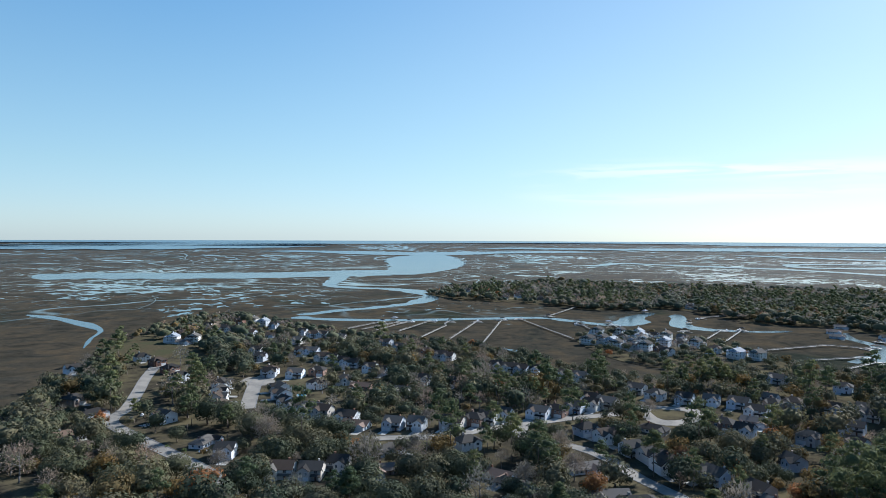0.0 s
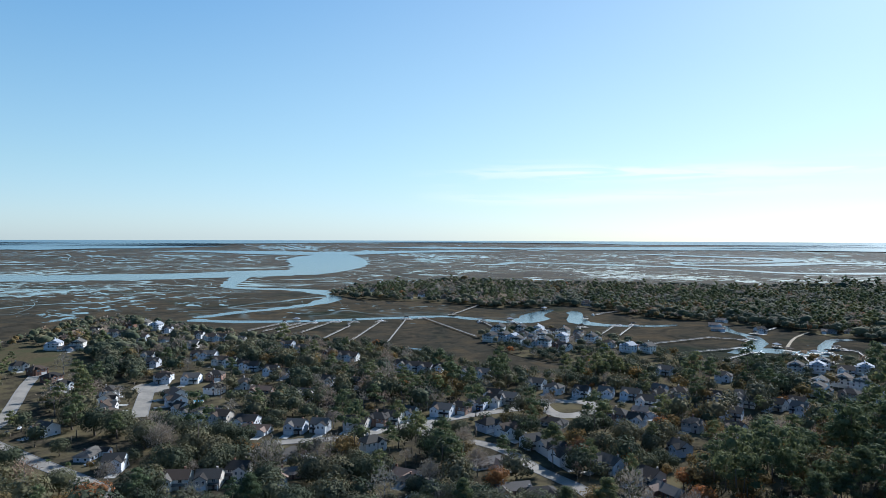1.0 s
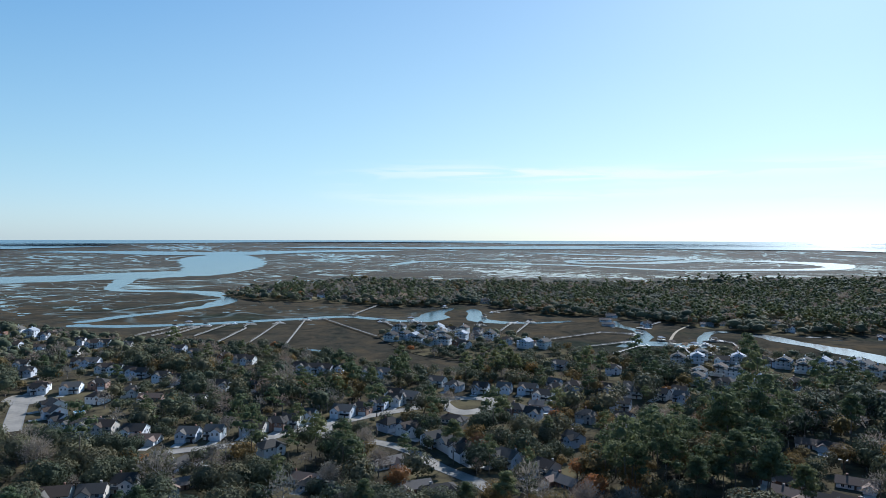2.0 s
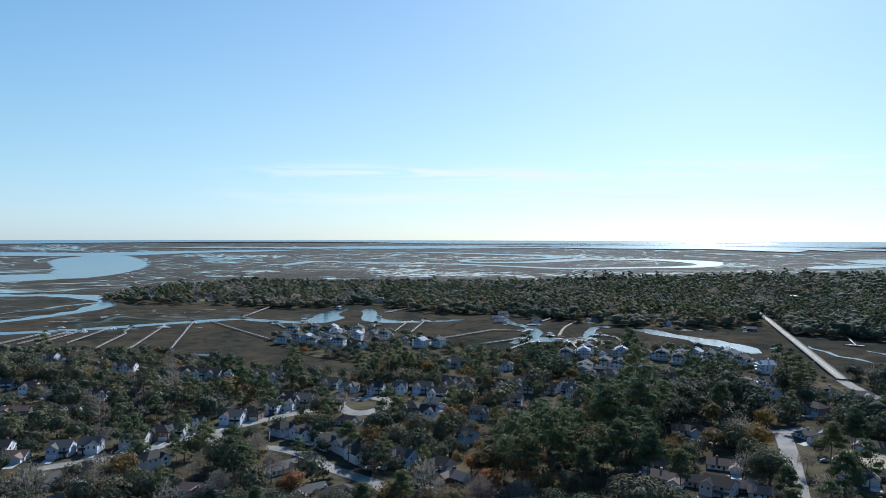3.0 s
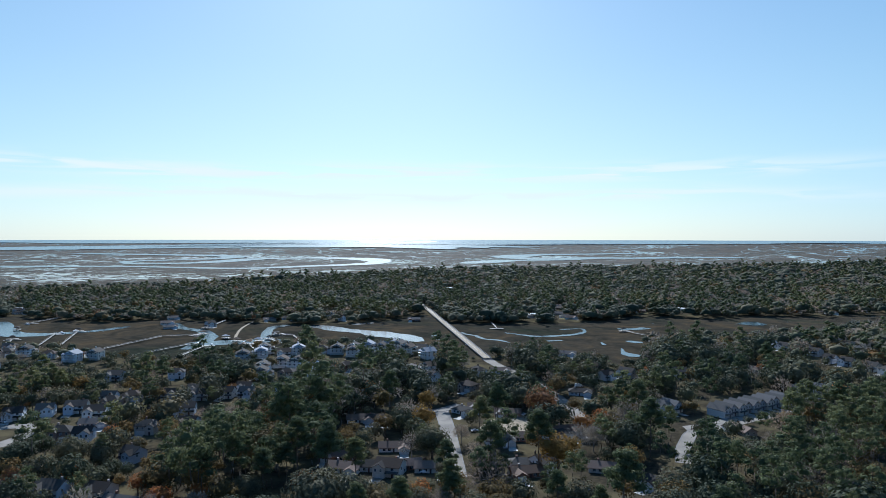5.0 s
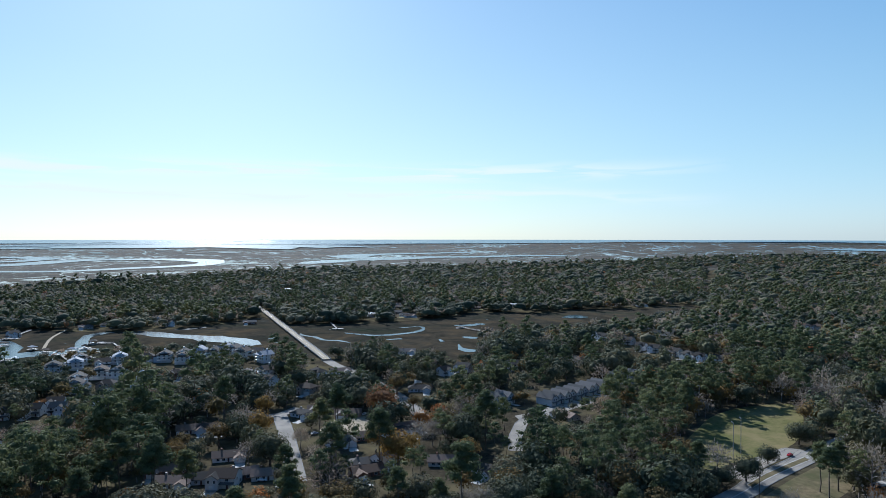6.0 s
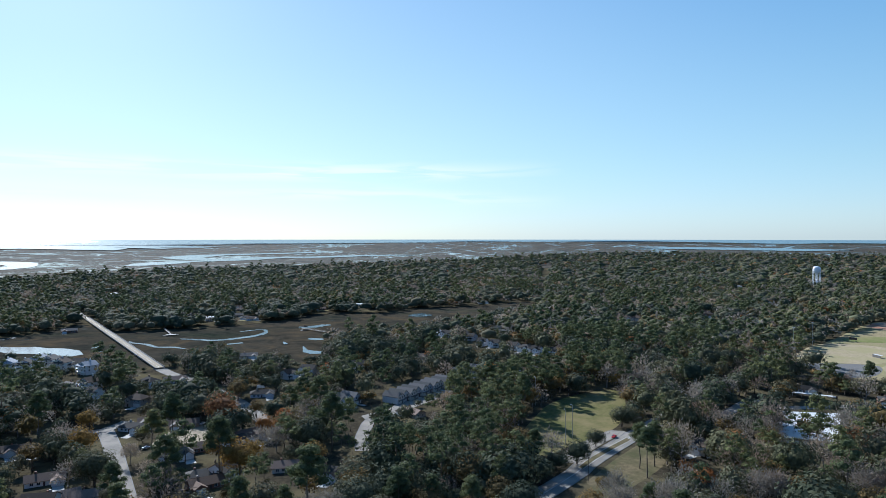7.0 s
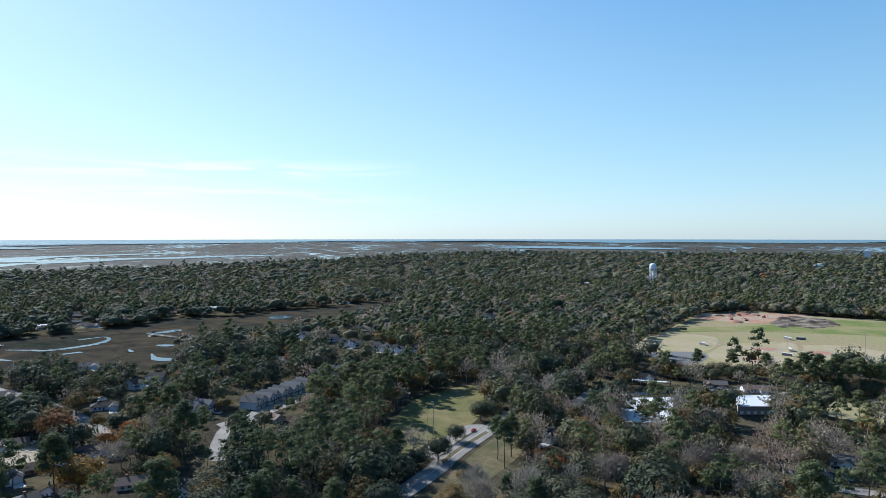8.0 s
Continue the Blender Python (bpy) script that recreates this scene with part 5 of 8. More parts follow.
PROTO = {
    "gable": [gable_house(SIDING, SHINGLE, "two-storey siding house with a gabled dark shingle roof"), gable_house(SIDING, SHINGLE, "two-storey siding house with a front gable over the garage", -1, 10.0, 11.0),
              gable_house(SIDING, SHINGLE, "broad two-storey siding house with one garage door", 1, 12.0, 14.0, 1)],
    "hip": [hip_house(SIDING, SHINGLE, "two-storey house with a hipped dark shingle roof"), hip_house(BRICK, SHINGLE, "two-storey brick house with a hipped shingle roof", -1)],
    "ranch": [ranch_house(SIDING, SHINGLE, "low single-storey house with a hipped shingle roof"), ranch_house(BRICK, WARM_SHINGLE, "low brick house with a brown shingle roof", -1, True), ranch_house(SIDING, WARM_SHINGLE, "low pale house with a brown gabled roof", 1, True)],
    "coastal": [coastal_house(COASTAL, SHINGLE, "tall white house with stacked porches beside the marsh"), coastal_house(COASTAL, METAL_ROOF, "tall pale house with a metal roof and stacked porches", -1), coastal_house(COASTAL, SHINGLE, "tall pale house with stacked porches by the creek", -1)],
    "row": [row_house(TERRACE, GREY_SHINGLE, "narrow gabled town house in a close row"), row_house(TERRACE, GREY_SHINGLE, "narrow pale town house in a close row")],
    "flat": [flat_building(SIDING, WHITE_ROOF, "long low building with a bright white roof")],
}
HOUSES_COURT = [
    (-175.2, 535.2, 88, 'hip'), (-168, 507.6, 88, 'gable'), (-162, 486, 88, 'gable'), (-152.4, 464.4, 88, 'hip'), (-123.6, 519.6, -57, 'gable'),
    (-117.6, 498, -57, 'gable'), (-110.4, 476.4, -47, 'gable'), (-102, 465.6, -43, 'hip'), (-87.6, 457.2, -19, 'gable'),
    (-79.2, 451.2, -20, 'gable'), (-147.6, 578.4, 4, 'gable'), (-124.8, 576, -8, 'gable'), (-108, 585.6, -10, 'hip'), (-99.6, 535.2, -19, 'hip'),
    (-238.8, 592.8, 62, 'hip'), (-218.4, 560.4, 61, 'hip'),
]
HOUSES_WEST = [
    (-178.8, 435.6, -33, 'gable'), (-136.8, 387.6, 79, 'ranch'), (-117.6, 367.2, -2, 'gable'), (-80.4, 337.2, -2, 'gable'), (-64.8, 336, -4, 'gable'),
    (-264, 626.4, 53, 'hip'), (-288, 648, 44, 'hip'), (-52.8, 346.8, -11, 'gable'), (-27.6, 343.2, 15, 'ranch'),
]
HOUSES_OAK = [
    (-61.2, 436.8, -17, 'gable'), (-54, 424.8, -18, 'ranch'), (-30, 422.4, -18, 'gable'), (-15.6, 422.4, -18, 'gable'), (7.2, 424.8, -23, 'gable'),
    (20.4, 432, -28, 'hip'), (30, 435.6, -29, 'gable'), (40.8, 445.2, -30, 'gable'), (14.4, 382.8, 28, 'hip'), (-31.2, 374.4, 55, 'ranch'),
    (64.8, 450, -33, 'gable'), (76.8, 454.8, -35, 'hip'), (91.2, 464.4, -31, 'gable'), (104.4, 471.6, -33, 'gable'),
    (116.4, 476.4, -34, 'gable'),
]
HOUSES_LANE = [
    (-79.2, 550.8, -17, 'hip'), (-63.6, 534, -18, 'ranch'), (-30, 507.6, -22, 'gable'), (-14.4, 553.2, -23, 'gable'), (7.2, 544.8, -26, 'hip'),
    (27.6, 334.8, -35, 'ranch'), (33.6, 322.8, -36, 'ranch'), (42, 312, -43, 'ranch'), (105.6, 573.6, -30, 'gable'), (116.4, 566.4, -32, 'gable'),
    (49.2, 614.4, -25, 'gable'), (60, 604.8, -16, 'gable'), (70.8, 597.6, -32, 'gable'), (81.6, 596.4, -33, 'gable'),
]
HOUSES_MID = [
    (150, 522, -41, 'gable'), (158.4, 502.8, -43, 'hip'), (176.4, 490.8, -35, 'gable'), (193.2, 484.8, -37, 'gable'), (210, 477.6, -39, 'gable'),
    (231.6, 474, -51, 'hip'), (87.6, 410.4, 28, 'hip'), (96, 397.2, 21, 'gable'), (104.4, 373.2, 19, 'gable'), (112.8, 362.4, 13, 'gable'),
    (114, 346.8, 12, 'gable'), (176.4, 422.4, -43, 'hip'), (183.6, 409.2, -44, 'gable'), (201.6, 434.4, -40, 'ranch'), (130.8, 416.4, -38, 'ranch'),
    (134.4, 331.2, -62, 'gable'), (146.4, 310.8, -65, 'gable'), (148.8, 295.2, -67, 'ranch'), (72, 345.6, 18, 'ranch'),
]
HOUSES_EAST = [
    (267.6, 462, -35, 'gable'), (280.8, 445.2, -37, 'gable'), (297.6, 434.4, -54, 'gable'), (307.2, 422.4, -56, 'gable'), (253.2, 416.4, -41, 'gable'),
    (234, 381.6, -57, 'gable'), (214.8, 393.6, -49, 'hip'), (248.4, 477.6, -47, 'hip'), (313.2, 528, -36, 'hip'), (354, 468, -47, 'coastal'),
    (372, 456, -59, 'hip'), (334.8, 411.6, -89, 'hip'), (182.4, 350.4, -77, 'gable'), (87.6, 301.2, 4, 'ranch'), (76.8, 308.4, 6, 'ranch'),
    (290, 460, -37, 'gable'), (316, 437, -56, 'gable'), (237, 488, -51, 'gable'), (212, 455, -39, 'gable'), (108, 488, -34, 'gable'),
]
HOUSES_POINT = [
    (-302.4, 759.6, 2, 'coastal'), (-288, 753.6, 1, 'ranch'), (-279.6, 760.8, 0, 'coastal'), (-303.6, 876, -11, 'gable'), (-278.4, 858, -12, 'gable'),
    (-264, 847.2, -13, 'gable'), (-279.6, 932.4, -13, 'hip'), (-258, 924, -14, 'coastal'), (-238.8, 904.8, -15, 'coastal'), (-219.6, 882, -16, 'gable'),
    (-231.6, 816, -14, 'gable'), (-206.4, 808.8, -16, 'ranch'), (-162, 757.2, -18, 'gable'), (-170.4, 826.8, -18, 'gable'), (-153.6, 806.4, -19, 'gable'),
    (-141.6, 805.2, -20, 'gable'),
]
HOUSES_SHORE = [
    (-144, 688.8, -13, 'gable'), (-132, 687.6, -14, 'gable'), (-189.6, 691.2, -10, 'gable'), (-175.2, 652.8, -10, 'gable'), (-115.2, 654, -15, 'gable'),
    (-150, 588, -11, 'hip'), (-105.6, 646.8, -16, 'gable'), (-92.4, 631.2, -17, 'gable'), (-82.8, 622.8, -17, 'gable'),
    (-63.6, 602.4, -19, 'gable'), (-52.8, 588, -20, 'gable'), (-15.6, 686.4, -24, 'hip'), (-1.2, 668.4, -25, 'gable'), (6, 660, -26, 'gable'),
    (-116.4, 781.2, -21, 'gable'), (-62.4, 746.4, -25, 'gable'), (-44.4, 714, -26, 'gable'),
]
HOUSES_HAMMOCK = [
    (181.2, 766.8, -43, 'coastal'), (188.4, 732, -34, 'coastal'), (210, 790.8, -35, 'hip'), (231.6, 788.4, -26, 'coastal'), (216, 720, -37, 'coastal'),
    (228, 706.8, -38, 'hip'), (200.4, 726, 5, 'hip'), (230.4, 691.2, -58, 'gable'), (265.2, 757.2, -39, 'hip'), (277.2, 741.6, -41, 'coastal'),
    (285.6, 708, -42, 'hip'), (292.8, 673.2, -59, 'coastal'), (310.8, 667.2, -60, 'coastal'), (277.2, 559.2, -56, 'gable'),
    (164, 762, -43, 'coastal'), (188, 750, -43, 'coastal'), (206, 744, -5, 'coastal'), (225, 759, -25, 'coastal'), (245, 748, -35, 'coastal'),
    (191, 834, -35, 'coastal'), (217, 828, -35, 'coastal'), (236, 816, -35, 'coastal'), (250, 806, -35, 'gable'), (263, 797, -35, 'coastal'),
    (278, 786, -35, 'gable'),
]
HOUSES_MARINA = [
    (394.8, 549.6, -41, 'coastal'), (415.2, 548.4, -37, 'coastal'), (397.2, 494.4, -49, 'coastal'), (403.2, 481.2, -60, 'coastal'), 
    (451.2, 535.2, -40, 'coastal'), (471.6, 524.4, -47, 'hip'), (476.4, 505.2, -53, 'coastal'), (492, 496.8, -55, 'coastal'),
    (510, 494.4, -61, 'coastal'), (511.2, 477.6, -62, 'coastal'), (382.8, 430.8, -12, 'hip'), (424.8, 438, -54, 'hip'), (434.4, 537.6, -39, 'gable'),
    (432, 565, -37, 'coastal'), (396, 444, -32, 'coastal'), (370, 486, -47, 'coastal'), (477, 483, -55, 'coastal'),
]
HOUSES_CAUSEWAY = [
    (534, 484.8, -78, 'coastal'), (534, 472.8, -78, 'coastal'), (522, 450, -79, 'coastal'), (540, 446.4, -80, 'gable'), (514.8, 417.6, -111, 'coastal'),
    (462, 388.8, -110, 'ranch'), (458.4, 369.6, -111, 'coastal'), (438, 350.4, -111, 'gable'), (478.8, 333.6, -105, 'hip'), (426, 306, -94, 'hip'),
    (499.2, 324, -47, 'ranch'), (369.6, 267.6, -94, 'ranch'), (384, 265.2, -55, 'ranch'),
    (312, 309.6, -45, 'ranch'), (318, 301.2, -47, 'ranch'),
]
HOUSES_PINE = [
    (252, 266.4, -63, 'ranch'), (241.2, 250.8, -64, 'ranch'), (250.8, 241.2, -56, 'ranch'), (252, 229.2, -68, 'gable'), (262.8, 229.2, -39, 'ranch'),
    (282, 253.2, -48, 'ranch'), (328.8, 213.6, -47, 'ranch'), (338.4, 211.2, -48, 'ranch'), (370.8, 193.2, -32, 'ranch'), (302.4, 181.2, -49, 'ranch'),
    (382.8, 242.4, -58, 'ranch'), (268.8, 216, -51, 'ranch'),
]
HOUSES_CEDAR = [
    (358.8, 193.2, -32, 'ranch'), (292.8, 174, -39, 'ranch'), (306, 171.6, -21, 'gable'),
    (322.8, 145.2, -66, 'ranch'), (319.2, 121.2, -104, 'ranch'), (530.4, 238.8, -26, 'gable'), (552, 229.2, -97, 'gable'), (579.6, 194.4, -71, 'gable'),
    (643.2, 151.2, -97, 'ranch'), (613.2, 318, -63, 'ranch'), (468, 231.6, -64, 'ranch'), (799.2, 169.2, -108, 'gable'), (787.2, 152.4, -109, 'gable'),
    (438, 109, -126, 'ranch'),
]
# two stepped terraces along the parking apron: start of the front line and count
ROW_HOUSES = []
for x0, y0, count in ((466, 124, 10), (560, 92, 4), (446, 160, 3)):
    for k in range(count):
        ROW_HOUSES.append((x0 + 0.926 * 7.5 * k + 0.377 * (7 + 1.5 * (k % 2)), y0 - 0.377 * 7.5 * k + 0.926 * (7 + 1.5 * (k % 2)), -22.2, "row"))
HOUSES_PARK = [
    (726, 87.6, -113, 'gable'), (734.4, 103.2, -112, 'gable'), (768, 122.4, -111, 'gable'), (712.8, 67.2, -115, 'gable'), (700.8, 54, -116, 'hip'),
    (692.4, 42, -117, 'gable'), (686.4, 26.4, -118, 'gable'), (594, 54, -95, 'ranch'), (592.8, 42, -96, 'hip'), (979.2, -67.2, -114, 'hip'),
    (985.2, -80.4, -115, 'hip'), (595.2, 68.4, -103, 'hip'),
]
HOUSES_SOUTH = [
    (391.2, -68.4, -130, 'gable'), (332.4, -183.6, -149, 'ranch'), (342, -205.2, -121, 'gable'), (534, -218.4, -102, 'ranch'), (517.2, -241.2, -95, 'ranch'),
    (562.8, -169.2, -97, 'ranch'),
]
HOUSES_FAR = [
    (152.4, 1401.6, -6, 'hip'), (54, 1498.8, -2, 'hip'), (604, 778, -38, 'ranch'), (532, 903, -30, 'ranch'), (871.2, 506.4, -60, 'ranch'),
    (730.8, 619.2, -50, 'ranch'), (475.2, 814.8, -30, 'ranch'), (422.4, 1147.2, -20, 'ranch'), (121.2, 1316.4, -5, 'hip'), (1168.8, 889.2, -53, 'hip'),
    (922.8, 496.8, -62, 'ranch'),
]
HOUSES_BEYOND = [
    (1473.6, -805.2, -119, 'flat'), (1344, -854.4, -122, 'flat'), (2620.8, -1165.2, -114, 'flat'), (1324.8, -37.2, -92, 'gable'), (1846.8, -1147.2, -122, 'flat'),
    (1488, -974.4, -123, 'flat'), (2617.2, -1426.8, -119, 'flat'), (1052.4, -186, -100, 'hip'), (1005.6, -237.6, -103, 'hip'), (1854, -475.2, -104, 'hip'),
]
HOUSES_BANK = [
    (127.2, 1356, 5, 'gable'), (151.2, 1363.2, -26, 'hip'), (190.8, 1309.2, 2, 'hip'), (254.4, 1286.4, 9, 'gable'), (422.4, 1161.6, -20, 'gable'),
    (495.6, 856.8, -30, 'ranch'), (517.2, 789.6, -3, 'gable'),
]
HOUSES_ISLAND = [
    (698.4, 757.2, -43, 'hip'), (669.6, 702, -34, 'gable'), (631.2, 771.6, -39, 'ranch'), (1123.2, 847.2, -53, 'gable'), (996, 535.2, -62, 'ranch'),
    (889.2, 456, -43, 'ranch'),
]
HOUSES_EDGE = [
    (-322.8, 589.2, 49, 'gable'), (-261.6, 478.8, 69, 'hip'), (-232.8, 448.8, 57, 'ranch'), (-200.4, 378, 8, 'ranch'), (-222, 399.6, 49, 'ranch'),
]

HOUSES = HOUSES_COURT + HOUSES_WEST + HOUSES_OAK + HOUSES_LANE + HOUSES_MID + HOUSES_EAST + HOUSES_POINT + HOUSES_SHORE + HOUSES_HAMMOCK + HOUSES_MARINA + HOUSES_CAUSEWAY + HOUSES_PINE + HOUSES_CEDAR + ROW_HOUSES + HOUSES_PARK + HOUSES_SOUTH + HOUSES_FAR + HOUSES_BEYOND + HOUSES_BANK + HOUSES_ISLAND + HOUSES_EDGE
# open yards among the far trees, each with its house: x, y, radius, kind
BANK_YARDS = [
    (892, 462, 17, "ranch"), (878, 514, 11, "flat"), (1100, 362, 12, "flat"), (1030, 404, 9, "ranch"), (1206, 918, 15, "flat"),
    (1023, 548, 12, "ranch"), (146, 1336, 17, "hip"), (188, 1316, 13, "ranch"), (437, 1197, 10, "flat"), (1366, 121, 12, "ranch"),
    (1356, -42, 11, "flat"), (1095, -194, 12, "ranch"), (1670, -366, 15, "flat"), (1190, 162, 10, "ranch"), (52, 1488, 13, "hip"),
]
for k, (x, y, r, kind) in enumerate(BANK_YARDS):
    HOUSES.append((x + 4, y + 6, -math.degrees(math.atan2(x, y)) + 25 * math.sin(k * 2.1), kind))
    outline = [(x + r * (1 + 0.22 * math.sin(a * 3 + k)) * math.cos(a), y + r * (1 + 0.2 * math.cos(a * 2 + k)) * math.sin(a)) for a in np.linspace(0, 6.2832, 14, endpoint=False)]
    patch("yard", outline, 0.45, DRY_GRASS if k % 3 == 0 else MEADOW, "tan winter grass of an open yard in the woods", "yard")
used = {k: 0 for k in PROTO}
for x, y, turn, kind in HOUSES:
    i = used[kind]
    used[kind] += 1
    proto = PROTO[kind][i % len(PROTO[kind])]
    m = pose(x, y, 0.45, 0, 0, turn)
    small = {"row": 1.0, "flat": 0.75}.get(kind, 0.95)
    if i < len(PROTO[kind]):
        proto.matrix_basis = m @ Matrix.Diagonal((small, small, small, 1))
    else:
        copy_thing(proto, m).scale = (small, small, small)


# ---- school, hall ----
def flat_block(name, outline, h, label, wall_mat, roof_mat):
    cx, cy = np.mean(np.array(outline, float), axis=0)
    root = tagged(new(name), label, "school building" if name == "school" else "hall")
    root.location = (cx, cy, 0)
    pts = [(x - cx, y - cy) for x, y in outline]

    def prism(z0, z1, grow):
        bm = bmesh.new()
        lo = [bm.verts.new((x * grow, y * grow, z0)) for x, y in pts]
        hi = [bm.verts.new((x * grow, y * grow, z1)) for x, y in pts]
        bm.faces.new(hi)
        bm.faces.new(lo[::-1])
        for i in range(len(pts)):
            j = (i + 1) % len(pts)
            bm.faces.new((lo[i], lo[j], hi[j], hi[i]))
        bmesh.ops.recalc_face_normals(bm, faces=bm.faces)
        return bm

    part("wall", prism(0, h, 1.0), wall_mat, root)
    top = part("roof", prism(h, h + 0.35, 1.03), roof_mat, root)
    for a, b in ((-0.3, 0.2), (0.35, -0.25), (0.1, 0.4)):
        bm = bmesh.new()
        x, y = pts[0][0] * a + pts[1][0] * b, pts[0][1] * a + pts[1][1] * b
        box(bm, x - 0.9, x + 0.9, y - 0.7, y + 0.7, h + 0.35, h + 1.3)
        part("roof_unit", bm, STEEL, top)
    for (x0, y0), (x1, y1) in zip(pts, pts[1:] + pts[:1]):
        n = int(math.hypot(x1 - x0, y1 - y0) / 4)
        for i in range(n):
            u = (i + 0.5) / n
            face = math.degrees(math.atan2(y1 - y0, x1 - x0))
            window(root, (x0 + (x1 - x0) * u) * 1.002, (y0 + (y1 - y0) * u) * 1.002, 1.2, 2.0, 1.5, face)
    return root


flat_block("school", ROOF_SCHOOL, 4.0, "low school building with a bright white flat roof", BRICK, WHITE_ROOF)
flat_block("hall", ROOF_HALL, 6.0, "school hall with brown walls and a white flat roof", BRICK, WHITE_ROOF)


# ---- water tower ----
def build_tower(x, y):
    root = tagged(new("water_tower"), "white elevated water tank on tall legs above the woods", "water tower")
    root.matrix_world = pose(x, y, 0) @ Matrix.Diagonal((1.2, 1.2, 1.2, 1))
    bm = bmesh.new()
    prof = [(0.1, 30), (3.4, 30.5), (5.8, 32), (6.7, 34.5), (6.7, 39), (6.2, 41.2), (4.4, 43), (2.0, 43.8), (0.1, 44)]
    n = 28
    rings = [[bm.verts.new((r * math.cos(6.28319 * i / n), r * math.sin(6.28319 * i / n), z)) for i in range(n)] for r, z in prof]
    for a, b in zip(rings, rings[1:]):
        for i in range(n):
            bm.faces.new((a[i], a[(i + 1) % n], b[(i + 1) % n], b[i]))
    for f in bm.faces:
        f.smooth = True
    part("tank", bm, TANK_WHITE, root)
    for i in range(6):
        a = 6.28319 * i / 6
        bm = bmesh.new()
        beam(bm, (7.6 * math.cos(a), 7.6 * math.sin(a), 0), (6.4 * math.cos(a), 6.4 * math.sin(a), 35), 0.6, 0.5, 8)
        part("leg", bm, TANK_WHITE, root)
        b = 6.28319 * (i + 1) / 6
        bm = bmesh.new()
        beam(bm, (7.2 * math.cos(a), 7.2 * math.sin(a), 16), (7.2 * math.cos(b), 7.2 * math.sin(b), 16), 0.3, sides=6)
        part("strut", bm, TANK_WHITE, root)
    bm = bmesh.new()
    beam(bm, (0, 0, 0), (0, 0, 31), 0.9, 0.9, 10)
    part("riser_pipe", bm, TANK_WHITE, root)
    bm = bmesh.new()
    for i in range(n):
        a, b = 6.28319 * i / n, 6.28319 * (i + 1) / n
        beam(bm, (7.2 * math.cos(a), 7.2 * math.sin(a), 35.4), (7.2 * math.cos(b), 7.2 * math.sin(b), 35.4), 0.12, sides=4)
    part("walkway_rail", bm, TANK_WHITE, root)


TOWER = (1642.8, -518.4)
build_tower(*TOWER)


# ---- poles and lights ----
def light_pole(x, y, h, kind):
    root = tagged(new("light_pole"), "tall steel sports light pole with a lamp bar" if kind == "sport" else "slim steel light pole beside the park lawn", "light pole", "light poles")
    root.matrix_world = pose(x, y, 0.3, 0, 0, 30)
    bm = bmesh.new()
    beam(bm, (0, 0, 0), (0, 0, h), 0.22, 0.13, 8)
    part("pole", bm, STEEL, root)
    bm = bmesh.new()
    if kind == "park":
        beam(bm, (0, 0, h - 0.2), (1.5, 0, h + 0.1), 0.07, sides=6)
        arm = part("arm", bm, STEEL, root)
        bm = bmesh.new()
        box(bm, 1.3, 2.1, -0.2, 0.2, h, h + 0.22)
        part("lamp_head", bm, STEEL, arm)
        return
    beam(bm, (-1.6, 0, h), (1.6, 0, h), 0.1, sides=6)
    bar = part("cross_bar", bm, STEEL, root)
    for i in range(4):
        bm = bmesh.new()
        box(bm, -1.6 + i * 0.95, -1.1 + i * 0.95, -0.3, 0.25, h + 0.05, h + 0.6)
        part("floodlight", bm, STEEL, bar)


def utility_pole(x, y):
    root = tagged(new("utility_pole"), "brown wooden utility pole with a crossarm by the road", "utility pole", "utility poles")
    root.matrix_world = pose(x, y, 0.3, 0, 0, 60)
    bm = bmesh.new()
    beam(bm, (0, 0, 0), (0, 0, 12.5), 0.2, 0.13, 8)
    part("pole", bm, BARK, root)
    bm = bmesh.new()
    box(bm, -1.3, 1.3, -0.08, 0.08, 11.3, 11.5)
    arm = part("crossarm", bm, BARK, root)
    for px in (-1.1, 0, 1.1):
        bm = bmesh.new()
        beam(bm, (px, 0, 11.5), (px, 0, 11.85), 0.07, 0.05, 6)
        part("insulator", bm, STEEL, arm)


FIELD_LIGHTS = [
    (756, -217.2), (801.6, -249.6), (642, -405.6), (734.4, -379.2),
]
PARK_LIGHTS = [
    (392.4, 7.2), (404.4, 3.6), (480, 30),
]
UTILITY_POLES = [
    (336, -4.8), (417.6, -36), (315.6, 25.2),
]

for x, y in FIELD_LIGHTS:
    light_pole(x, y, 25.0, "sport")
for x, y in PARK_LIGHTS:
    light_pole(x, y, 20.0, "park")
for x, y in UTILITY_POLES:
    utility_pole(x, y)


def cable(a, b, sag):
    cu = bpy.data.curves.new("power_line", "CURVE")
    cu.dimensions, cu.bevel_depth = "3D", 0.03
    sp = cu.splines.new("POLY")
    sp.points.add(12)
    for i in range(13):
        u = i / 12
        p = Vector(a).lerp(Vector(b), u) - Vector((0, 0, 4 * sag * u * (1 - u)))
        sp.points[i].co = (*p, 1)
    cu.materials.append(RUBBER)
    tagged(new("power_line", cu), "thin black power line slung between the poles", "power line")


for off in (-1.0, 1.0):
    for p, q in zip(UTILITY_POLES, UTILITY_POLES[1:]):
        cable((p[0] + off * 0.5, p[1] + off * 0.9, 12.1), (q[0] + off * 0.5, q[1] + off * 0.9, 12.1), 1.0)


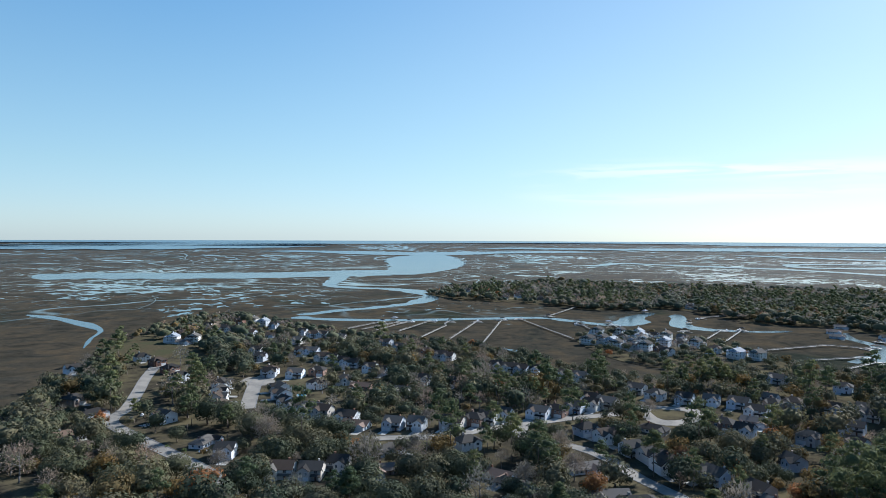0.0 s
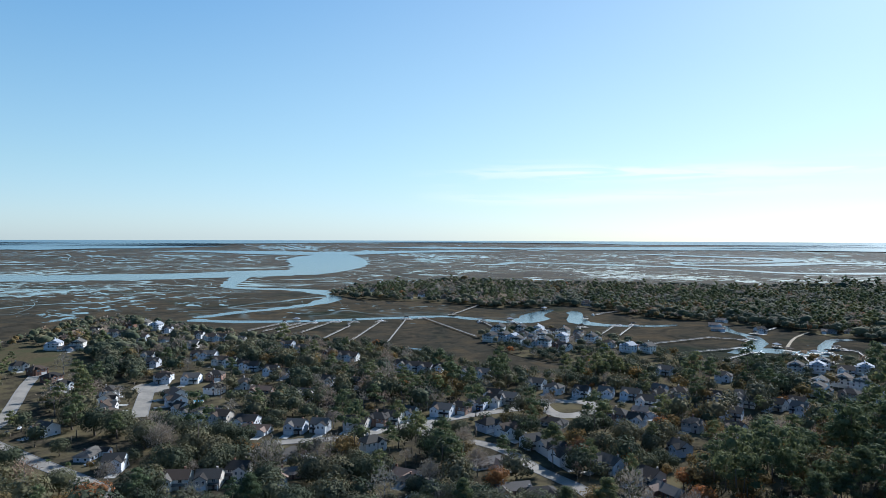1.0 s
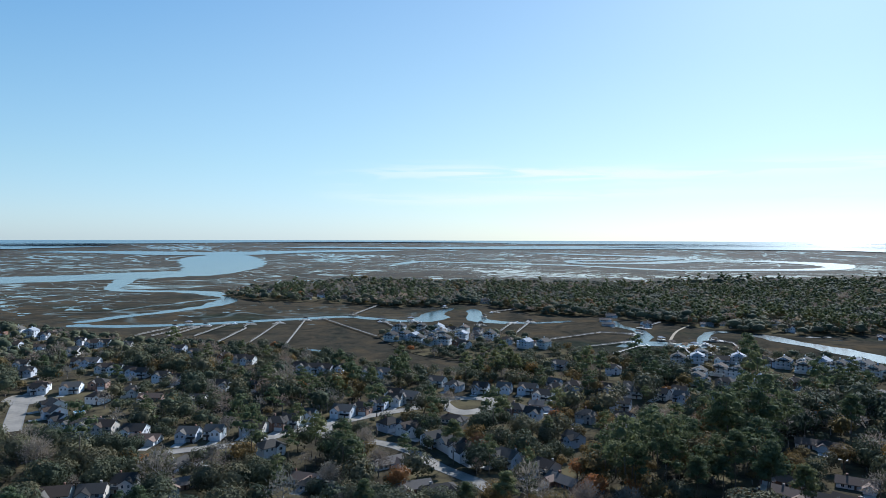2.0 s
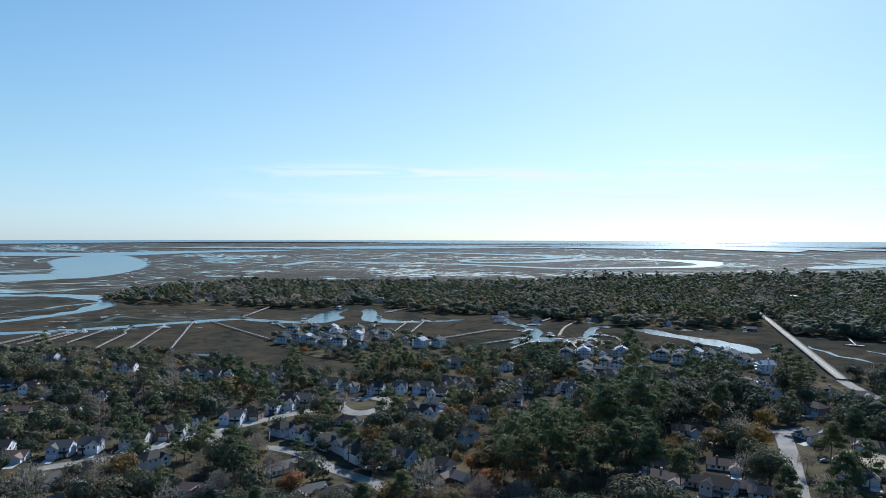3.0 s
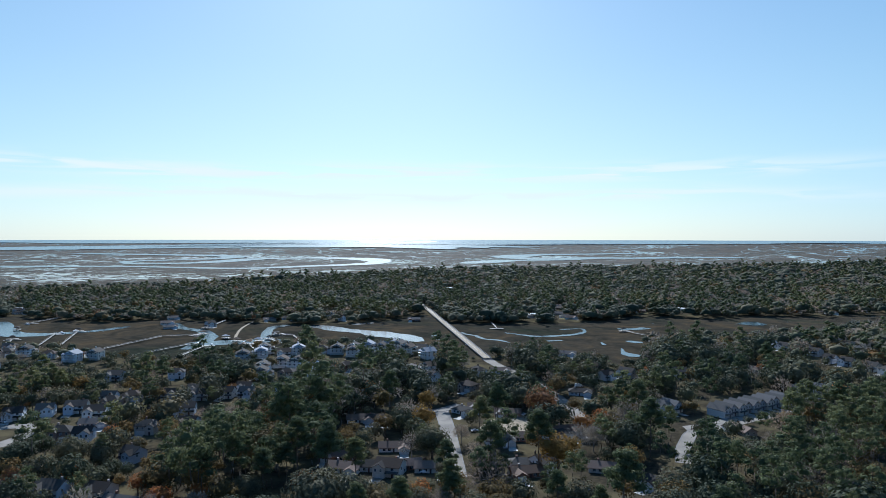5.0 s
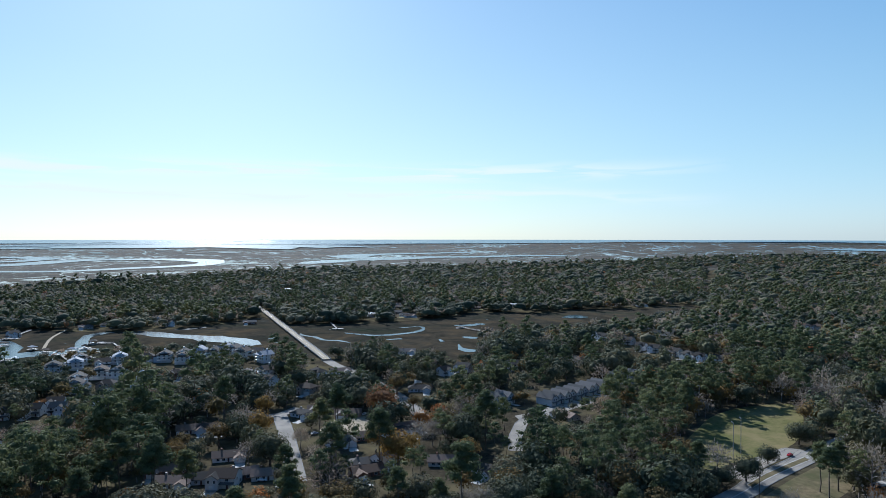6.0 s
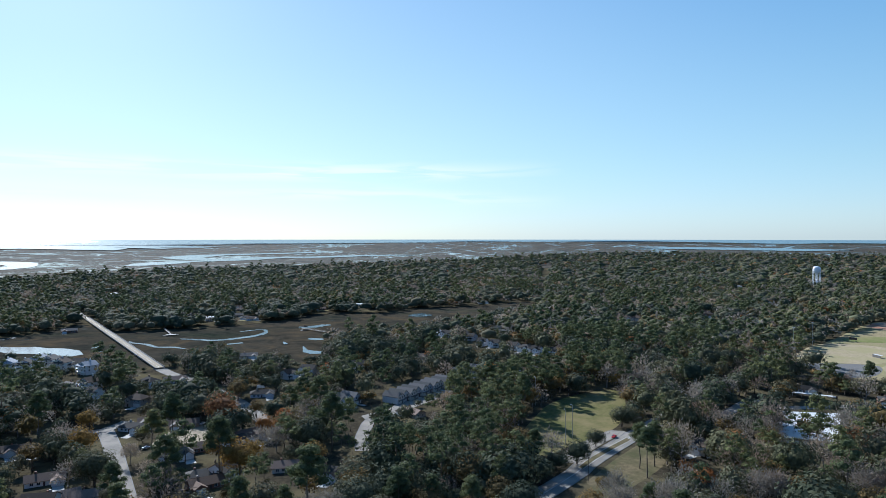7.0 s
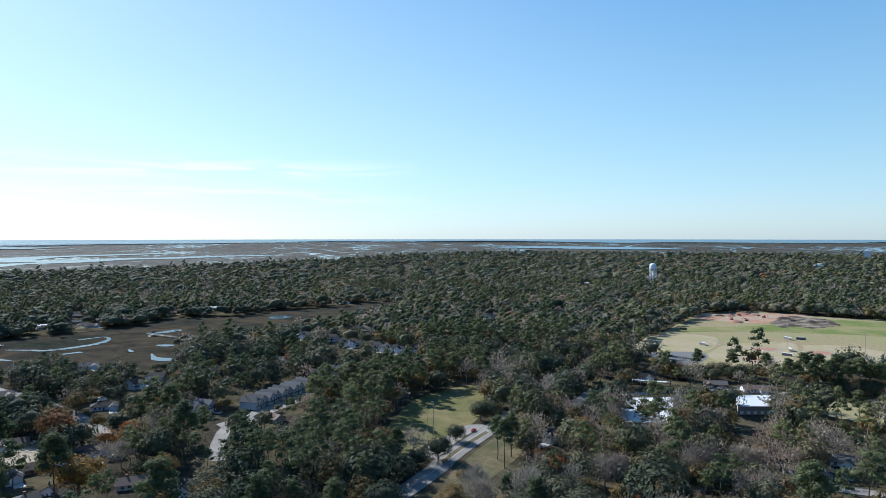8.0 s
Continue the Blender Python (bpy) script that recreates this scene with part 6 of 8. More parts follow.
# ---- cars ----
def build_car(paint, label):
    root = tagged(new("car"), label, "car", "parked cars")
    prof = [(-2.25, 0.35), (-2.3, 0.8), (-2.0, 1.0), (-1.5, 1.05), (-1.0, 1.46), (0.5, 1.48), (1.2, 1.02), (2.1, 0.86), (2.3, 0.6), (2.25, 0.35)]
    bm = bmesh.new()
    sides = [[bm.verts.new((x, s * (0.9 if z < 1.1 else 0.68), z)) for x, z in prof] for s in (-1, 1)]
    bm.faces.new(sides[0])
    bm.faces.new(sides[1][::-1])
    for i in range(len(prof)):
        j = (i + 1) % len(prof)
        bm.faces.new((sides[0][i], sides[1][i], sides[1][j], sides[0][j]))
    bmesh.ops.recalc_face_normals(bm, faces=bm.faces)
    shell = part("body", bm, paint, root)
    for s in (-1, 1):
        bm = bmesh.new()
        vs = [bm.verts.new(p) for p in ((-1.25, s * 0.85, 1.08), (-0.92, s * 0.715, 1.4), (0.45, s * 0.715, 1.42), (1.0, s * 0.86, 1.06))]
        bm.faces.new(vs)
        part("side_window", bm, GLASS, shell)
    for name, pts in (("windscreen", ((0.56, 1.46), (1.15, 1.07))), ("rear_window", ((-1.04, 1.44), (-1.46, 1.09)))):
        bm = bmesh.new()
        (xa, za), (xb, zb) = pts
        bm.faces.new([bm.verts.new(p) for p in ((xa, -0.62, za), (xa, 0.62, za), (xb, 0.78, zb), (xb, -0.78, zb))])
        bm.transform(Matrix.Translation((0.02 if xa > 0 else -0.02, 0, 0.03)))
        part(name, bm, GLASS, root)
    for x in (-1.4, 1.4):
        for s in (-1, 1):
            bm = bmesh.new()
            beam(bm, (x, s * 0.72, 0.33), (x, s * 0.93, 0.33), 0.33, sides=12)
            part("wheel", bm, RUBBER, root)
    for s in (-1, 1):
        bm = bmesh.new()
        box(bm, 2.24, 2.31, s * 0.62 - 0.18, s * 0.62 + 0.18, 0.6, 0.74)
        part("headlight", bm, TRIM, shell)
    return root


CARS = [
    (-199.4, 448.6, 104, 'white'), (-202.9, 440.5, 104.7, 'grey'), (-132.4, 373.2, 39.5, 'white'), (-107.5, 460.1, -6.8, 'grey'),
    (168.5, 485.8, -79.1, 'white'), (90.4, 459.2, -1.1, 'blue'), (389.3, 233.6, 1, 'white'), (262.6, 215.5, -60.6, 'white'),
    (600.1, 432, -94.2, 'white'), (338.2, 237.8, -34.9, 'grey'), (290.9, 140.8, -64.2, 'white'), (301.6, 166.1, -41.2, 'dark'),
    (412, -20.8, -22.9, 'red'), (335.8, -190.3, -119.6, 'grey'), (334.9, -195, -120.2, 'dark'), (328, -184.1, -59.3, 'grey'),
    (520.8, -206.2, -91.6, 'white'), (524.6, -218.6, -92.6, 'grey'), (544.9, -183.6, -98.6, 'white'), (524.8, -190.9, -40, 'dark'),
    (491.8, -246.4, -106.6, 'white'), (9.6, 426.4, -21.3, 'dark'), (-16.9, 392.8, -57.5, 'grey'), (456.7, 254, -20.9, 'grey'),
]

CAR = {k: build_car(m, f"{k} parked saloon car on the paving") for k, m in PAINT.items()}
first = set()
for x, y, turn, paint in CARS:
    m = pose(x, y, 0.6, 0, 0, turn)
    if paint in first:
        copy_thing(CAR[paint], m)
    else:
        first.add(paint)
        CAR[paint].matrix_basis = m


# ---- ball fields and building site ----
def bleacher(x, y, turn):
    root = tagged(new("dugout"), "small pale-roofed dugout with benches by the ball field", "dugout", "dugouts")
    root.matrix_world = pose(x, y, 0.5, 0, 0, turn)
    bm = bmesh.new()
    box(bm, -5, 5, -1.5, 1.5, 2.6, 2.8)
    part("roof", bm, WHITE_ROOF, root)
    bm = bmesh.new()
    box(bm, -5, 5, 1.3, 1.5, 0, 2.6)
    part("back_wall", bm, GRAVEL, root)
    for px in (-4.8, 0, 4.8):
        bm = bmesh.new()
        beam(bm, (px, -1.4, 0), (px, -1.4, 2.6), 0.08, sides=6)
        part("post", bm, STEEL, root)
    bm = bmesh.new()
    box(bm, -4.5, 4.5, 0.4, 0.8, 0.4, 0.5)
    part("bench", bm, DOCK_WOOD, root)


def excavator(x, y, turn):
    root = tagged(new("excavator"), "red tracked excavator parked on the building site", "excavator", "site machines")
    root.matrix_world = pose(x, y, 0.58, 0, 0, turn)
    for s in (-1, 1):
        bm = bmesh.new()
        box(bm, -2.2, 2.2, s * 1.3 - 0.35, s * 1.3 + 0.35, 0, 0.9)
        part("track", bm, RUBBER, root)
    bm = bmesh.new()
    box(bm, -2.4, 1.2, -1.4, 1.4, 0.95, 2.2)
    part("body", bm, RED_PAINT, root)
    bm = bmesh.new()
    box(bm, 0.1, 1.5, -1.4, -0.2, 2.2, 3.4)
    part("cab", bm, GLASS, root)
    bm = bmesh.new()
    beam(bm, (1.0, 0.4, 1.8), (4.2, 0.4, 4.6), 0.3, 0.25, 6)
    part("boom", bm, RED_PAINT, root)
    bm = bmesh.new()
    beam(bm, (4.2, 0.4, 4.6), (6.2, 0.4, 1.6), 0.25, 0.2, 6)
    part("arm", bm, RED_PAINT, root)
    bm = bmesh.new()
    box(bm, 5.7, 6.7, -0.2, 1.0, 0.8, 1.7)
    part("bucket", bm, STEEL, root)


def earth_mound(x, y, r, h, mat, label, seed):
    rng = random.Random(seed)
    bm = bmesh.new()
    top = bm.verts.new((0, 0, h))
    prev = None
    rings = []
    for k, u in enumerate((0.3, 0.65, 1.0)):
        rings.append([bm.verts.new((r * u * math.cos(a) * rng.uniform(0.8, 1.2), r * u * math.sin(a) * rng.uniform(0.8, 1.2), h * (1 - u) ** 0.8 * rng.uniform(0.75, 1.15) - (0.3 if u == 1 else 0))) for a in np.linspace(0, 6.2832, 14, endpoint=False)])
    for i in range(14):
        j = (i + 1) % 14
        bm.faces.new((top, rings[0][i], rings[0][j]))
        for a, b in zip(rings, rings[1:]):
            bm.faces.new((a[i], b[i], b[j], a[j]))
    ob = part("earth_mound", bm, mat)
    ob.location = (x, y, 0.55)
    tagged(ob, label, "earth heap", "heaps on the building site")


DUGOUTS = [
    (775.2, -400.8, 10), (775.2, -415.2, 70), (669.6, -345.6, 40), (698.4, -363.6, -20), (735.6, -288, 20),
]
EXCAVATORS = [
    (956.4, -414), (944.4, -429.6), (1004.4, -446.4), (982.8, -472.8),
]
HEAPS = [
    (1004.4, -430.8, 10.8, 3), (1024.8, -460.8, 12, 4), (1010.4, -471.6, 9.6, 3), (932.4, -409.2, 10.8, 3), (962.4, -489.6, 12, 4), (950.4, -490.8, 10.8, 3),
    (937.2, -512.4, 14.4, 2), (937.2, -525.6, 12, 2), (1004.4, -417.6, 9.6, 2),
]

for x, y, turn in DUGOUTS:
    bleacher(x, y, turn)
for k, (x, y) in enumerate(EXCAVATORS):
    excavator(x, y, 70 * k)
for k, (x, y, r, h) in enumerate(HEAPS):
    earth_mound(x, y, r, h, CLAY if k < 4 else MUD, "heap of red earth on the building site" if k < 4 else "heap of dark earth and rubble on the building site", k)

# ---- small things round the houses and the fields ----
def swimming_pool(x, y):
    root = tagged(new("swimming_pool"), "round blue above-ground swimming pool in a back yard", "swimming pool")
    root.location = (x, y, 0.42)
    n = 24
    bm = bmesh.new()
    lo = [bm.verts.new((3.6 * math.cos(6.28319 * i / n), 3.6 * math.sin(6.28319 * i / n), 0)) for i in range(n)]
    hi = [bm.verts.new((3.6 * math.cos(6.28319 * i / n), 3.6 * math.sin(6.28319 * i / n), 1.25)) for i in range(n)]
    inn = [bm.verts.new((3.4 * math.cos(6.28319 * i / n), 3.4 * math.sin(6.28319 * i / n), 1.25)) for i in range(n)]
    for i in range(n):
        j = (i + 1) % n
        bm.faces.new((lo[i], lo[j], hi[j], hi[i]))
        bm.faces.new((hi[i], hi[j], inn[j], inn[i]))
    part("pool_wall", bm, TRIM, root)
    bm = bmesh.new()
    bm.faces.new([bm.verts.new((3.4 * math.cos(6.28319 * i / n), 3.4 * math.sin(6.28319 * i / n), 1.12)) for i in range(n)])
    part("pool_water", bm, POOL_BLUE, root, "bright blue pool water")


def van(x, y, turn):
    root = tagged(new("van"), "white box van parked on a driveway", "van", "parked vans")
    root.matrix_world = pose(x, y, 0.6, 0, 0, turn)
    bm = bmesh.new()
    box(bm, -3.0, 1.2, -1.05, 1.05, 0.6, 2.9)
    part("box_body", bm, TANK_WHITE, root)
    bm = bmesh.new()
    vs = [bm.verts.new((px, s * 0.95, z)) for s in (-1, 1) for px, z in ((1.25, 0.5), (2.9, 0.5), (2.85, 1.2), (2.2, 2.1), (1.25, 2.2))]
    bm.faces.new(vs[:5])
    bm.faces.new(vs[5:][::-1])
    for i in range(5):
        j = (i + 1) % 5
        bm.faces.new((vs[i], vs[i + 5], vs[j + 5], vs[j]))
    bmesh.ops.recalc_face_normals(bm, faces=bm.faces)
    part("cab", bm, TANK_WHITE, root)
    bm = bmesh.new()
    bm.faces.new([bm.verts.new(p) for p in ((2.87, -0.85, 1.25), (2.87, 0.85, 1.25), (2.27, 0.85, 2.05), (2.27, -0.85, 2.05))])
    part("windscreen", bm, GLASS, root)
    for px in (-2.0, 2.0):
        for s in (-1, 1):
            bm = bmesh.new()
            beam(bm, (px, s * 0.75, 0.4), (px, s * 1.0, 0.4), 0.4, sides=12)
            part("wheel", bm, RUBBER, root)


def post_row(a, b, step):
    root = tagged(new("bollard_fence"), "low row of wooden posts between car park and lawn", "fence")
    root.location = (*a, 0.5)
    d = Vector((b[0] - a[0], b[1] - a[1], 0))
    for i in range(int(d.length / step) + 1):
        bm = bmesh.new()
        p = d.normalized() * i * step
        beam(bm, p, p + Vector((0, 0, 1.0)), 0.12, 0.11, 6)
        part("post", bm, PILE, root)


def backstop(x, y, turn):
    root = tagged(new("backstop"), "grey chain-link backstop of a ball diamond", "backstop", "backstops")
    root.matrix_world = pose(x, y, 0.5, 0, 0, turn)
    pts = [(-7, 4), (-4, 0), (0, -1), (4, 0), (7, 4)]
    for px, py in pts:
        bm = bmesh.new()
        beam(bm, (px, py, 0), (px, py, 5.5), 0.09, sides=6)
        part("post", bm, STEEL, root)
    for z in (0.3, 2.8, 5.4):
        for (ax, ay), (bx, by) in zip(pts, pts[1:]):
            bm = bmesh.new()
            beam(bm, (ax, ay, z), (bx, by, z), 0.06, sides=5)
            part("rail", bm, STEEL, root)


def scoreboard(x, y, turn):
    root = tagged(new("scoreboard"), "black scoreboard on two posts at the ball field", "scoreboard")
    root.matrix_world = pose(x, y, 0.5, 0, 0, turn)
    bm = bmesh.new()
    box(bm, -4, 4, -0.15, 0.15, 2.2, 5.0)
    part("panel", bm, PAINT["dark"], root)
    for px in (-3, 3):
        bm = bmesh.new()
        beam(bm, (px, 0.3, 0), (px, 0.3, 4.8), 0.12, sides=6)
        part("post", bm, STEEL, root)


def walkway_canopy(a, b):
    root = tagged(new("walkway_canopy"), "long white canopy over a school walkway", "canopy")
    root.location = (*a, 0.45)
    d = Vector((b[0] - a[0], b[1] - a[1], 0))
    root.rotation_euler = (0, 0, math.atan2(d.y, d.x))
    bm = bmesh.new()
    box(bm, 0, d.length, -2.0, 2.0, 2.9, 3.15)
    part("roof", bm, WHITE_ROOF, root)
    for u in np.arange(1, d.length, 6.0):
        for s in (-1.7, 1.7):
            bm = bmesh.new()
            beam(bm, (u, s, 0), (u, s, 2.9), 0.1, sides=6)
            part("post", bm, STEEL, root)


def far_block(x, y, w, d, h, label):
    """A tall building towards the horizon, drawn in with the land."""
    p = bend([(x, y, 0.0)])[0]
    k = math.hypot(p[0], p[1]) / math.hypot(x, y)
    root = tagged(new("apartment_building"), label, "building", "distant buildings")
    root.matrix_world = pose(*p, 0, 0, -math.degrees(math.atan2(x, y))) @ Matrix.Diagonal((k, k, k, 1))
    bm = bmesh.new()
    box(bm, -w, w, -d, d, -2, h)
    part("wall", bm, TANK_WHITE, root)
    bm = bmesh.new()
    box(bm, -w * 0.4, w * 0.4, -d * 0.5, d * 0.5, h, h + 5)
    part("roof_house", bm, TANK_WHITE, root)
    for row in range(int(h / 5)):
        for c in range(5):
            window(root, -w + (c + 0.5) * 2 * w / 5, -d, 2 + row * 5, 3.0, 2.2, 0)


POOL_AT = [
    (-105.6, 506.4),
]
VANS = [
    (333.6, -190.8, -200), (489.6, 243.6, -54), (-91.2, 466.8, -49),
]
BOLLARDS = [
    (381.6, 6), (421.2, -19.2),
]
BACKSTOPS = [
    (685.2, -326.4, 35), (735.6, -303.6, -52), (642, -356.4, -99), (628.8, -290.4, -145),
]
SCOREBOARD = [
    (840, -303.6),
]
CANOPY = [
    (549.6, -144), (536.4, -181.2),
]
FAR_BLOCKS = [
    (3340.8, -2115.6, 15.6, 45.6), (2355.6, -1323.6, 19.2, 16.8),
]

swimming_pool(*POOL_AT[0])
for x, y, turn in VANS:
    van(x, y, turn)
post_row(*BOLLARDS, 2.4)
for x, y, turn in BACKSTOPS:
    backstop(x, y, turn)
scoreboard(*SCOREBOARD[0], -120)
walkway_canopy(*CANOPY)
for x, y, w, h in FAR_BLOCKS:
    far_block(x, y, w, 14, h, "pale tall building far off above the woods")

# ---- trees ----
def ico(sub):
    bm = bmesh.new()
    bmesh.ops.create_icosphere(bm, subdivisions=sub, radius=1.0)
    v = np.array([x.co[:] for x in bm.verts])
    f = np.array([[x.index for x in q.verts] for q in bm.faces])
    bm.free()
    return v, f


ICO1, ICO2 = ico(1), ico(2)
# the upper part of the body alone, for crowns that are only seen from above
ICO1_TOP = (ICO1[0], ICO1[1][ICO1[0][ICO1[1]][:, :, 2].mean(axis=1) > -0.45])
OCTA = (np.array([(1, 0, 0), (0, 1, 0), (-1, 0, 0), (0, -1, 0), (0, 0, 1), (0, 0, -1)], float), np.array([(0, 1, 4), (1, 2, 4), (2, 3, 4), (3, 0, 4), (1, 0, 5), (2, 1, 5), (3, 2, 5), (0, 3, 5)]))


class Soup:
    """Triangles gathered from many small pieces."""

    def __init__(self):
        self.v, self.f, self.n = [], [], 0

    def add(self, v, f):
        self.v.append(v)
        self.f.append(f + self.n)
        self.n += len(v)

    def arrays(self):
        return np.vstack(self.v), np.vstack(self.f)


def spread(rng, count, low):
    """Directions spread evenly over a ball, none lower than the given height."""
    k = np.arange(count) + 0.5
    z = 1 - (1 - low) * k / count
    a = k * 2.39996 + rng.uniform(0, 6.28)
    r = np.sqrt(np.maximum(0, 1 - z * z))
    return np.stack([r * np.cos(a), r * np.sin(a), z], 1)


def tuft(soup, rng, c, radii, core, count, size, bumps=9, low=-0.75, body=0.78):
    """A leafy mass: a rough inner body and sprays of leaves over it, swelling out in several boughs."""
    b = spread(rng, bumps, -0.5) + rng.normal(size=(bumps, 3)) * 0.25
    b /= np.linalg.norm(b, axis=1)[:, None]
    rise = rng.uniform(0.12, 0.34, bumps)

    def swell(d):
        near = np.clip(d @ b.T, -1, 1)
        return 0.80 + (rise[None] * np.exp(-(np.arccos(near) / 0.48) ** 2)).max(axis=1)

    v, f = core
    u = v / np.linalg.norm(v, axis=1)[:, None]
    soup.add(u * (swell(u) * body * (1 + 0.07 * rng.normal(size=len(u))))[:, None] * radii + c, f)
    d = spread(rng, count, low) + rng.normal(size=(count, 3)) * 0.16
    d /= np.linalg.norm(d, axis=1)[:, None]
    p = d * (swell(d) * rng.uniform(0.82, 1.12, count))[:, None] * radii + c
    # each spray lies roughly along the surface
    n = d / radii
    n /= np.linalg.norm(n, axis=1)[:, None]
    n += rng.normal(size=n.shape) * 0.26
    n /= np.linalg.norm(n, axis=1)[:, None]
    e = np.cross(n, rng.normal(size=n.shape))
    e /= np.maximum(np.linalg.norm(e, axis=1), 1e-6)[:, None]
    g = np.cross(n, e)
    s = size * rng.uniform(0.6, 1.5, (count, 1))
    tri = np.stack([p + e * s, p - e * s * 0.6 + g * s * 0.8, p - e * s * 0.5 - g * s * 0.9], 1)
    soup.add(tri.reshape(-1, 3), np.arange(count * 3).reshape(-1, 3))


def limb_tree(rng, height, r0, spread, limbs, start, lean=0.0):
    """A tapered trunk with limbs; returns the bars and the limb ends."""
    bars, ends = [], []
    top = np.array([rng.normal() * lean, rng.normal() * lean, height])
    n = 5
    pts = [np.array([0, 0, -0.4])] + [top * (i / n) + rng.normal(size=3) * np.array([0.12, 0.12, 0]) for i in range(1, n + 1)]
    for i in range(n):
        bars.append((pts[i], pts[i + 1], r0 * (1 - 0.8 * i / n), r0 * (1 - 0.8 * (i + 1) / n)))
    for k in range(limbs):
        u = start + (1 - start) * (k + 0.5) / limbs
        b = top * u
        a = k * 2.4 + rng.uniform(-0.4, 0.4)
        e = b + np.array([math.cos(a) * spread, math.sin(a) * spread, spread * 0.45]) * rng.uniform(0.7, 1.1) * (1.15 - 0.5 * u)
        m = (b + e) / 2 + np.array([0, 0, 0.3])
        bars.append((b, m, r0 * 0.38, r0 * 0.25))
        bars.append((m, e, r0 * 0.25, r0 * 0.1))
        ends.append(e)
    return bars, ends


def bars_mesh(bars, sides=6):
    bm = bmesh.new()
    for a, b, r0, r1 in bars:
        beam(bm, a, b, r0, r1, sides)
    return bm


def crown_soup(kind, rng, lod, far=False, close=False):
    """The crown and the woody bars of one tree of about its natural size. lod 0 near, 1 middle, 2 far."""
    s = Soup()
    bars = []
    if kind in ("oak", "rust", "gold", "amber"):
        h = 10.5 if kind == "oak" else 11.0
        rad = 5.6 if kind == "oak" else 4.2
        bars, ends = limb_tree(rng, h * 0.62, 0.42, rad * 0.7, 6, 0.4, 0.6)
        core = (ICO2, ICO1_TOP, ICO1_TOP)[lod]
        side = ICO1 if lod == 0 else ICO1_TOP
        if kind == "oak":
            wide = rng.uniform(0.85, 1.1)
            tuft(s, rng, np.array([0, 0, h * 0.50]), np.array([rad * wide, rad * rng.uniform(0.85, 1.1), h * 0.44]), core, (1500, 520 if close else 180, 28 if not far else 8)[lod], (0.30, 0.43 if close else 0.54, 0.70 if not far else 0.85)[lod], (20, 14, 12)[lod], body=(0.64, 0.54 if close else 0.66, 0.86 if far else 0.76)[lod])
            if lod < 2:
                for k in range(2):
                    a = rng.uniform(0, 6.28)
                    tuft(s, rng, np.array([math.cos(a) * rad * 0.6, math.sin(a) * rad * 0.6, h * rng.uniform(0.42, 0.66)]), np.array([2.8, 2.8, 2.4]) * rng.uniform(0.8, 1.1), side, (200, 90 if close else 32, 0)[lod], (0.26, 0.38 if close else 0.47, 1)[lod], 8, body=0.6)
        else:
            tuft(s, rng, np.array([0, 0, h * 0.56]), np.array([rad, rad * rng.uniform(0.85, 1.1), h * 0.36]), core, (640, 330 if close else 110, 24 if not far else 6)[lod], (0.26, 0.35 if close else 0.43, 0.56)[lod], (16, 12, 8)[lod], body=(0.6, 0.52 if close else 0.66, 0.86 if far else 0.74)[lod])
            if lod < 2:
                for k in range(4):
                    a = k * 1.6 + rng.uniform(0, 1)
                    tuft(s, rng, np.array([math.cos(a) * rad * 0.72, math.sin(a) * rad * 0.72, h * rng.uniform(0.42, 0.72)]), np.array([2.2, 2.2, 1.8]) * rng.uniform(0.75, 1.2), side, (130, 60 if close else 28, 0)[lod], (0.26, 0.35 if close else 0.43, 1)[lod], 7, body=0.6)
    elif kind == "pine":
        h = 18.5
        bars, ends = limb_tree(rng, h * 0.93, 0.27, 2.6, 9, 0.56, 0.4)
        n = (14, 7, 4)[lod]
        for k in range(n):
            u = (k + 0.5) / n
            a = k * 2.39996 + rng.uniform(-0.4, 0.4)
            off = (3.0 * (1 - u) ** 0.6 + 0.3) * rng.uniform(0.7, 1.15) * (1, 1, 0.7)[lod]
            r = rng.uniform(1.6, 2.4) * (1.1 - 0.2 * u) * (0.95, 1.1, 1.3)[lod]
            c = np.array([math.cos(a) * off, math.sin(a) * off, h * ((0.58, 0.58, 0.45)[lod] + (0.38, 0.38, 0.48)[lod] * u)])
            tuft(s, rng, c, np.array([r, r * rng.uniform(0.8, 1.2), r * rng.uniform(0.5, 0.75) * (1, 1, 1.5)[lod]]), (ICO1, ICO1_TOP, OCTA)[lod], (150, 54 if close else 28, 8 if not far else 4)[lod], (0.25, 0.34 if close else 0.45, 0.57)[lod], (7, 5, 4)[lod], -0.6, (0.68, 0.6 if close else 0.7, 0.78)[lod])
    elif kind == "bare":
        h = 11.0
        bars, ends = limb_tree(rng, h * 0.8, 0.3, 3.6, 9, 0.3, 0.5)
        more = []
        for e in ends:
            for _ in range((4, 2, 0)[lod]):
                d = rng.normal(size=3)
                d[2] = abs(d[2]) * 0.9 + 0.2
                d /= np.linalg.norm(d)
                q = e + d * rng.uniform(1.2, 2.4)
                more.append((e - d * 0.2, q, 0.07, 0.03))
                if lod == 0:
                    for _ in range(2):
                        d2 = d + rng.normal(size=3) * 0.7
                        more.append((q, q + d2 * rng.uniform(0.6, 1.2), 0.035, 0.015))
        bars = bars + more
        n = (26, 14, 3)[lod]
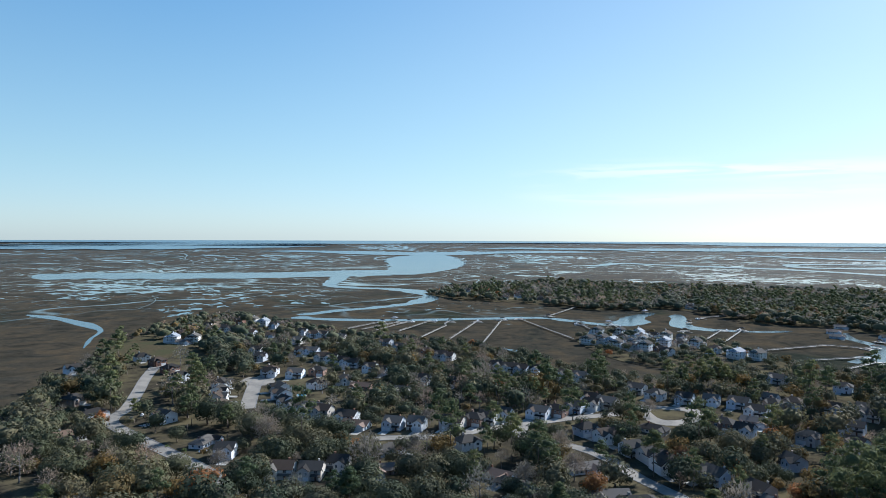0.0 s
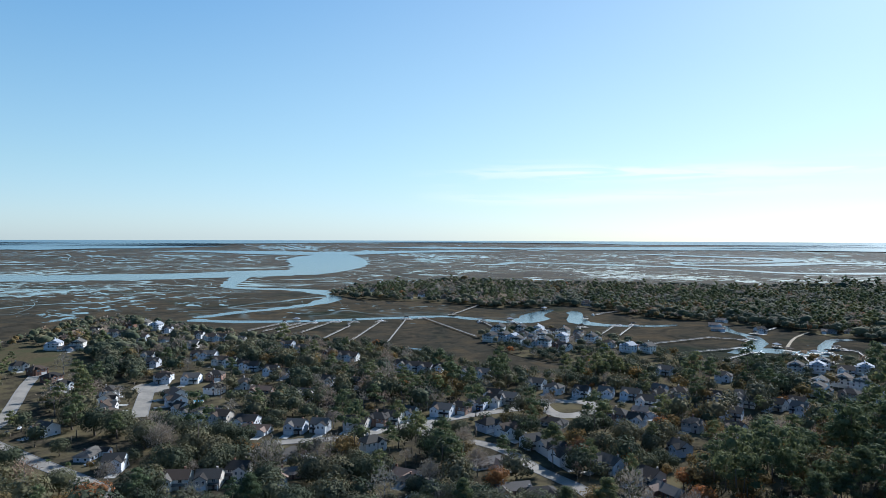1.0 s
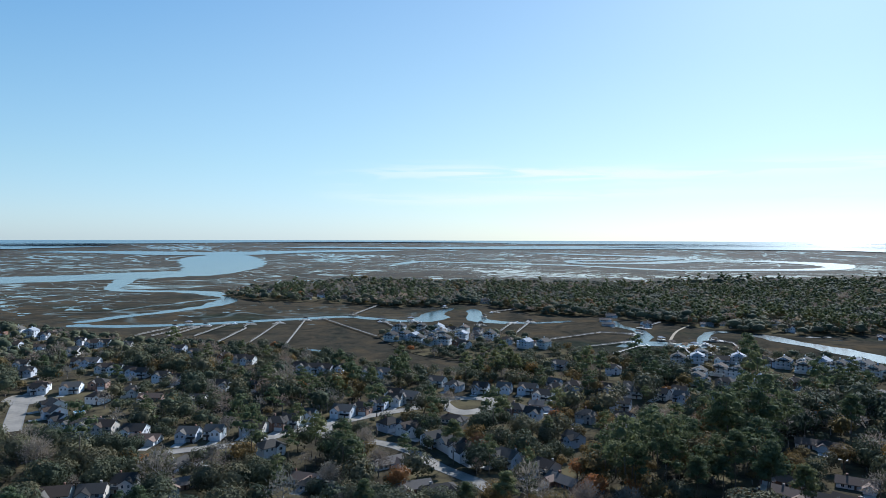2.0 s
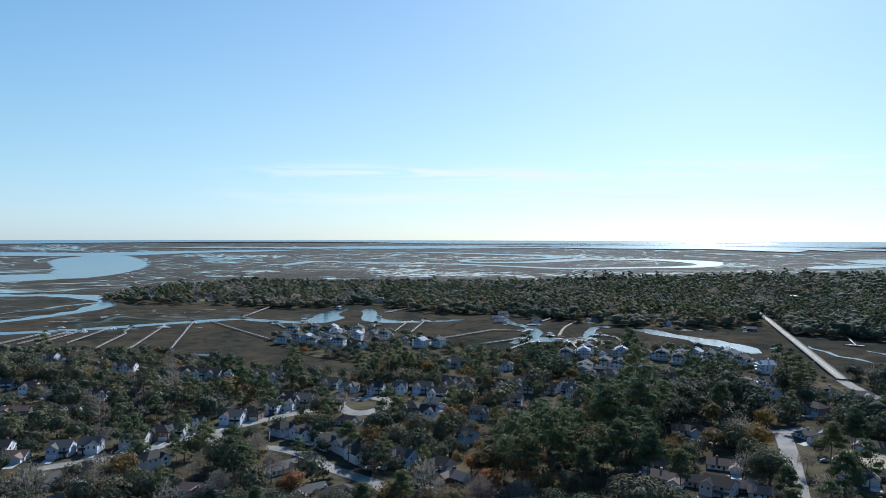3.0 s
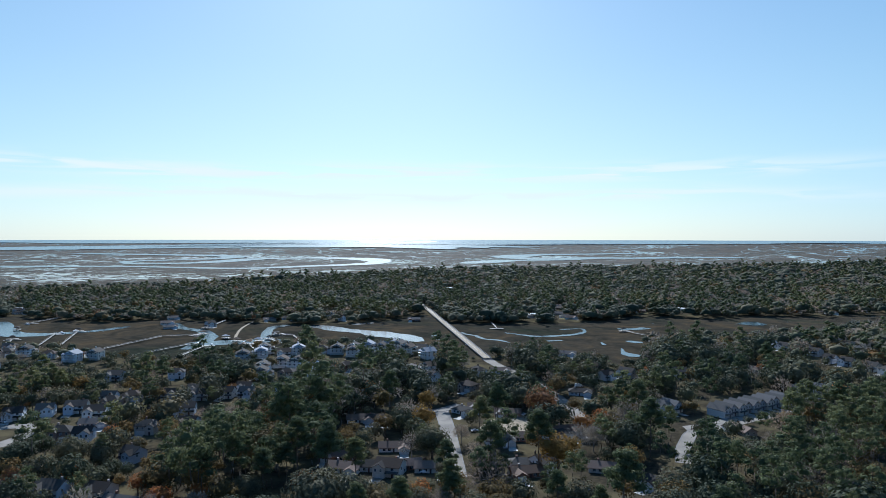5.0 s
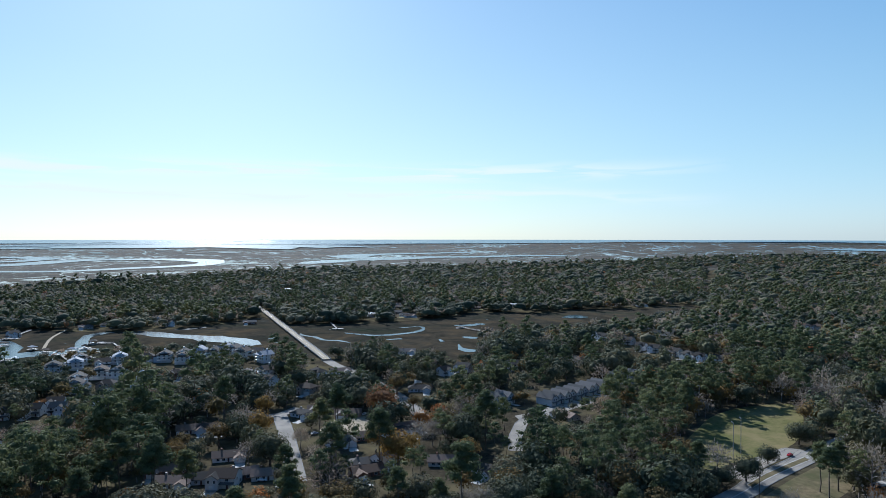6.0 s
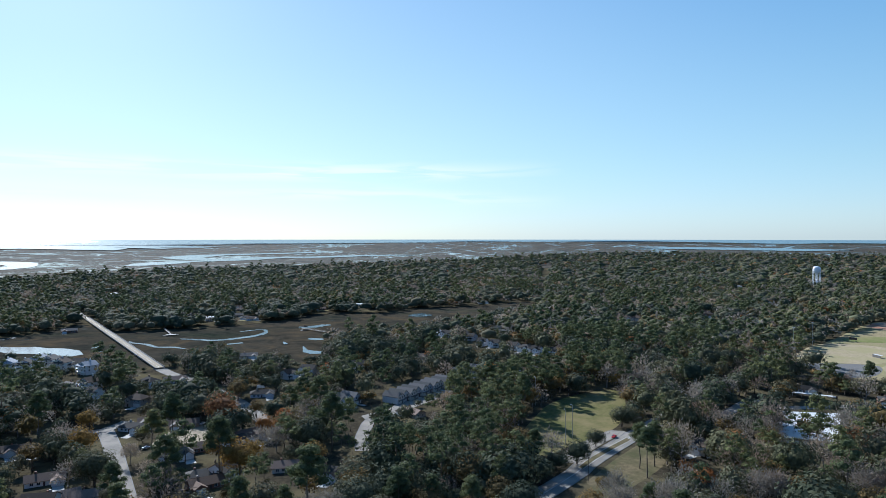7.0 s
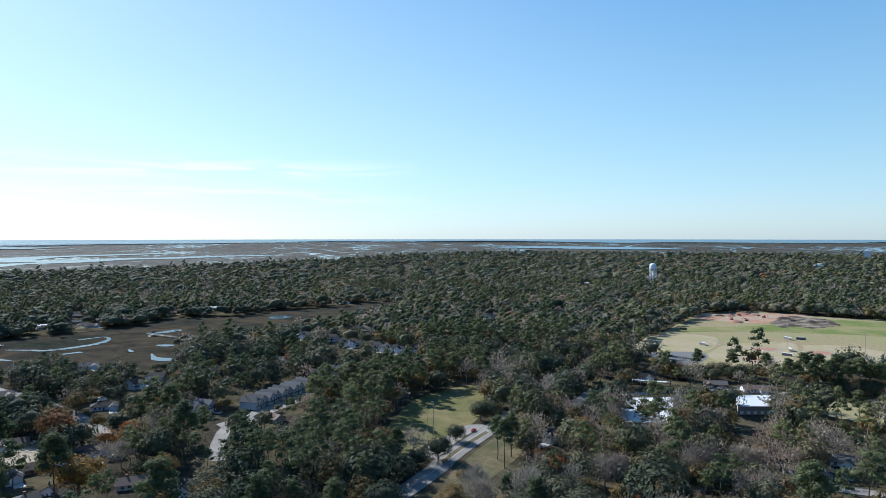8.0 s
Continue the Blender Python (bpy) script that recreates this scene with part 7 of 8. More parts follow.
        for k in range(n):
            a = k * 2.39996
            u = (k + 0.5) / n
            rr = 3.9 * math.sqrt(u)
            c = np.array([math.cos(a) * rr, math.sin(a) * rr, h * (1.0 - 0.45 * u) - rng.uniform(0.2, 2.0)])
            cnt = (72, 36 if close else 20, 8)[lod]
            p = c + rng.normal(size=(cnt, 3)) * np.array([1.15, 1.15, 0.8])
            out = p - np.array([0, 0, h * 0.45])
            out /= np.linalg.norm(out, axis=1)[:, None]
            out += rng.normal(size=(cnt, 3)) * 0.45
            ln = rng.uniform(0.4, 1.0, (cnt, 1)) * (0.8, 0.95, 2.0)[lod]
            w = (0.09, 0.12 if close else 0.21, 0.8)[lod]
            side = rng.normal(size=(cnt, 3)) * w
            hang = np.where(rng.uniform(size=(cnt, 1)) < 0.25, np.array([[0, 0, -0.9]]), out)
            t = np.stack([p + side, p - side, p + hang * ln], 1)
            s.add(t.reshape(-1, 3), np.arange(cnt * 3).reshape(-1, 3))
    elif kind == "palm":
        h = 8.0
        bars, ends = limb_tree(rng, h, 0.26, 0.3, 0, 0.9, 0.3)
        for k in range((26, 14, 8)[lod]):
            a = k * 2.39996
            el = 0.9 - 1.5 * (k / 26)
            pts = []
            for i, u in enumerate((0, 0.5, 1.0)):
                rr = 2.3 * u
                pts.append(np.array([math.cos(a) * rr * math.cos(el), math.sin(a) * rr * math.cos(el), h + rr * math.sin(el) - 0.9 * u * u]))
            side = np.array([-math.sin(a), math.cos(a), 0]) * 0.5
            v = np.array([pts[0], pts[1] + side, pts[1] - side, pts[2]])
            s.add(v, np.array([[0, 2, 1], [1, 2, 3]]))
    v, f = s.arrays()
    return v, f, bars


LEAF_OF = {"oak": OAK_LEAF, "pine": PINE_LEAF, "rust": RUST_LEAF, "gold": GOLD_LEAF, "amber": AMBER_LEAF, "bare": TWIG, "palm": PALM_LEAF}
BARK_OF = {"oak": BARK, "pine": BARK, "rust": BARK, "gold": BARK, "amber": BARK, "bare": GREY_BARK, "palm": GREY_BARK}
TREE_LABEL = {"oak": ("live_oak", "broad dark green live oak with a rounded crown"), "pine": ("pine_tree", "tall pine with tufted green crown and bare trunk"), "rust": ("maple_tree", "autumn tree with rust-red leaves"),
              "amber": ("amber_tree", "autumn tree with bright amber leaves"), "gold": ("autumn_tree", "autumn tree with golden brown leaves"), "bare": ("bare_tree", "leafless grey tree hung with moss"), "palm": ("palm_tree", "cabbage palm with a ball of green fronds")}


def near_tree(kind, seed):
    rng = np.random.default_rng(seed)
    v, f, bars = crown_soup(kind, rng, 0)
    name, label = TREE_LABEL[kind]
    root = tagged(new(name), label, "tree", "trees of the neighbourhood")
    part("trunk", bars_mesh(bars, 5 if kind != "bare" else 3), BARK_OF[kind], root)
    ob = new("crown", mesh_from("crown", v, f, [LEAF_OF[kind]], smooth=True))
    ob.parent = root
    return root


VARIANTS = {"oak": 6, "pine": 5, "rust": 2, "gold": 3, "amber": 2, "bare": 4, "palm": 2}
NEAR = {k: [near_tree(k, 100 * i + len(k)) for i in range(n)] for k, n in VARIANTS.items()}
placed = {k: 0 for k in NEAR}


def plant(kind, x, y, size, turn):
    i = placed[kind]
    placed[kind] += 1
    proto = NEAR[kind][i % len(NEAR[kind])]
    if i < len(NEAR[kind]):
        proto.matrix_basis = pose(x, y, 0.4, 0, 0, turn) @ Matrix.Diagonal((size, size, size, 1))
    else:
        copy_thing(proto, pose(x, y, 0.4, 0, 0, turn)).scale = (size, size, size)


TREES_WEST_1 = [
    (-167.3, 444.4, 1.7, 'oak'), (-149.2, 430, 1.7, 'oak'), (-133.6, 421.1, 1.8, 'oak'), (-102.7, 414.8, 1.7, 'oak'), (-85.1, 399.6, 1.6, 'oak'),
    (-189, 606.8, 1.3, 'oak'), (45.8, 359.6, 1.7, 'oak'), (7.4, 327.1, 1.6, 'oak'), (-14.2, 328.6, 1.6, 'oak'), (-111.8, 396.8, 1.7, 'oak'),
    (-99.8, 385.4, 1.6, 'bare'), (-68, 399.4, 1.4, 'oak'), (-37.6, 325.8, 1.4, 'oak'), (-7.9, 426.1, 1.1, 'bare'), (64.8, 371.6, 1.2, 'bare'),
    (69.8, 307.9, 1.3, 'rust'), (64.9, 331.2, 1.3, 'bare'),
]
TREES_WEST_2 = [
    (124.3, 349.3, 1.2, 'rust'), (106.1, 338.3, 1.3, 'pine'), (118, 443.6, 1.4, 'oak'), (156.4, 364.7, 1.6, 'oak'), (136.1, 378, 1.6, 'oak'),
    (241.4, 420.5, 1.1, 'gold'), (-12.2, 658.9, 1.1, 'gold'), (-49.9, 663.5, 1.1, 'gold'), (-136.9, 358, 0.8, 'palm'), (-130.4, 331.2, 1.3, 'oak'),
    (-113.5, 343.2, 1, 'bare'), (88.4, 349.4, 0.8, 'palm'), (-166.7, 528.6, 0.8, 'bare'), (39.4, 319.2, 1.2, 'bare'), (158.2, 299.8, 1.1, 'rust'),
    (-169.3, 366.2, 1.4, 'oak'), (139.4, 456, 1, 'bare'),
]
TREES_WEST = TREES_WEST_1 + TREES_WEST_2
TREES_MID = [
    (213.8, 234.4, 1.7, 'pine'), (272, 282.2, 1.1, 'gold'), (283.7, 193.4, 1.3, 'oak'), (182.3, 252.8, 1.4, 'oak'), (204.8, 239.6, 1.2, 'rust'),
    (191.2, 251.6, 1.3, 'pine'), (207.1, 254.8, 1.2, 'pine'), (264.5, 204.7, 0.8, 'oak'), (410.6, 207.4, 1.2, 'gold'),
]
TREES_EAST = [
    (377.4, 213.4, 2.5, 'rust'), (298, 158.6, 2.3, 'amber'), (297.5, 169.8, 1.8, 'pine'), (271.1, 181.3, 1.7, 'pine'), (343.2, 224.2, 1.7, 'pine'),
    (345.8, 227.9, 1.4, 'pine'), (314.2, 217.2, 1.6, 'pine'), (371.8, 181.7, 1.3, 'rust'), (386.9, 177.5, 1.4, 'rust'), (350.9, 146.5, 2, 'oak'),
    (355.7, 134.5, 1.8, 'pine'), (403.8, 160.7, 1.7, 'pine'), (347.5, 163.8, 1.3, 'bare'), (313.1, 229.7, 1, 'bare'), (283.4, 227.5, 1.8, 'oak'),
    (296.3, 274.1, 1.4, 'gold'), (317.9, 262.3, 1.7, 'amber'), (259.2, 269.2, 1.4, 'gold'), (358.8, 292.6, 1.4, 'amber'), (216.4, 235.9, 1.8, 'pine'),
    (223.4, 224.8, 1.4, 'pine'), (252.5, 193.8, 1.3, 'pine'), (332.4, 302.5, 1.7, 'pine'), (218, 259.9, 1.7, 'pine'), (208.1, 242.2, 1.1, 'rust'),
    (450.2, 241.9, 1.6, 'gold'),
]
TREES_PARK = [
    (360, 0.6, 1.3, 'oak'), (392.6, -9.6, 1, 'oak'), (351.2, 22.3, 1.1, 'pine'), (346.8, 10.4, 1.1, 'oak'), (359.8, -30.8, 1.3, 'pine'),
    (346.6, -33.5, 1.4, 'pine'), (364.3, -38.8, 1.3, 'pine'), (437.2, -26.4, 1.3, 'oak'), (437.2, -33.7, 1.3, 'oak'), (309, -16.1, 1.3, 'bare'),
    (315.5, -77.4, 1.6, 'bare'), (322.6, -85.9, 1.4, 'bare'), (329.9, -125.3, 1.4, 'bare'), (329.9, -133.7, 1.4, 'bare'), (329.8, -147.5, 1.6, 'bare'),
    (329.6, -155.8, 1.4, 'bare'), (363.6, -156.5, 1.3, 'gold'), (373.3, -138.6, 1.3, 'gold'), (334.2, -58.1, 1.2, 'rust'), (346.4, -52.9, 1.1, 'rust'),
    (437.2, -33.7, 1.2, 'gold'), (393.5, -235.4, 1.2, 'gold'), (416.4, -259.7, 1.3, 'pine'), (308.5, -91.3, 1.2, 'oak'), (373, -201.2, 1.3, 'gold'),
]
TREES_FIELD_1 = [
    (571.1, -197.2, 1, 'oak'), (562, -201.1, 1.1, 'oak'), (553.2, -205, 1.3, 'oak'), (571, -218.6, 1.3, 'pine'), (561.8, -222.4, 1, 'oak'),
    (553.1, -225.8, 1.1, 'oak'), (570.7, -240.2, 1.3, 'oak'), (561.7, -243.5, 1.3, 'pine'), (553, -246.7, 1, 'oak'), (570.6, -261.7, 1.1, 'oak'),
    (561.6, -264.7, 1.3, 'oak'), (552.8, -267.5, 1.3, 'pine'), (570.5, -283.2, 1, 'oak'), (516.6, -267.5, 1.4, 'pine'), (511, -271, 1.3, 'pine'),
    (520.3, -281.2, 1.6, 'pine'), (509.2, -282, 1.3, 'pine'), (514.6, -290.3, 1.6, 'pine'), (505.4, -291.8, 1.4, 'pine'), (512.6, -302, 1.6, 'pine'),
    (501.7, -302, 1.3, 'pine'), (508.9, -311.9, 1.4, 'pine'), (498.2, -311.2, 1.6, 'pine'),
]
TREES_FIELD_2 = [
    (505.2, -322.4, 1.3, 'pine'), (494.6, -321.5, 1.4, 'pine'), (499.8, -330.7, 1.4, 'pine'), (571, -221, 1.1, 'oak'), (524.3, -269.2, 1, 'gold'),
    (514.7, -270.4, 1.1, 'oak'), (503.8, -270.6, 1.2, 'oak'), (522.2, -286.6, 1.4, 'gold'), (511, -286.4, 1, 'oak'), (501.8, -287.3, 1.1, 'oak'),
    (518.3, -302.8, 1.2, 'gold'), (508.9, -303.4, 1.4, 'oak'), (498.2, -302.9, 1, 'oak'), (516.2, -319.8, 1.1, 'gold'), (505.2, -319, 1.2, 'oak'),
    (496.4, -319.3, 1.4, 'oak'), (512.4, -335.6, 1, 'gold'), (584.9, -237.2, 1, 'oak'), (561.7, -243.5, 1.1, 'oak'), (570.7, -254.5, 1.1, 'oak'),
    (552.8, -265.2, 1.1, 'gold'), (580.3, -205.2, 1, 'bare'), (571.2, -182.9, 1.1, 'bare'),
]
TREES_FIELD = TREES_FIELD_1 + TREES_FIELD_2
PINEWOOD = [
    (147.6, 265.2), (166.8, 291.6), (195.6, 307.2), (226.8, 314.4), (261.6, 333.6), (296.4, 336), (298.8, 312), (267.6, 279.6),
    (214.8, 225.6),
]
SCHOOL_GROUNDS = [
    (306, -44.4), (374.4, -48), (444, -67.2), (525.6, -115.2), (602.4, -162), (615.6, -243.6), (601.2, -314.4), (543.6, -393.6),
    (304.8, -222),
]
PARK_WOODS = [
    (474, 86.4), (564, 64.8), (603.6, 28.8), (616.8, -32.4), (525.6, -44.4), (525.6, -31.2), (537.6, -27.6), (546, 1.2),
    (522, 36), (466.8, 54), (394.8, 49.2), (374.4, 37.2), (362.4, 26.4), (338.4, 21.6), (315.6, 36), (309.6, 56.4),
]
LAWN_BELT = [
    (429.6, 89.8), (398.9, 64.6), (364.9, 38), (385.9, 35.2), (416.9, 34.7), (456.1, 29.3), (492.8, 21.6), (530.1, -0.8),
    (548.2, -33.5), (612.8, -39.6), (561, 36.2), (508.8, 71.9),
]
HAMMOCK = [
    (219.6, 613.2), (188.4, 633.6), (165.6, 681.6), (156, 758.4), (162, 812.4), (201.6, 858), (246, 831.6), (277.2, 812.4),
    (309.6, 766.8), (328.8, 702), (328.8, 662.4), (338.4, 609.6), (282, 567.6), (214.8, 555.6),
]
OPEN_COURT = [
    (-152.4, 447.6), (-189.6, 559.2), (-176.4, 586.8), (-152.4, 616.8), (-106.8, 628.8), (-73.2, 447.6), (-97.2, 432), (-123.6, 430.8),
]
OPEN_OAK = [
    (-42, 396), (-42, 457.2), (33.6, 465.6), (55.2, 451.2), (104.4, 460.8), (121.2, 451.2), (111.6, 426), (57.6, 411.6),
    (8.4, 379.2),
]
OPEN_PINE = [
    (368.4, 294), (394.8, 286.8), (369.6, 250.8), (405.6, 236.4), (362.4, 207.6), (328.8, 220.8), (310.8, 222), (272.4, 196.8),
    (261.6, 204),
]
OPEN_ROWS = [
    (457.2, 171.6), (516, 156), (582, 109.2), (500.4, 88.8), (423.6, 116.4), (435.6, 159.6),
]
OPEN_WEST = [
    (-265.2, 550.8), (-286.8, 651.6), (-261.6, 648), (-225.6, 544.8), (-210, 493.2), (-172.8, 447.6), (-174, 424.8), (-180, 409.2),
    (-207.6, 428.4),
]
OPEN_CORNER = [
    (-183.6, 404.4), (-168, 406.8), (-154.8, 412.8), (-118.8, 396), (-100.8, 366), (-108, 333.6), (-140.4, 354), (-164.4, 374.4),
]

SPECIAL = TREES_WEST + TREES_MID + TREES_EAST + TREES_PARK + TREES_FIELD
rng = np.random.default_rng(5)
for x, y, size, kind in SPECIAL:
    plant(kind, x, y, size, rng.uniform(0, 360))

# candidate places: even spacing near by, wider with distance
cand = []
d = 273.0
while d < 10800:
    gap = max(9.6, 0.0082 * d)
    n = int(2.95 * d / gap)
    a = np.radians(-38) + (np.arange(n) + rng.uniform(-0.62, 0.62, n)) / n * 2.95
    dd = d + rng.uniform(-0.6, 0.6, n) * gap
    cand.append(np.stack([np.sin(a) * dd, np.cos(a) * dd], 1))
    d += gap * (0.9 if d < 1900 else 1.15)
cand = np.vstack(cand)
cx, cy = cand.T
cd = np.hypot(cx, cy)
caz = np.degrees(np.arctan2(cx, cy))

land = inside(UPLAND, cx, cy) | inside(ISLAND, cx, cy)
# beyond the outlines the woods go on to the south-west
BACK = [(78, 2820), (84, 3480), (90, 4200), (96, 4680), (104, 4680), (112, 4560), (120, 4560), (130, 4560)]
back_limit = np.interp(caz, [b[0] for b in BACK], [b[1] for b in BACK], left=0)
land |= (cd > 2760) & (cd < back_limit)
thin = np.zeros(len(cx), bool)
hides_street = np.zeros(len(cx), bool)
keep_road = np.zeros(len(cx), bool)
low = np.zeros(len(cx), bool)
for line, wide in list(zip(STREETS, STREET_WIDTH)) + [([BRIDGE_ENDS[1], BRIDGE_ENDS[0], (978, 828)], 12)]:
    p = smooth_line(line, 6.0)
    for q in p:
        land &= np.hypot(cx - q[0], cy - q[1]) > wide / 2 + 2.6
        # trees between the camera and a street are thinned so the street shows
        hd = math.hypot(*q)
        ux, uy = q[0] / hd, q[1] / hd
        along, across = (q[0] - cx) * ux + (q[1] - cy) * uy, np.abs((q[0] - cx) * uy - (q[1] - cy) * ux)
        if (line is ROAD_PARK and hd < 430) or (line is ROAD_BRIDGE and hd > 610) or (wide == 12 and hd < 1050):
            keep_road |= (along > 0) & (along < 0.15 * hd) & (across < 6.5)
        hides_street |= (along > 0) & (along < 0.075 * hd) & (across < 4.2) & ((line is not ROAD_PARK) | (hd < 440))
for outline in (LAWN_PARK, LOT_PARK, VERGE_PARK, BALLFIELD, LAWN_SOUTH, YARD_TAN, CULDESAC_OAK, CULDESAC_PINE, CULDESAC_COURT, LOT_ROWS, ROOF_SCHOOL, ROOF_HALL):
    land &= ~inside(outline, cx, cy)
keep = np.full(len(cx), 0.9)
homely = np.full(len(cx), 1e9)
screen = np.zeros(len(cx), bool)
row_view = np.zeros(len(cx), bool)
for x, y, turn, kind in HOUSES:
    r = {"row": 7.2, "flat": 16.8}.get(kind, 9.1)
    e = np.hypot(cx - x, cy - y)
    homely = np.minimum(homely, e)
    hd = math.hypot(x, y)
    ux, uy = x / hd, y / hd
    along, across = (x - cx) * ux + (y - cy) * uy, np.abs((x - cx) * uy - (y - cy) * ux)
    land &= e > r
    thin |= (along > 0) & (along < 0.066 * hd) & (across < 7.2) & (hd < 2900)
    if kind == "row":
        row_view |= (along > 0) & (along < 0.13 * hd) & (across < 6.0)
    if hd < 960 and x > 0 and math.degrees(math.atan2(x, y)) > 62 and kind != "row":
        keep = np.where((along > 0) & (along < 0.17 * hd) & (across < 7.2), 0.3, keep)
        screen |= (along > 0) & (along < 0.17 * hd) & (across < 7.8)
    low |= (along > 0) & (along < 0.125 * hd) & (across < 7.8) & (hd < 1080)
keep = np.where((homely < 36) & (cd < 1080) & (keep > 0.35), np.where(caz < 40, np.where(cd > 576, 0.68, np.where(caz < 12, 0.95, 0.9)), np.where(caz > 62, 0.74, 0.86)), keep)
keep = np.where(thin & ~inside(PINEWOOD, cx, cy), keep * np.where(caz > 47, 0.26, np.where(cd > 414, 0.25, 0.45)), keep)
keep = np.where(inside(PINEWOOD, cx, cy), np.where(thin, 0.5, 1.0), keep)
keep = np.where(hides_street, keep * 0.16, keep)
keep = np.where(keep_road, keep * 0.12, keep)
for x, y, r, kind in BANK_YARDS:
    hd = math.hypot(x, y)
    along, across = ((x - cx) * x + (y - cy) * y) / hd, np.abs((x - cx) * y - (y - cy) * x) / hd
    land &= np.hypot(cx - x, cy - y) > r
    keep = np.where((along > 0) & (along < 0.14 * hd) & (across < r * 0.8), keep * 0.12, keep)
for outline in (MEADOW_POINT, OPEN_COURT, OPEN_WEST, OPEN_CORNER):
    keep = np.where(inside(outline, cx * 1.08, cy * 1.08), np.minimum(keep, 0.5), keep)
for outline in (MEADOW_POINT, OPEN_COURT, OPEN_OAK, OPEN_PINE, OPEN_ROWS, OPEN_WEST, OPEN_CORNER):
    keep = np.where(inside(outline, cx, cy), np.minimum(keep, 0.13), keep)
hammock = inside(HAMMOCK, cx, cy)
keep = np.where(hammock & (homely > 10), np.where(thin, 0.2, 0.6), keep)
keep = np.where(low & (caz > 22) & (caz < 54), keep * 0.34, keep)
# trees in the camera's line to the school and hall roofs are thinned
keep = np.where(inside(ROOF_SCHOOL, cx * 1.06, cy * 1.06) | inside(ROOF_SCHOOL, cx * 1.12, cy * 1.12), np.minimum(keep, 0.4), keep)
for tall in (6.0, 10.0, 14.0, 18.0):
    k = 100.0 / (100.0 - tall)
    keep = np.where(inside(ROOF_HALL, cx * k, cy * k), 0.05, keep)
# few trees stay where they would hide fields or lots from the camera
for outline in (LAWN_PARK, LOT_PARK, VERGE_PARK, BALLFIELD, LAWN_SOUTH, YARD_TAN, CULDESAC_OAK, CULDESAC_PINE, CULDESAC_COURT, LOT_ROWS):
    for tall in (5.0, 9.0, 13.0):
        k = 100.0 / (100.0 - tall)
        keep = np.where(inside(outline, cx * k, cy * k), np.minimum(keep, 0.22), keep)
keep = np.where(inside(SCHOOL_GROUNDS, cx, cy), np.minimum(keep, 0.8), keep)
tall_wood = (inside(PARK_WOODS, cx, cy) | inside(LAWN_BELT, cx, cy)) & (~screen | inside(LAWN_BELT, cx, cy)) & ~row_view
low |= screen
keep = np.where(tall_wood, 0.97, np.where(row_view, 0.12, keep))
low |= row_view
for x, y, size, kind in SPECIAL:
    land &= np.hypot(cx - x, cy - y) > 4.6 * size
    hd = math.hypot(x, y)
    along, across = ((x - cx) * x + (y - cy) * y) / hd, np.abs((x - cx) * y - (y - cy) * x) / hd
    land &= ~((along > 0) & (along < 19) & (across < 3.8 * size))
# trees that would hide marsh, houses or streets from the camera are shrunk
shore = ~(inside(UPLAND, cx * 1.1, cy * 1.1) | inside(ISLAND, cx * 1.1, cy * 1.1)) & (cd < 1800)
land &= rng.uniform(size=len(cx)) < keep
yard = shore | (thin | hides_street) & ~inside(PINEWOOD, cx, cy) & ~tall_wood
low &= ~tall_wood
cx, cy, cd, caz, homely, yard, tall_wood, low, hammock = (q[land] for q in (cx, cy, cd, caz, homely, yard, tall_wood, low, hammock))

# which kind grows where
n = len(cx)
pick = rng.uniform(size=n)
patchy = np.array([noise.noise((x * 0.0029, y * 0.0029, 9.0)) for x, y in zip(cx, cy)])
drift = np.array([noise.noise((x * 0.005, y * 0.005, 3.0)) for x, y in zip(cx, cy)])
woods = inside(PINEWOOD, cx, cy) | (drift > 0.12) & ((caz < 22) | (caz > 46) | (cd > 744))
west = caz < 20
share = {"pine": np.where(inside(SCHOOL_GROUNDS, cx, cy), 0.28, np.where(woods, np.where(cd > 744, 0.3, 0.5), np.where(west, 0.05, 0.16))), "bare": np.where(cd > 1020, np.where(caz > 72, 0.03, 0.0) + 0.18 * np.clip(patchy, 0.0, 0.5), 0.0) + np.where(west, 0.11, np.where(inside(SCHOOL_GROUNDS, cx, cy), 0.32, np.where(caz > 68, np.where((caz > 88) & (cd < 800), 0.2, 0.13), np.where((caz > 46) & (cd < 480), 0.19, 0.07)))), "gold": np.where(west, 0.06, np.where(caz > 68, 0.14, np.where((caz > 46) & (cd < 480), 0.2, 0.10)) + 0.25 * np.clip(-patchy, 0, 0.4)), "rust": np.where(west, 0.005, 0.012), "palm": np.where(cd < 700, 0.025, 0.0)}
kinds = np.full(n, "oak", dtype=object)
acc = np.zeros(n)
piney = inside(PINEWOOD, cx, cy)
piney &= ~low
share["pine"] = np.where(piney, 0.72, np.where(tall_wood, 0.55, np.where(yard | low | hammock, 0.0, share["pine"])))
for k in ("bare", "rust"):
    share[k] = np.where(piney, 0.02, share[k])
for k, v in share.items():
    kinds[(pick >= acc) & (pick < acc + v)] = k
    acc = acc + v
size = 1.2 * np.clip(np.exp(rng.normal(-0.03, 0.27, n)), 0.5, 1.65) * np.where(cd > 1356, np.clip(cd / 1356, 1, 1.9) ** 0.45, 1.0) * np.where(hammock, 0.64, np.where(yard, 0.68, np.where(low, 0.70, np.where((kinds == "oak") & (caz > 30), np.where(caz > 55, 1.25, 1.12), 1.0) * np.where((kinds == "pine") & (cd > 744), 0.95, 1.0))) * np.where((homely < 30) & (kinds != "pine"), 0.95, 1.0)) * np.where(tall_wood, 1.3, np.where(piney, 1.25, np.where((caz > 40) & (caz < 62) & (cd < 620) & ~yard & ~low, 1.08, 1.0)))

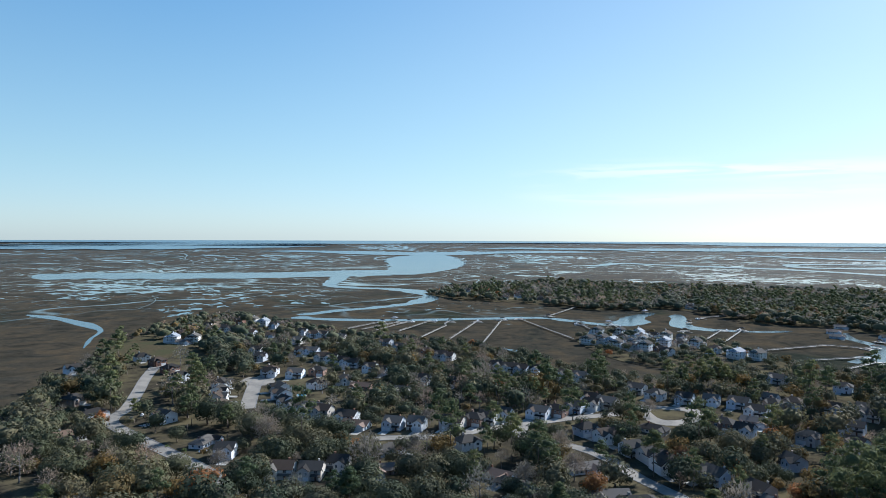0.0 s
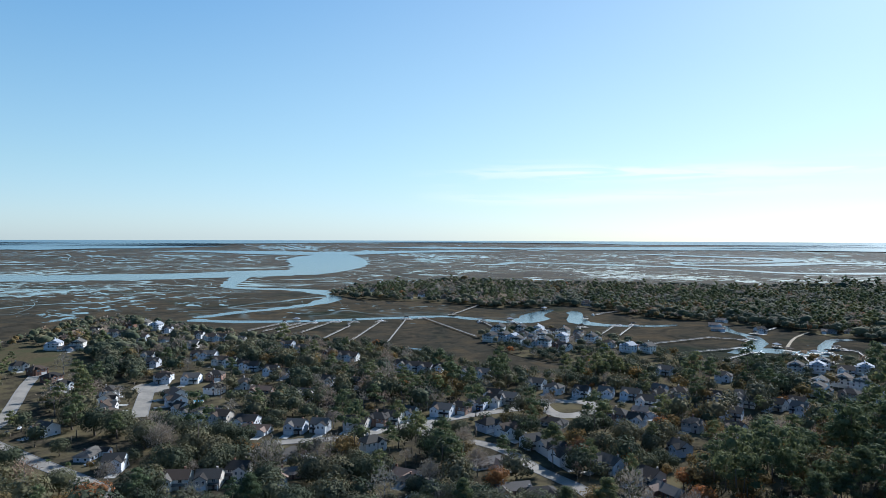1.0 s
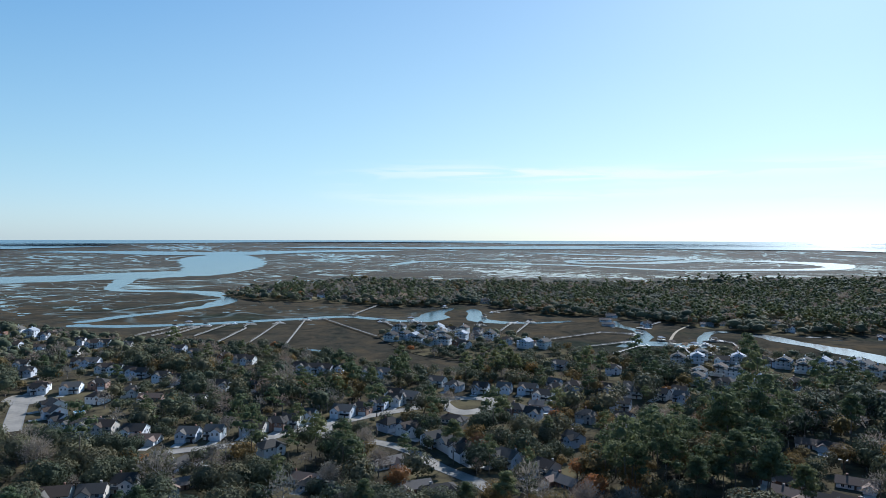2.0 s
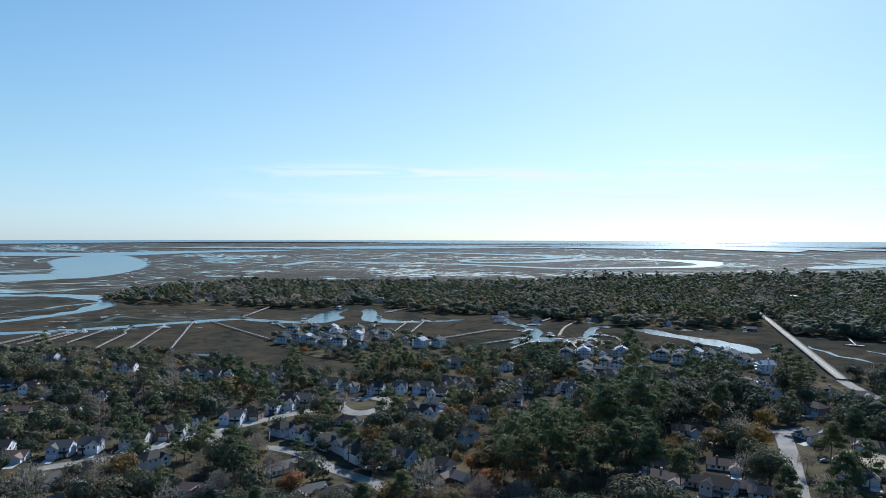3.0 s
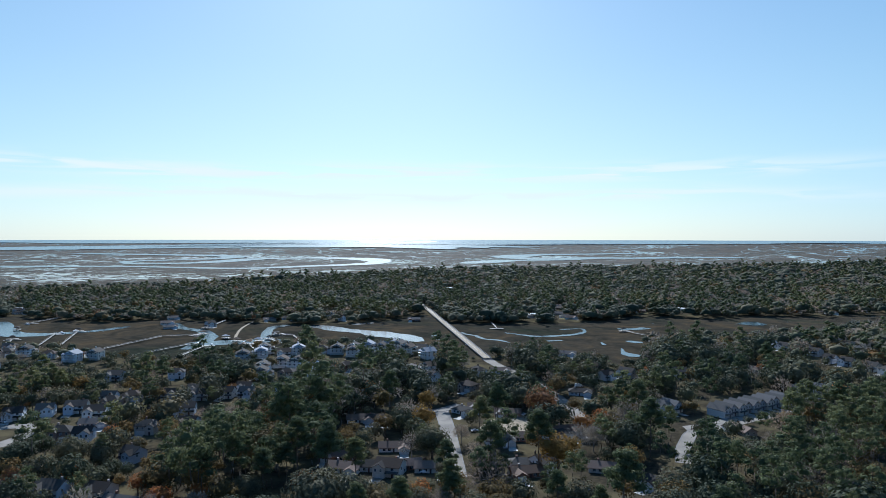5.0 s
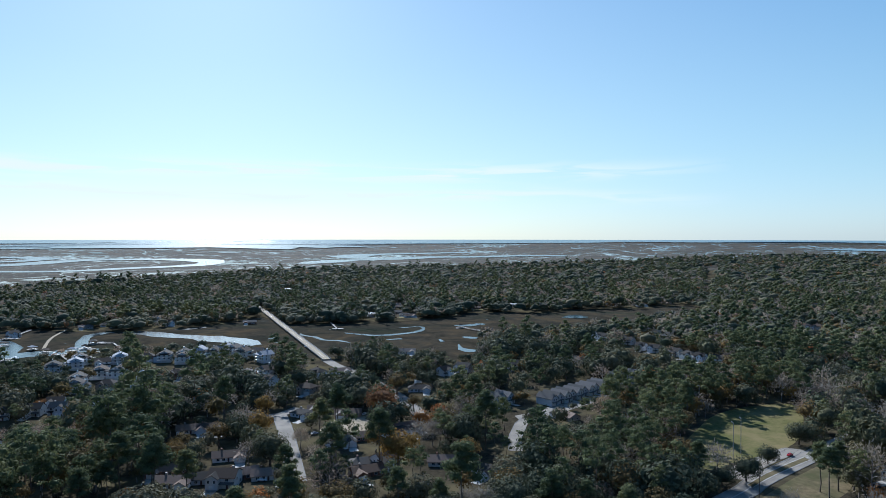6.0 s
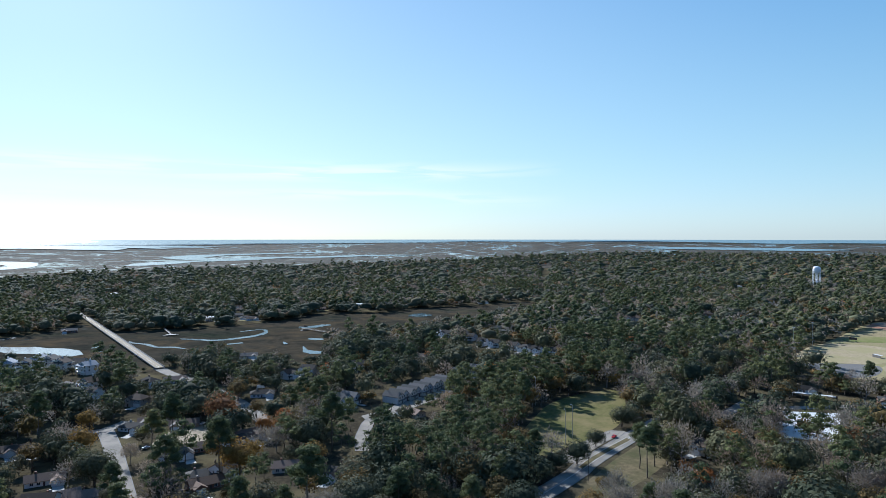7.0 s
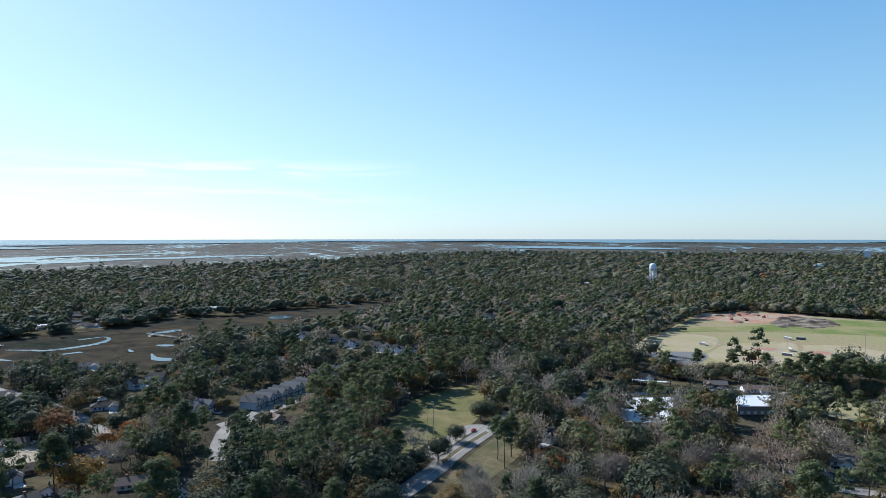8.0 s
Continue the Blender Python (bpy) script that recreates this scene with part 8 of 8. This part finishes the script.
size = np.where(tall_wood, np.clip(size, 1.15, 1.5) * np.where(kinds == "pine", 1.0, 1.12), size)
size = np.where(inside(SCHOOL_GROUNDS, cx, cy) & (kinds != "pine") & (kinds != "oak") & (cd < 504), size * 1.25, size)

# the nearest stretch stands as single trees
order = np.argsort(cd)
single = order[:195]
for i in single:
    plant(kinds[i], cx[i], cy[i], size[i], rng.uniform(0, 360))
rest = np.ones(n, bool)
rest[single] = False


def woodland(name, kind, lod, sel, label, far=False, close=False):
    """Many trees of one kind as one mass."""
    if not len(sel):
        return
    rg = np.random.default_rng(lod * 10 + len(kind))
    protos = []
    for i in range(6):
        v, f, bars = crown_soup(kind, np.random.default_rng(1000 + 50 * lod + i + len(kind)), lod, far, close)
        nv = len(v)
        mi = np.zeros(len(f), int)
        if lod < 2 and bars:
            bm = bmesh.new()
            for a, b, r0, r1 in (bars[:5:2] if kind != "bare" else bars[:17]):
                beam(bm, a, b, r0, r1, 3)
            bmesh.ops.triangulate(bm, faces=bm.faces)
            bm.verts.ensure_lookup_table()
            bm.verts.index_update()
            bv = np.array([q.co[:] for q in bm.verts])
            bf = np.array([[q.index for q in g.verts] for g in bm.faces])
            bm.free()
            v, f, mi = np.vstack([v, bv]), np.vstack([f, bf + nv]), np.concatenate([mi, np.ones(len(bf), int)])
        protos.append((v, f, mi))
    V, F, M, T, off = [], [], [], [], 0
    which = rg.integers(0, 6, len(sel))
    for p in range(6):
        ids = sel[which == p]
        if not len(ids):
            continue
        v, f, mi = protos[p]
        ang = rg.uniform(0, 6.2832, len(ids))
        s = size[ids]
        co, si = np.cos(ang) * s, np.sin(ang) * s
        X = v[None, :, 0] * co[:, None] - v[None, :, 1] * si[:, None] + cx[ids][:, None]
        Y = v[None, :, 0] * si[:, None] + v[None, :, 1] * co[:, None] + cy[ids][:, None]
        wider = 1.5 if far else 1.3
        if lod == 2:
            X = (X - cx[ids][:, None]) * wider + cx[ids][:, None]
            Y = (Y - cy[ids][:, None]) * wider + cy[ids][:, None]
        Z = v[None, :, 2] * s[:, None] * (rg.uniform(0.88, 1.15, len(ids)) if lod < 2 else (s / 1.2) ** -0.3 * rg.uniform(0.84, 1.14, len(ids)))[:, None] + 0.4
        V.append(np.stack([X, Y, Z], -1).reshape(-1, 3))
        F.append((f[None] + (np.arange(len(ids)) * len(v))[:, None, None]).reshape(-1, 3) + off)
        M.append(np.tile(mi, len(ids)))
        T.append(np.repeat(rg.uniform(0, 1, len(ids)), len(v)))
        off += len(ids) * len(v)
    ob = new(name, mesh_from(name, bend(np.vstack(V)), np.vstack(F), [LEAF_OF[kind], BARK_OF[kind]], smooth=True, mat_index=np.concatenate(M), tint=np.concatenate(T)))
    tagged(ob, label, "trees", kind="stuff")


for kind in ("oak", "pine", "rust", "gold", "bare", "palm"):
    word = TREE_LABEL[kind][1]
    for lod, lo, hi, zone in ((1, 0, 440, "close by among the houses"), (1, 440, 744, "among the houses"), (2, 744, 1750, "in the woods across the creek"), (2, 1750, 1e9, "in the woods towards the horizon")):
        sel = np.where(rest & (kinds == kind) & (cd >= lo) & (cd < hi))[0]
        woodland(TREE_LABEL[kind][0] + ("_grove" if lod == 1 else "_woods"), kind, lod, sel, f"many trees {zone}: {word}", lo > 1000, lo == 0)

# far wooded islands: low uneven ridges of trees along the horizon
def far_woods(az0, az1, dist, deep, h, seed):
    rg = np.random.default_rng(seed)
    n = int((az1 - az0) * 14)
    s = Soup()
    for k in range(n):
        u = (k + 0.5) / n
        a = math.radians(az0 + (az1 - az0) * u)
        dd = dist + rg.uniform(-deep, deep) * math.sin(math.pi * u) ** 0.5
        r = dist * 0.0022 * rg.uniform(0.7, 1.5)
        v, f = ICO1
        vv = v * np.array([r, r, h * rg.uniform(0.5, 1.1) * math.sin(math.pi * min(max(u, 0.04), 0.96)) ** 0.3])
        s.add(vv + np.array([dd * math.sin(a), dd * math.cos(a), 0]), f)
    v, f = s.arrays()
    ob = new("far_woods", mesh_from("far_woods", bend(v), f, [OAK_LEAF]))
    tagged(ob, "distant dark line of wooded shore on the horizon", "woods", kind="stuff")


for k, row in enumerate([(-45, -16, 11400, 360, 2), (84, 130, 11400, 600, 4)]):
    far_woods(*row, k)
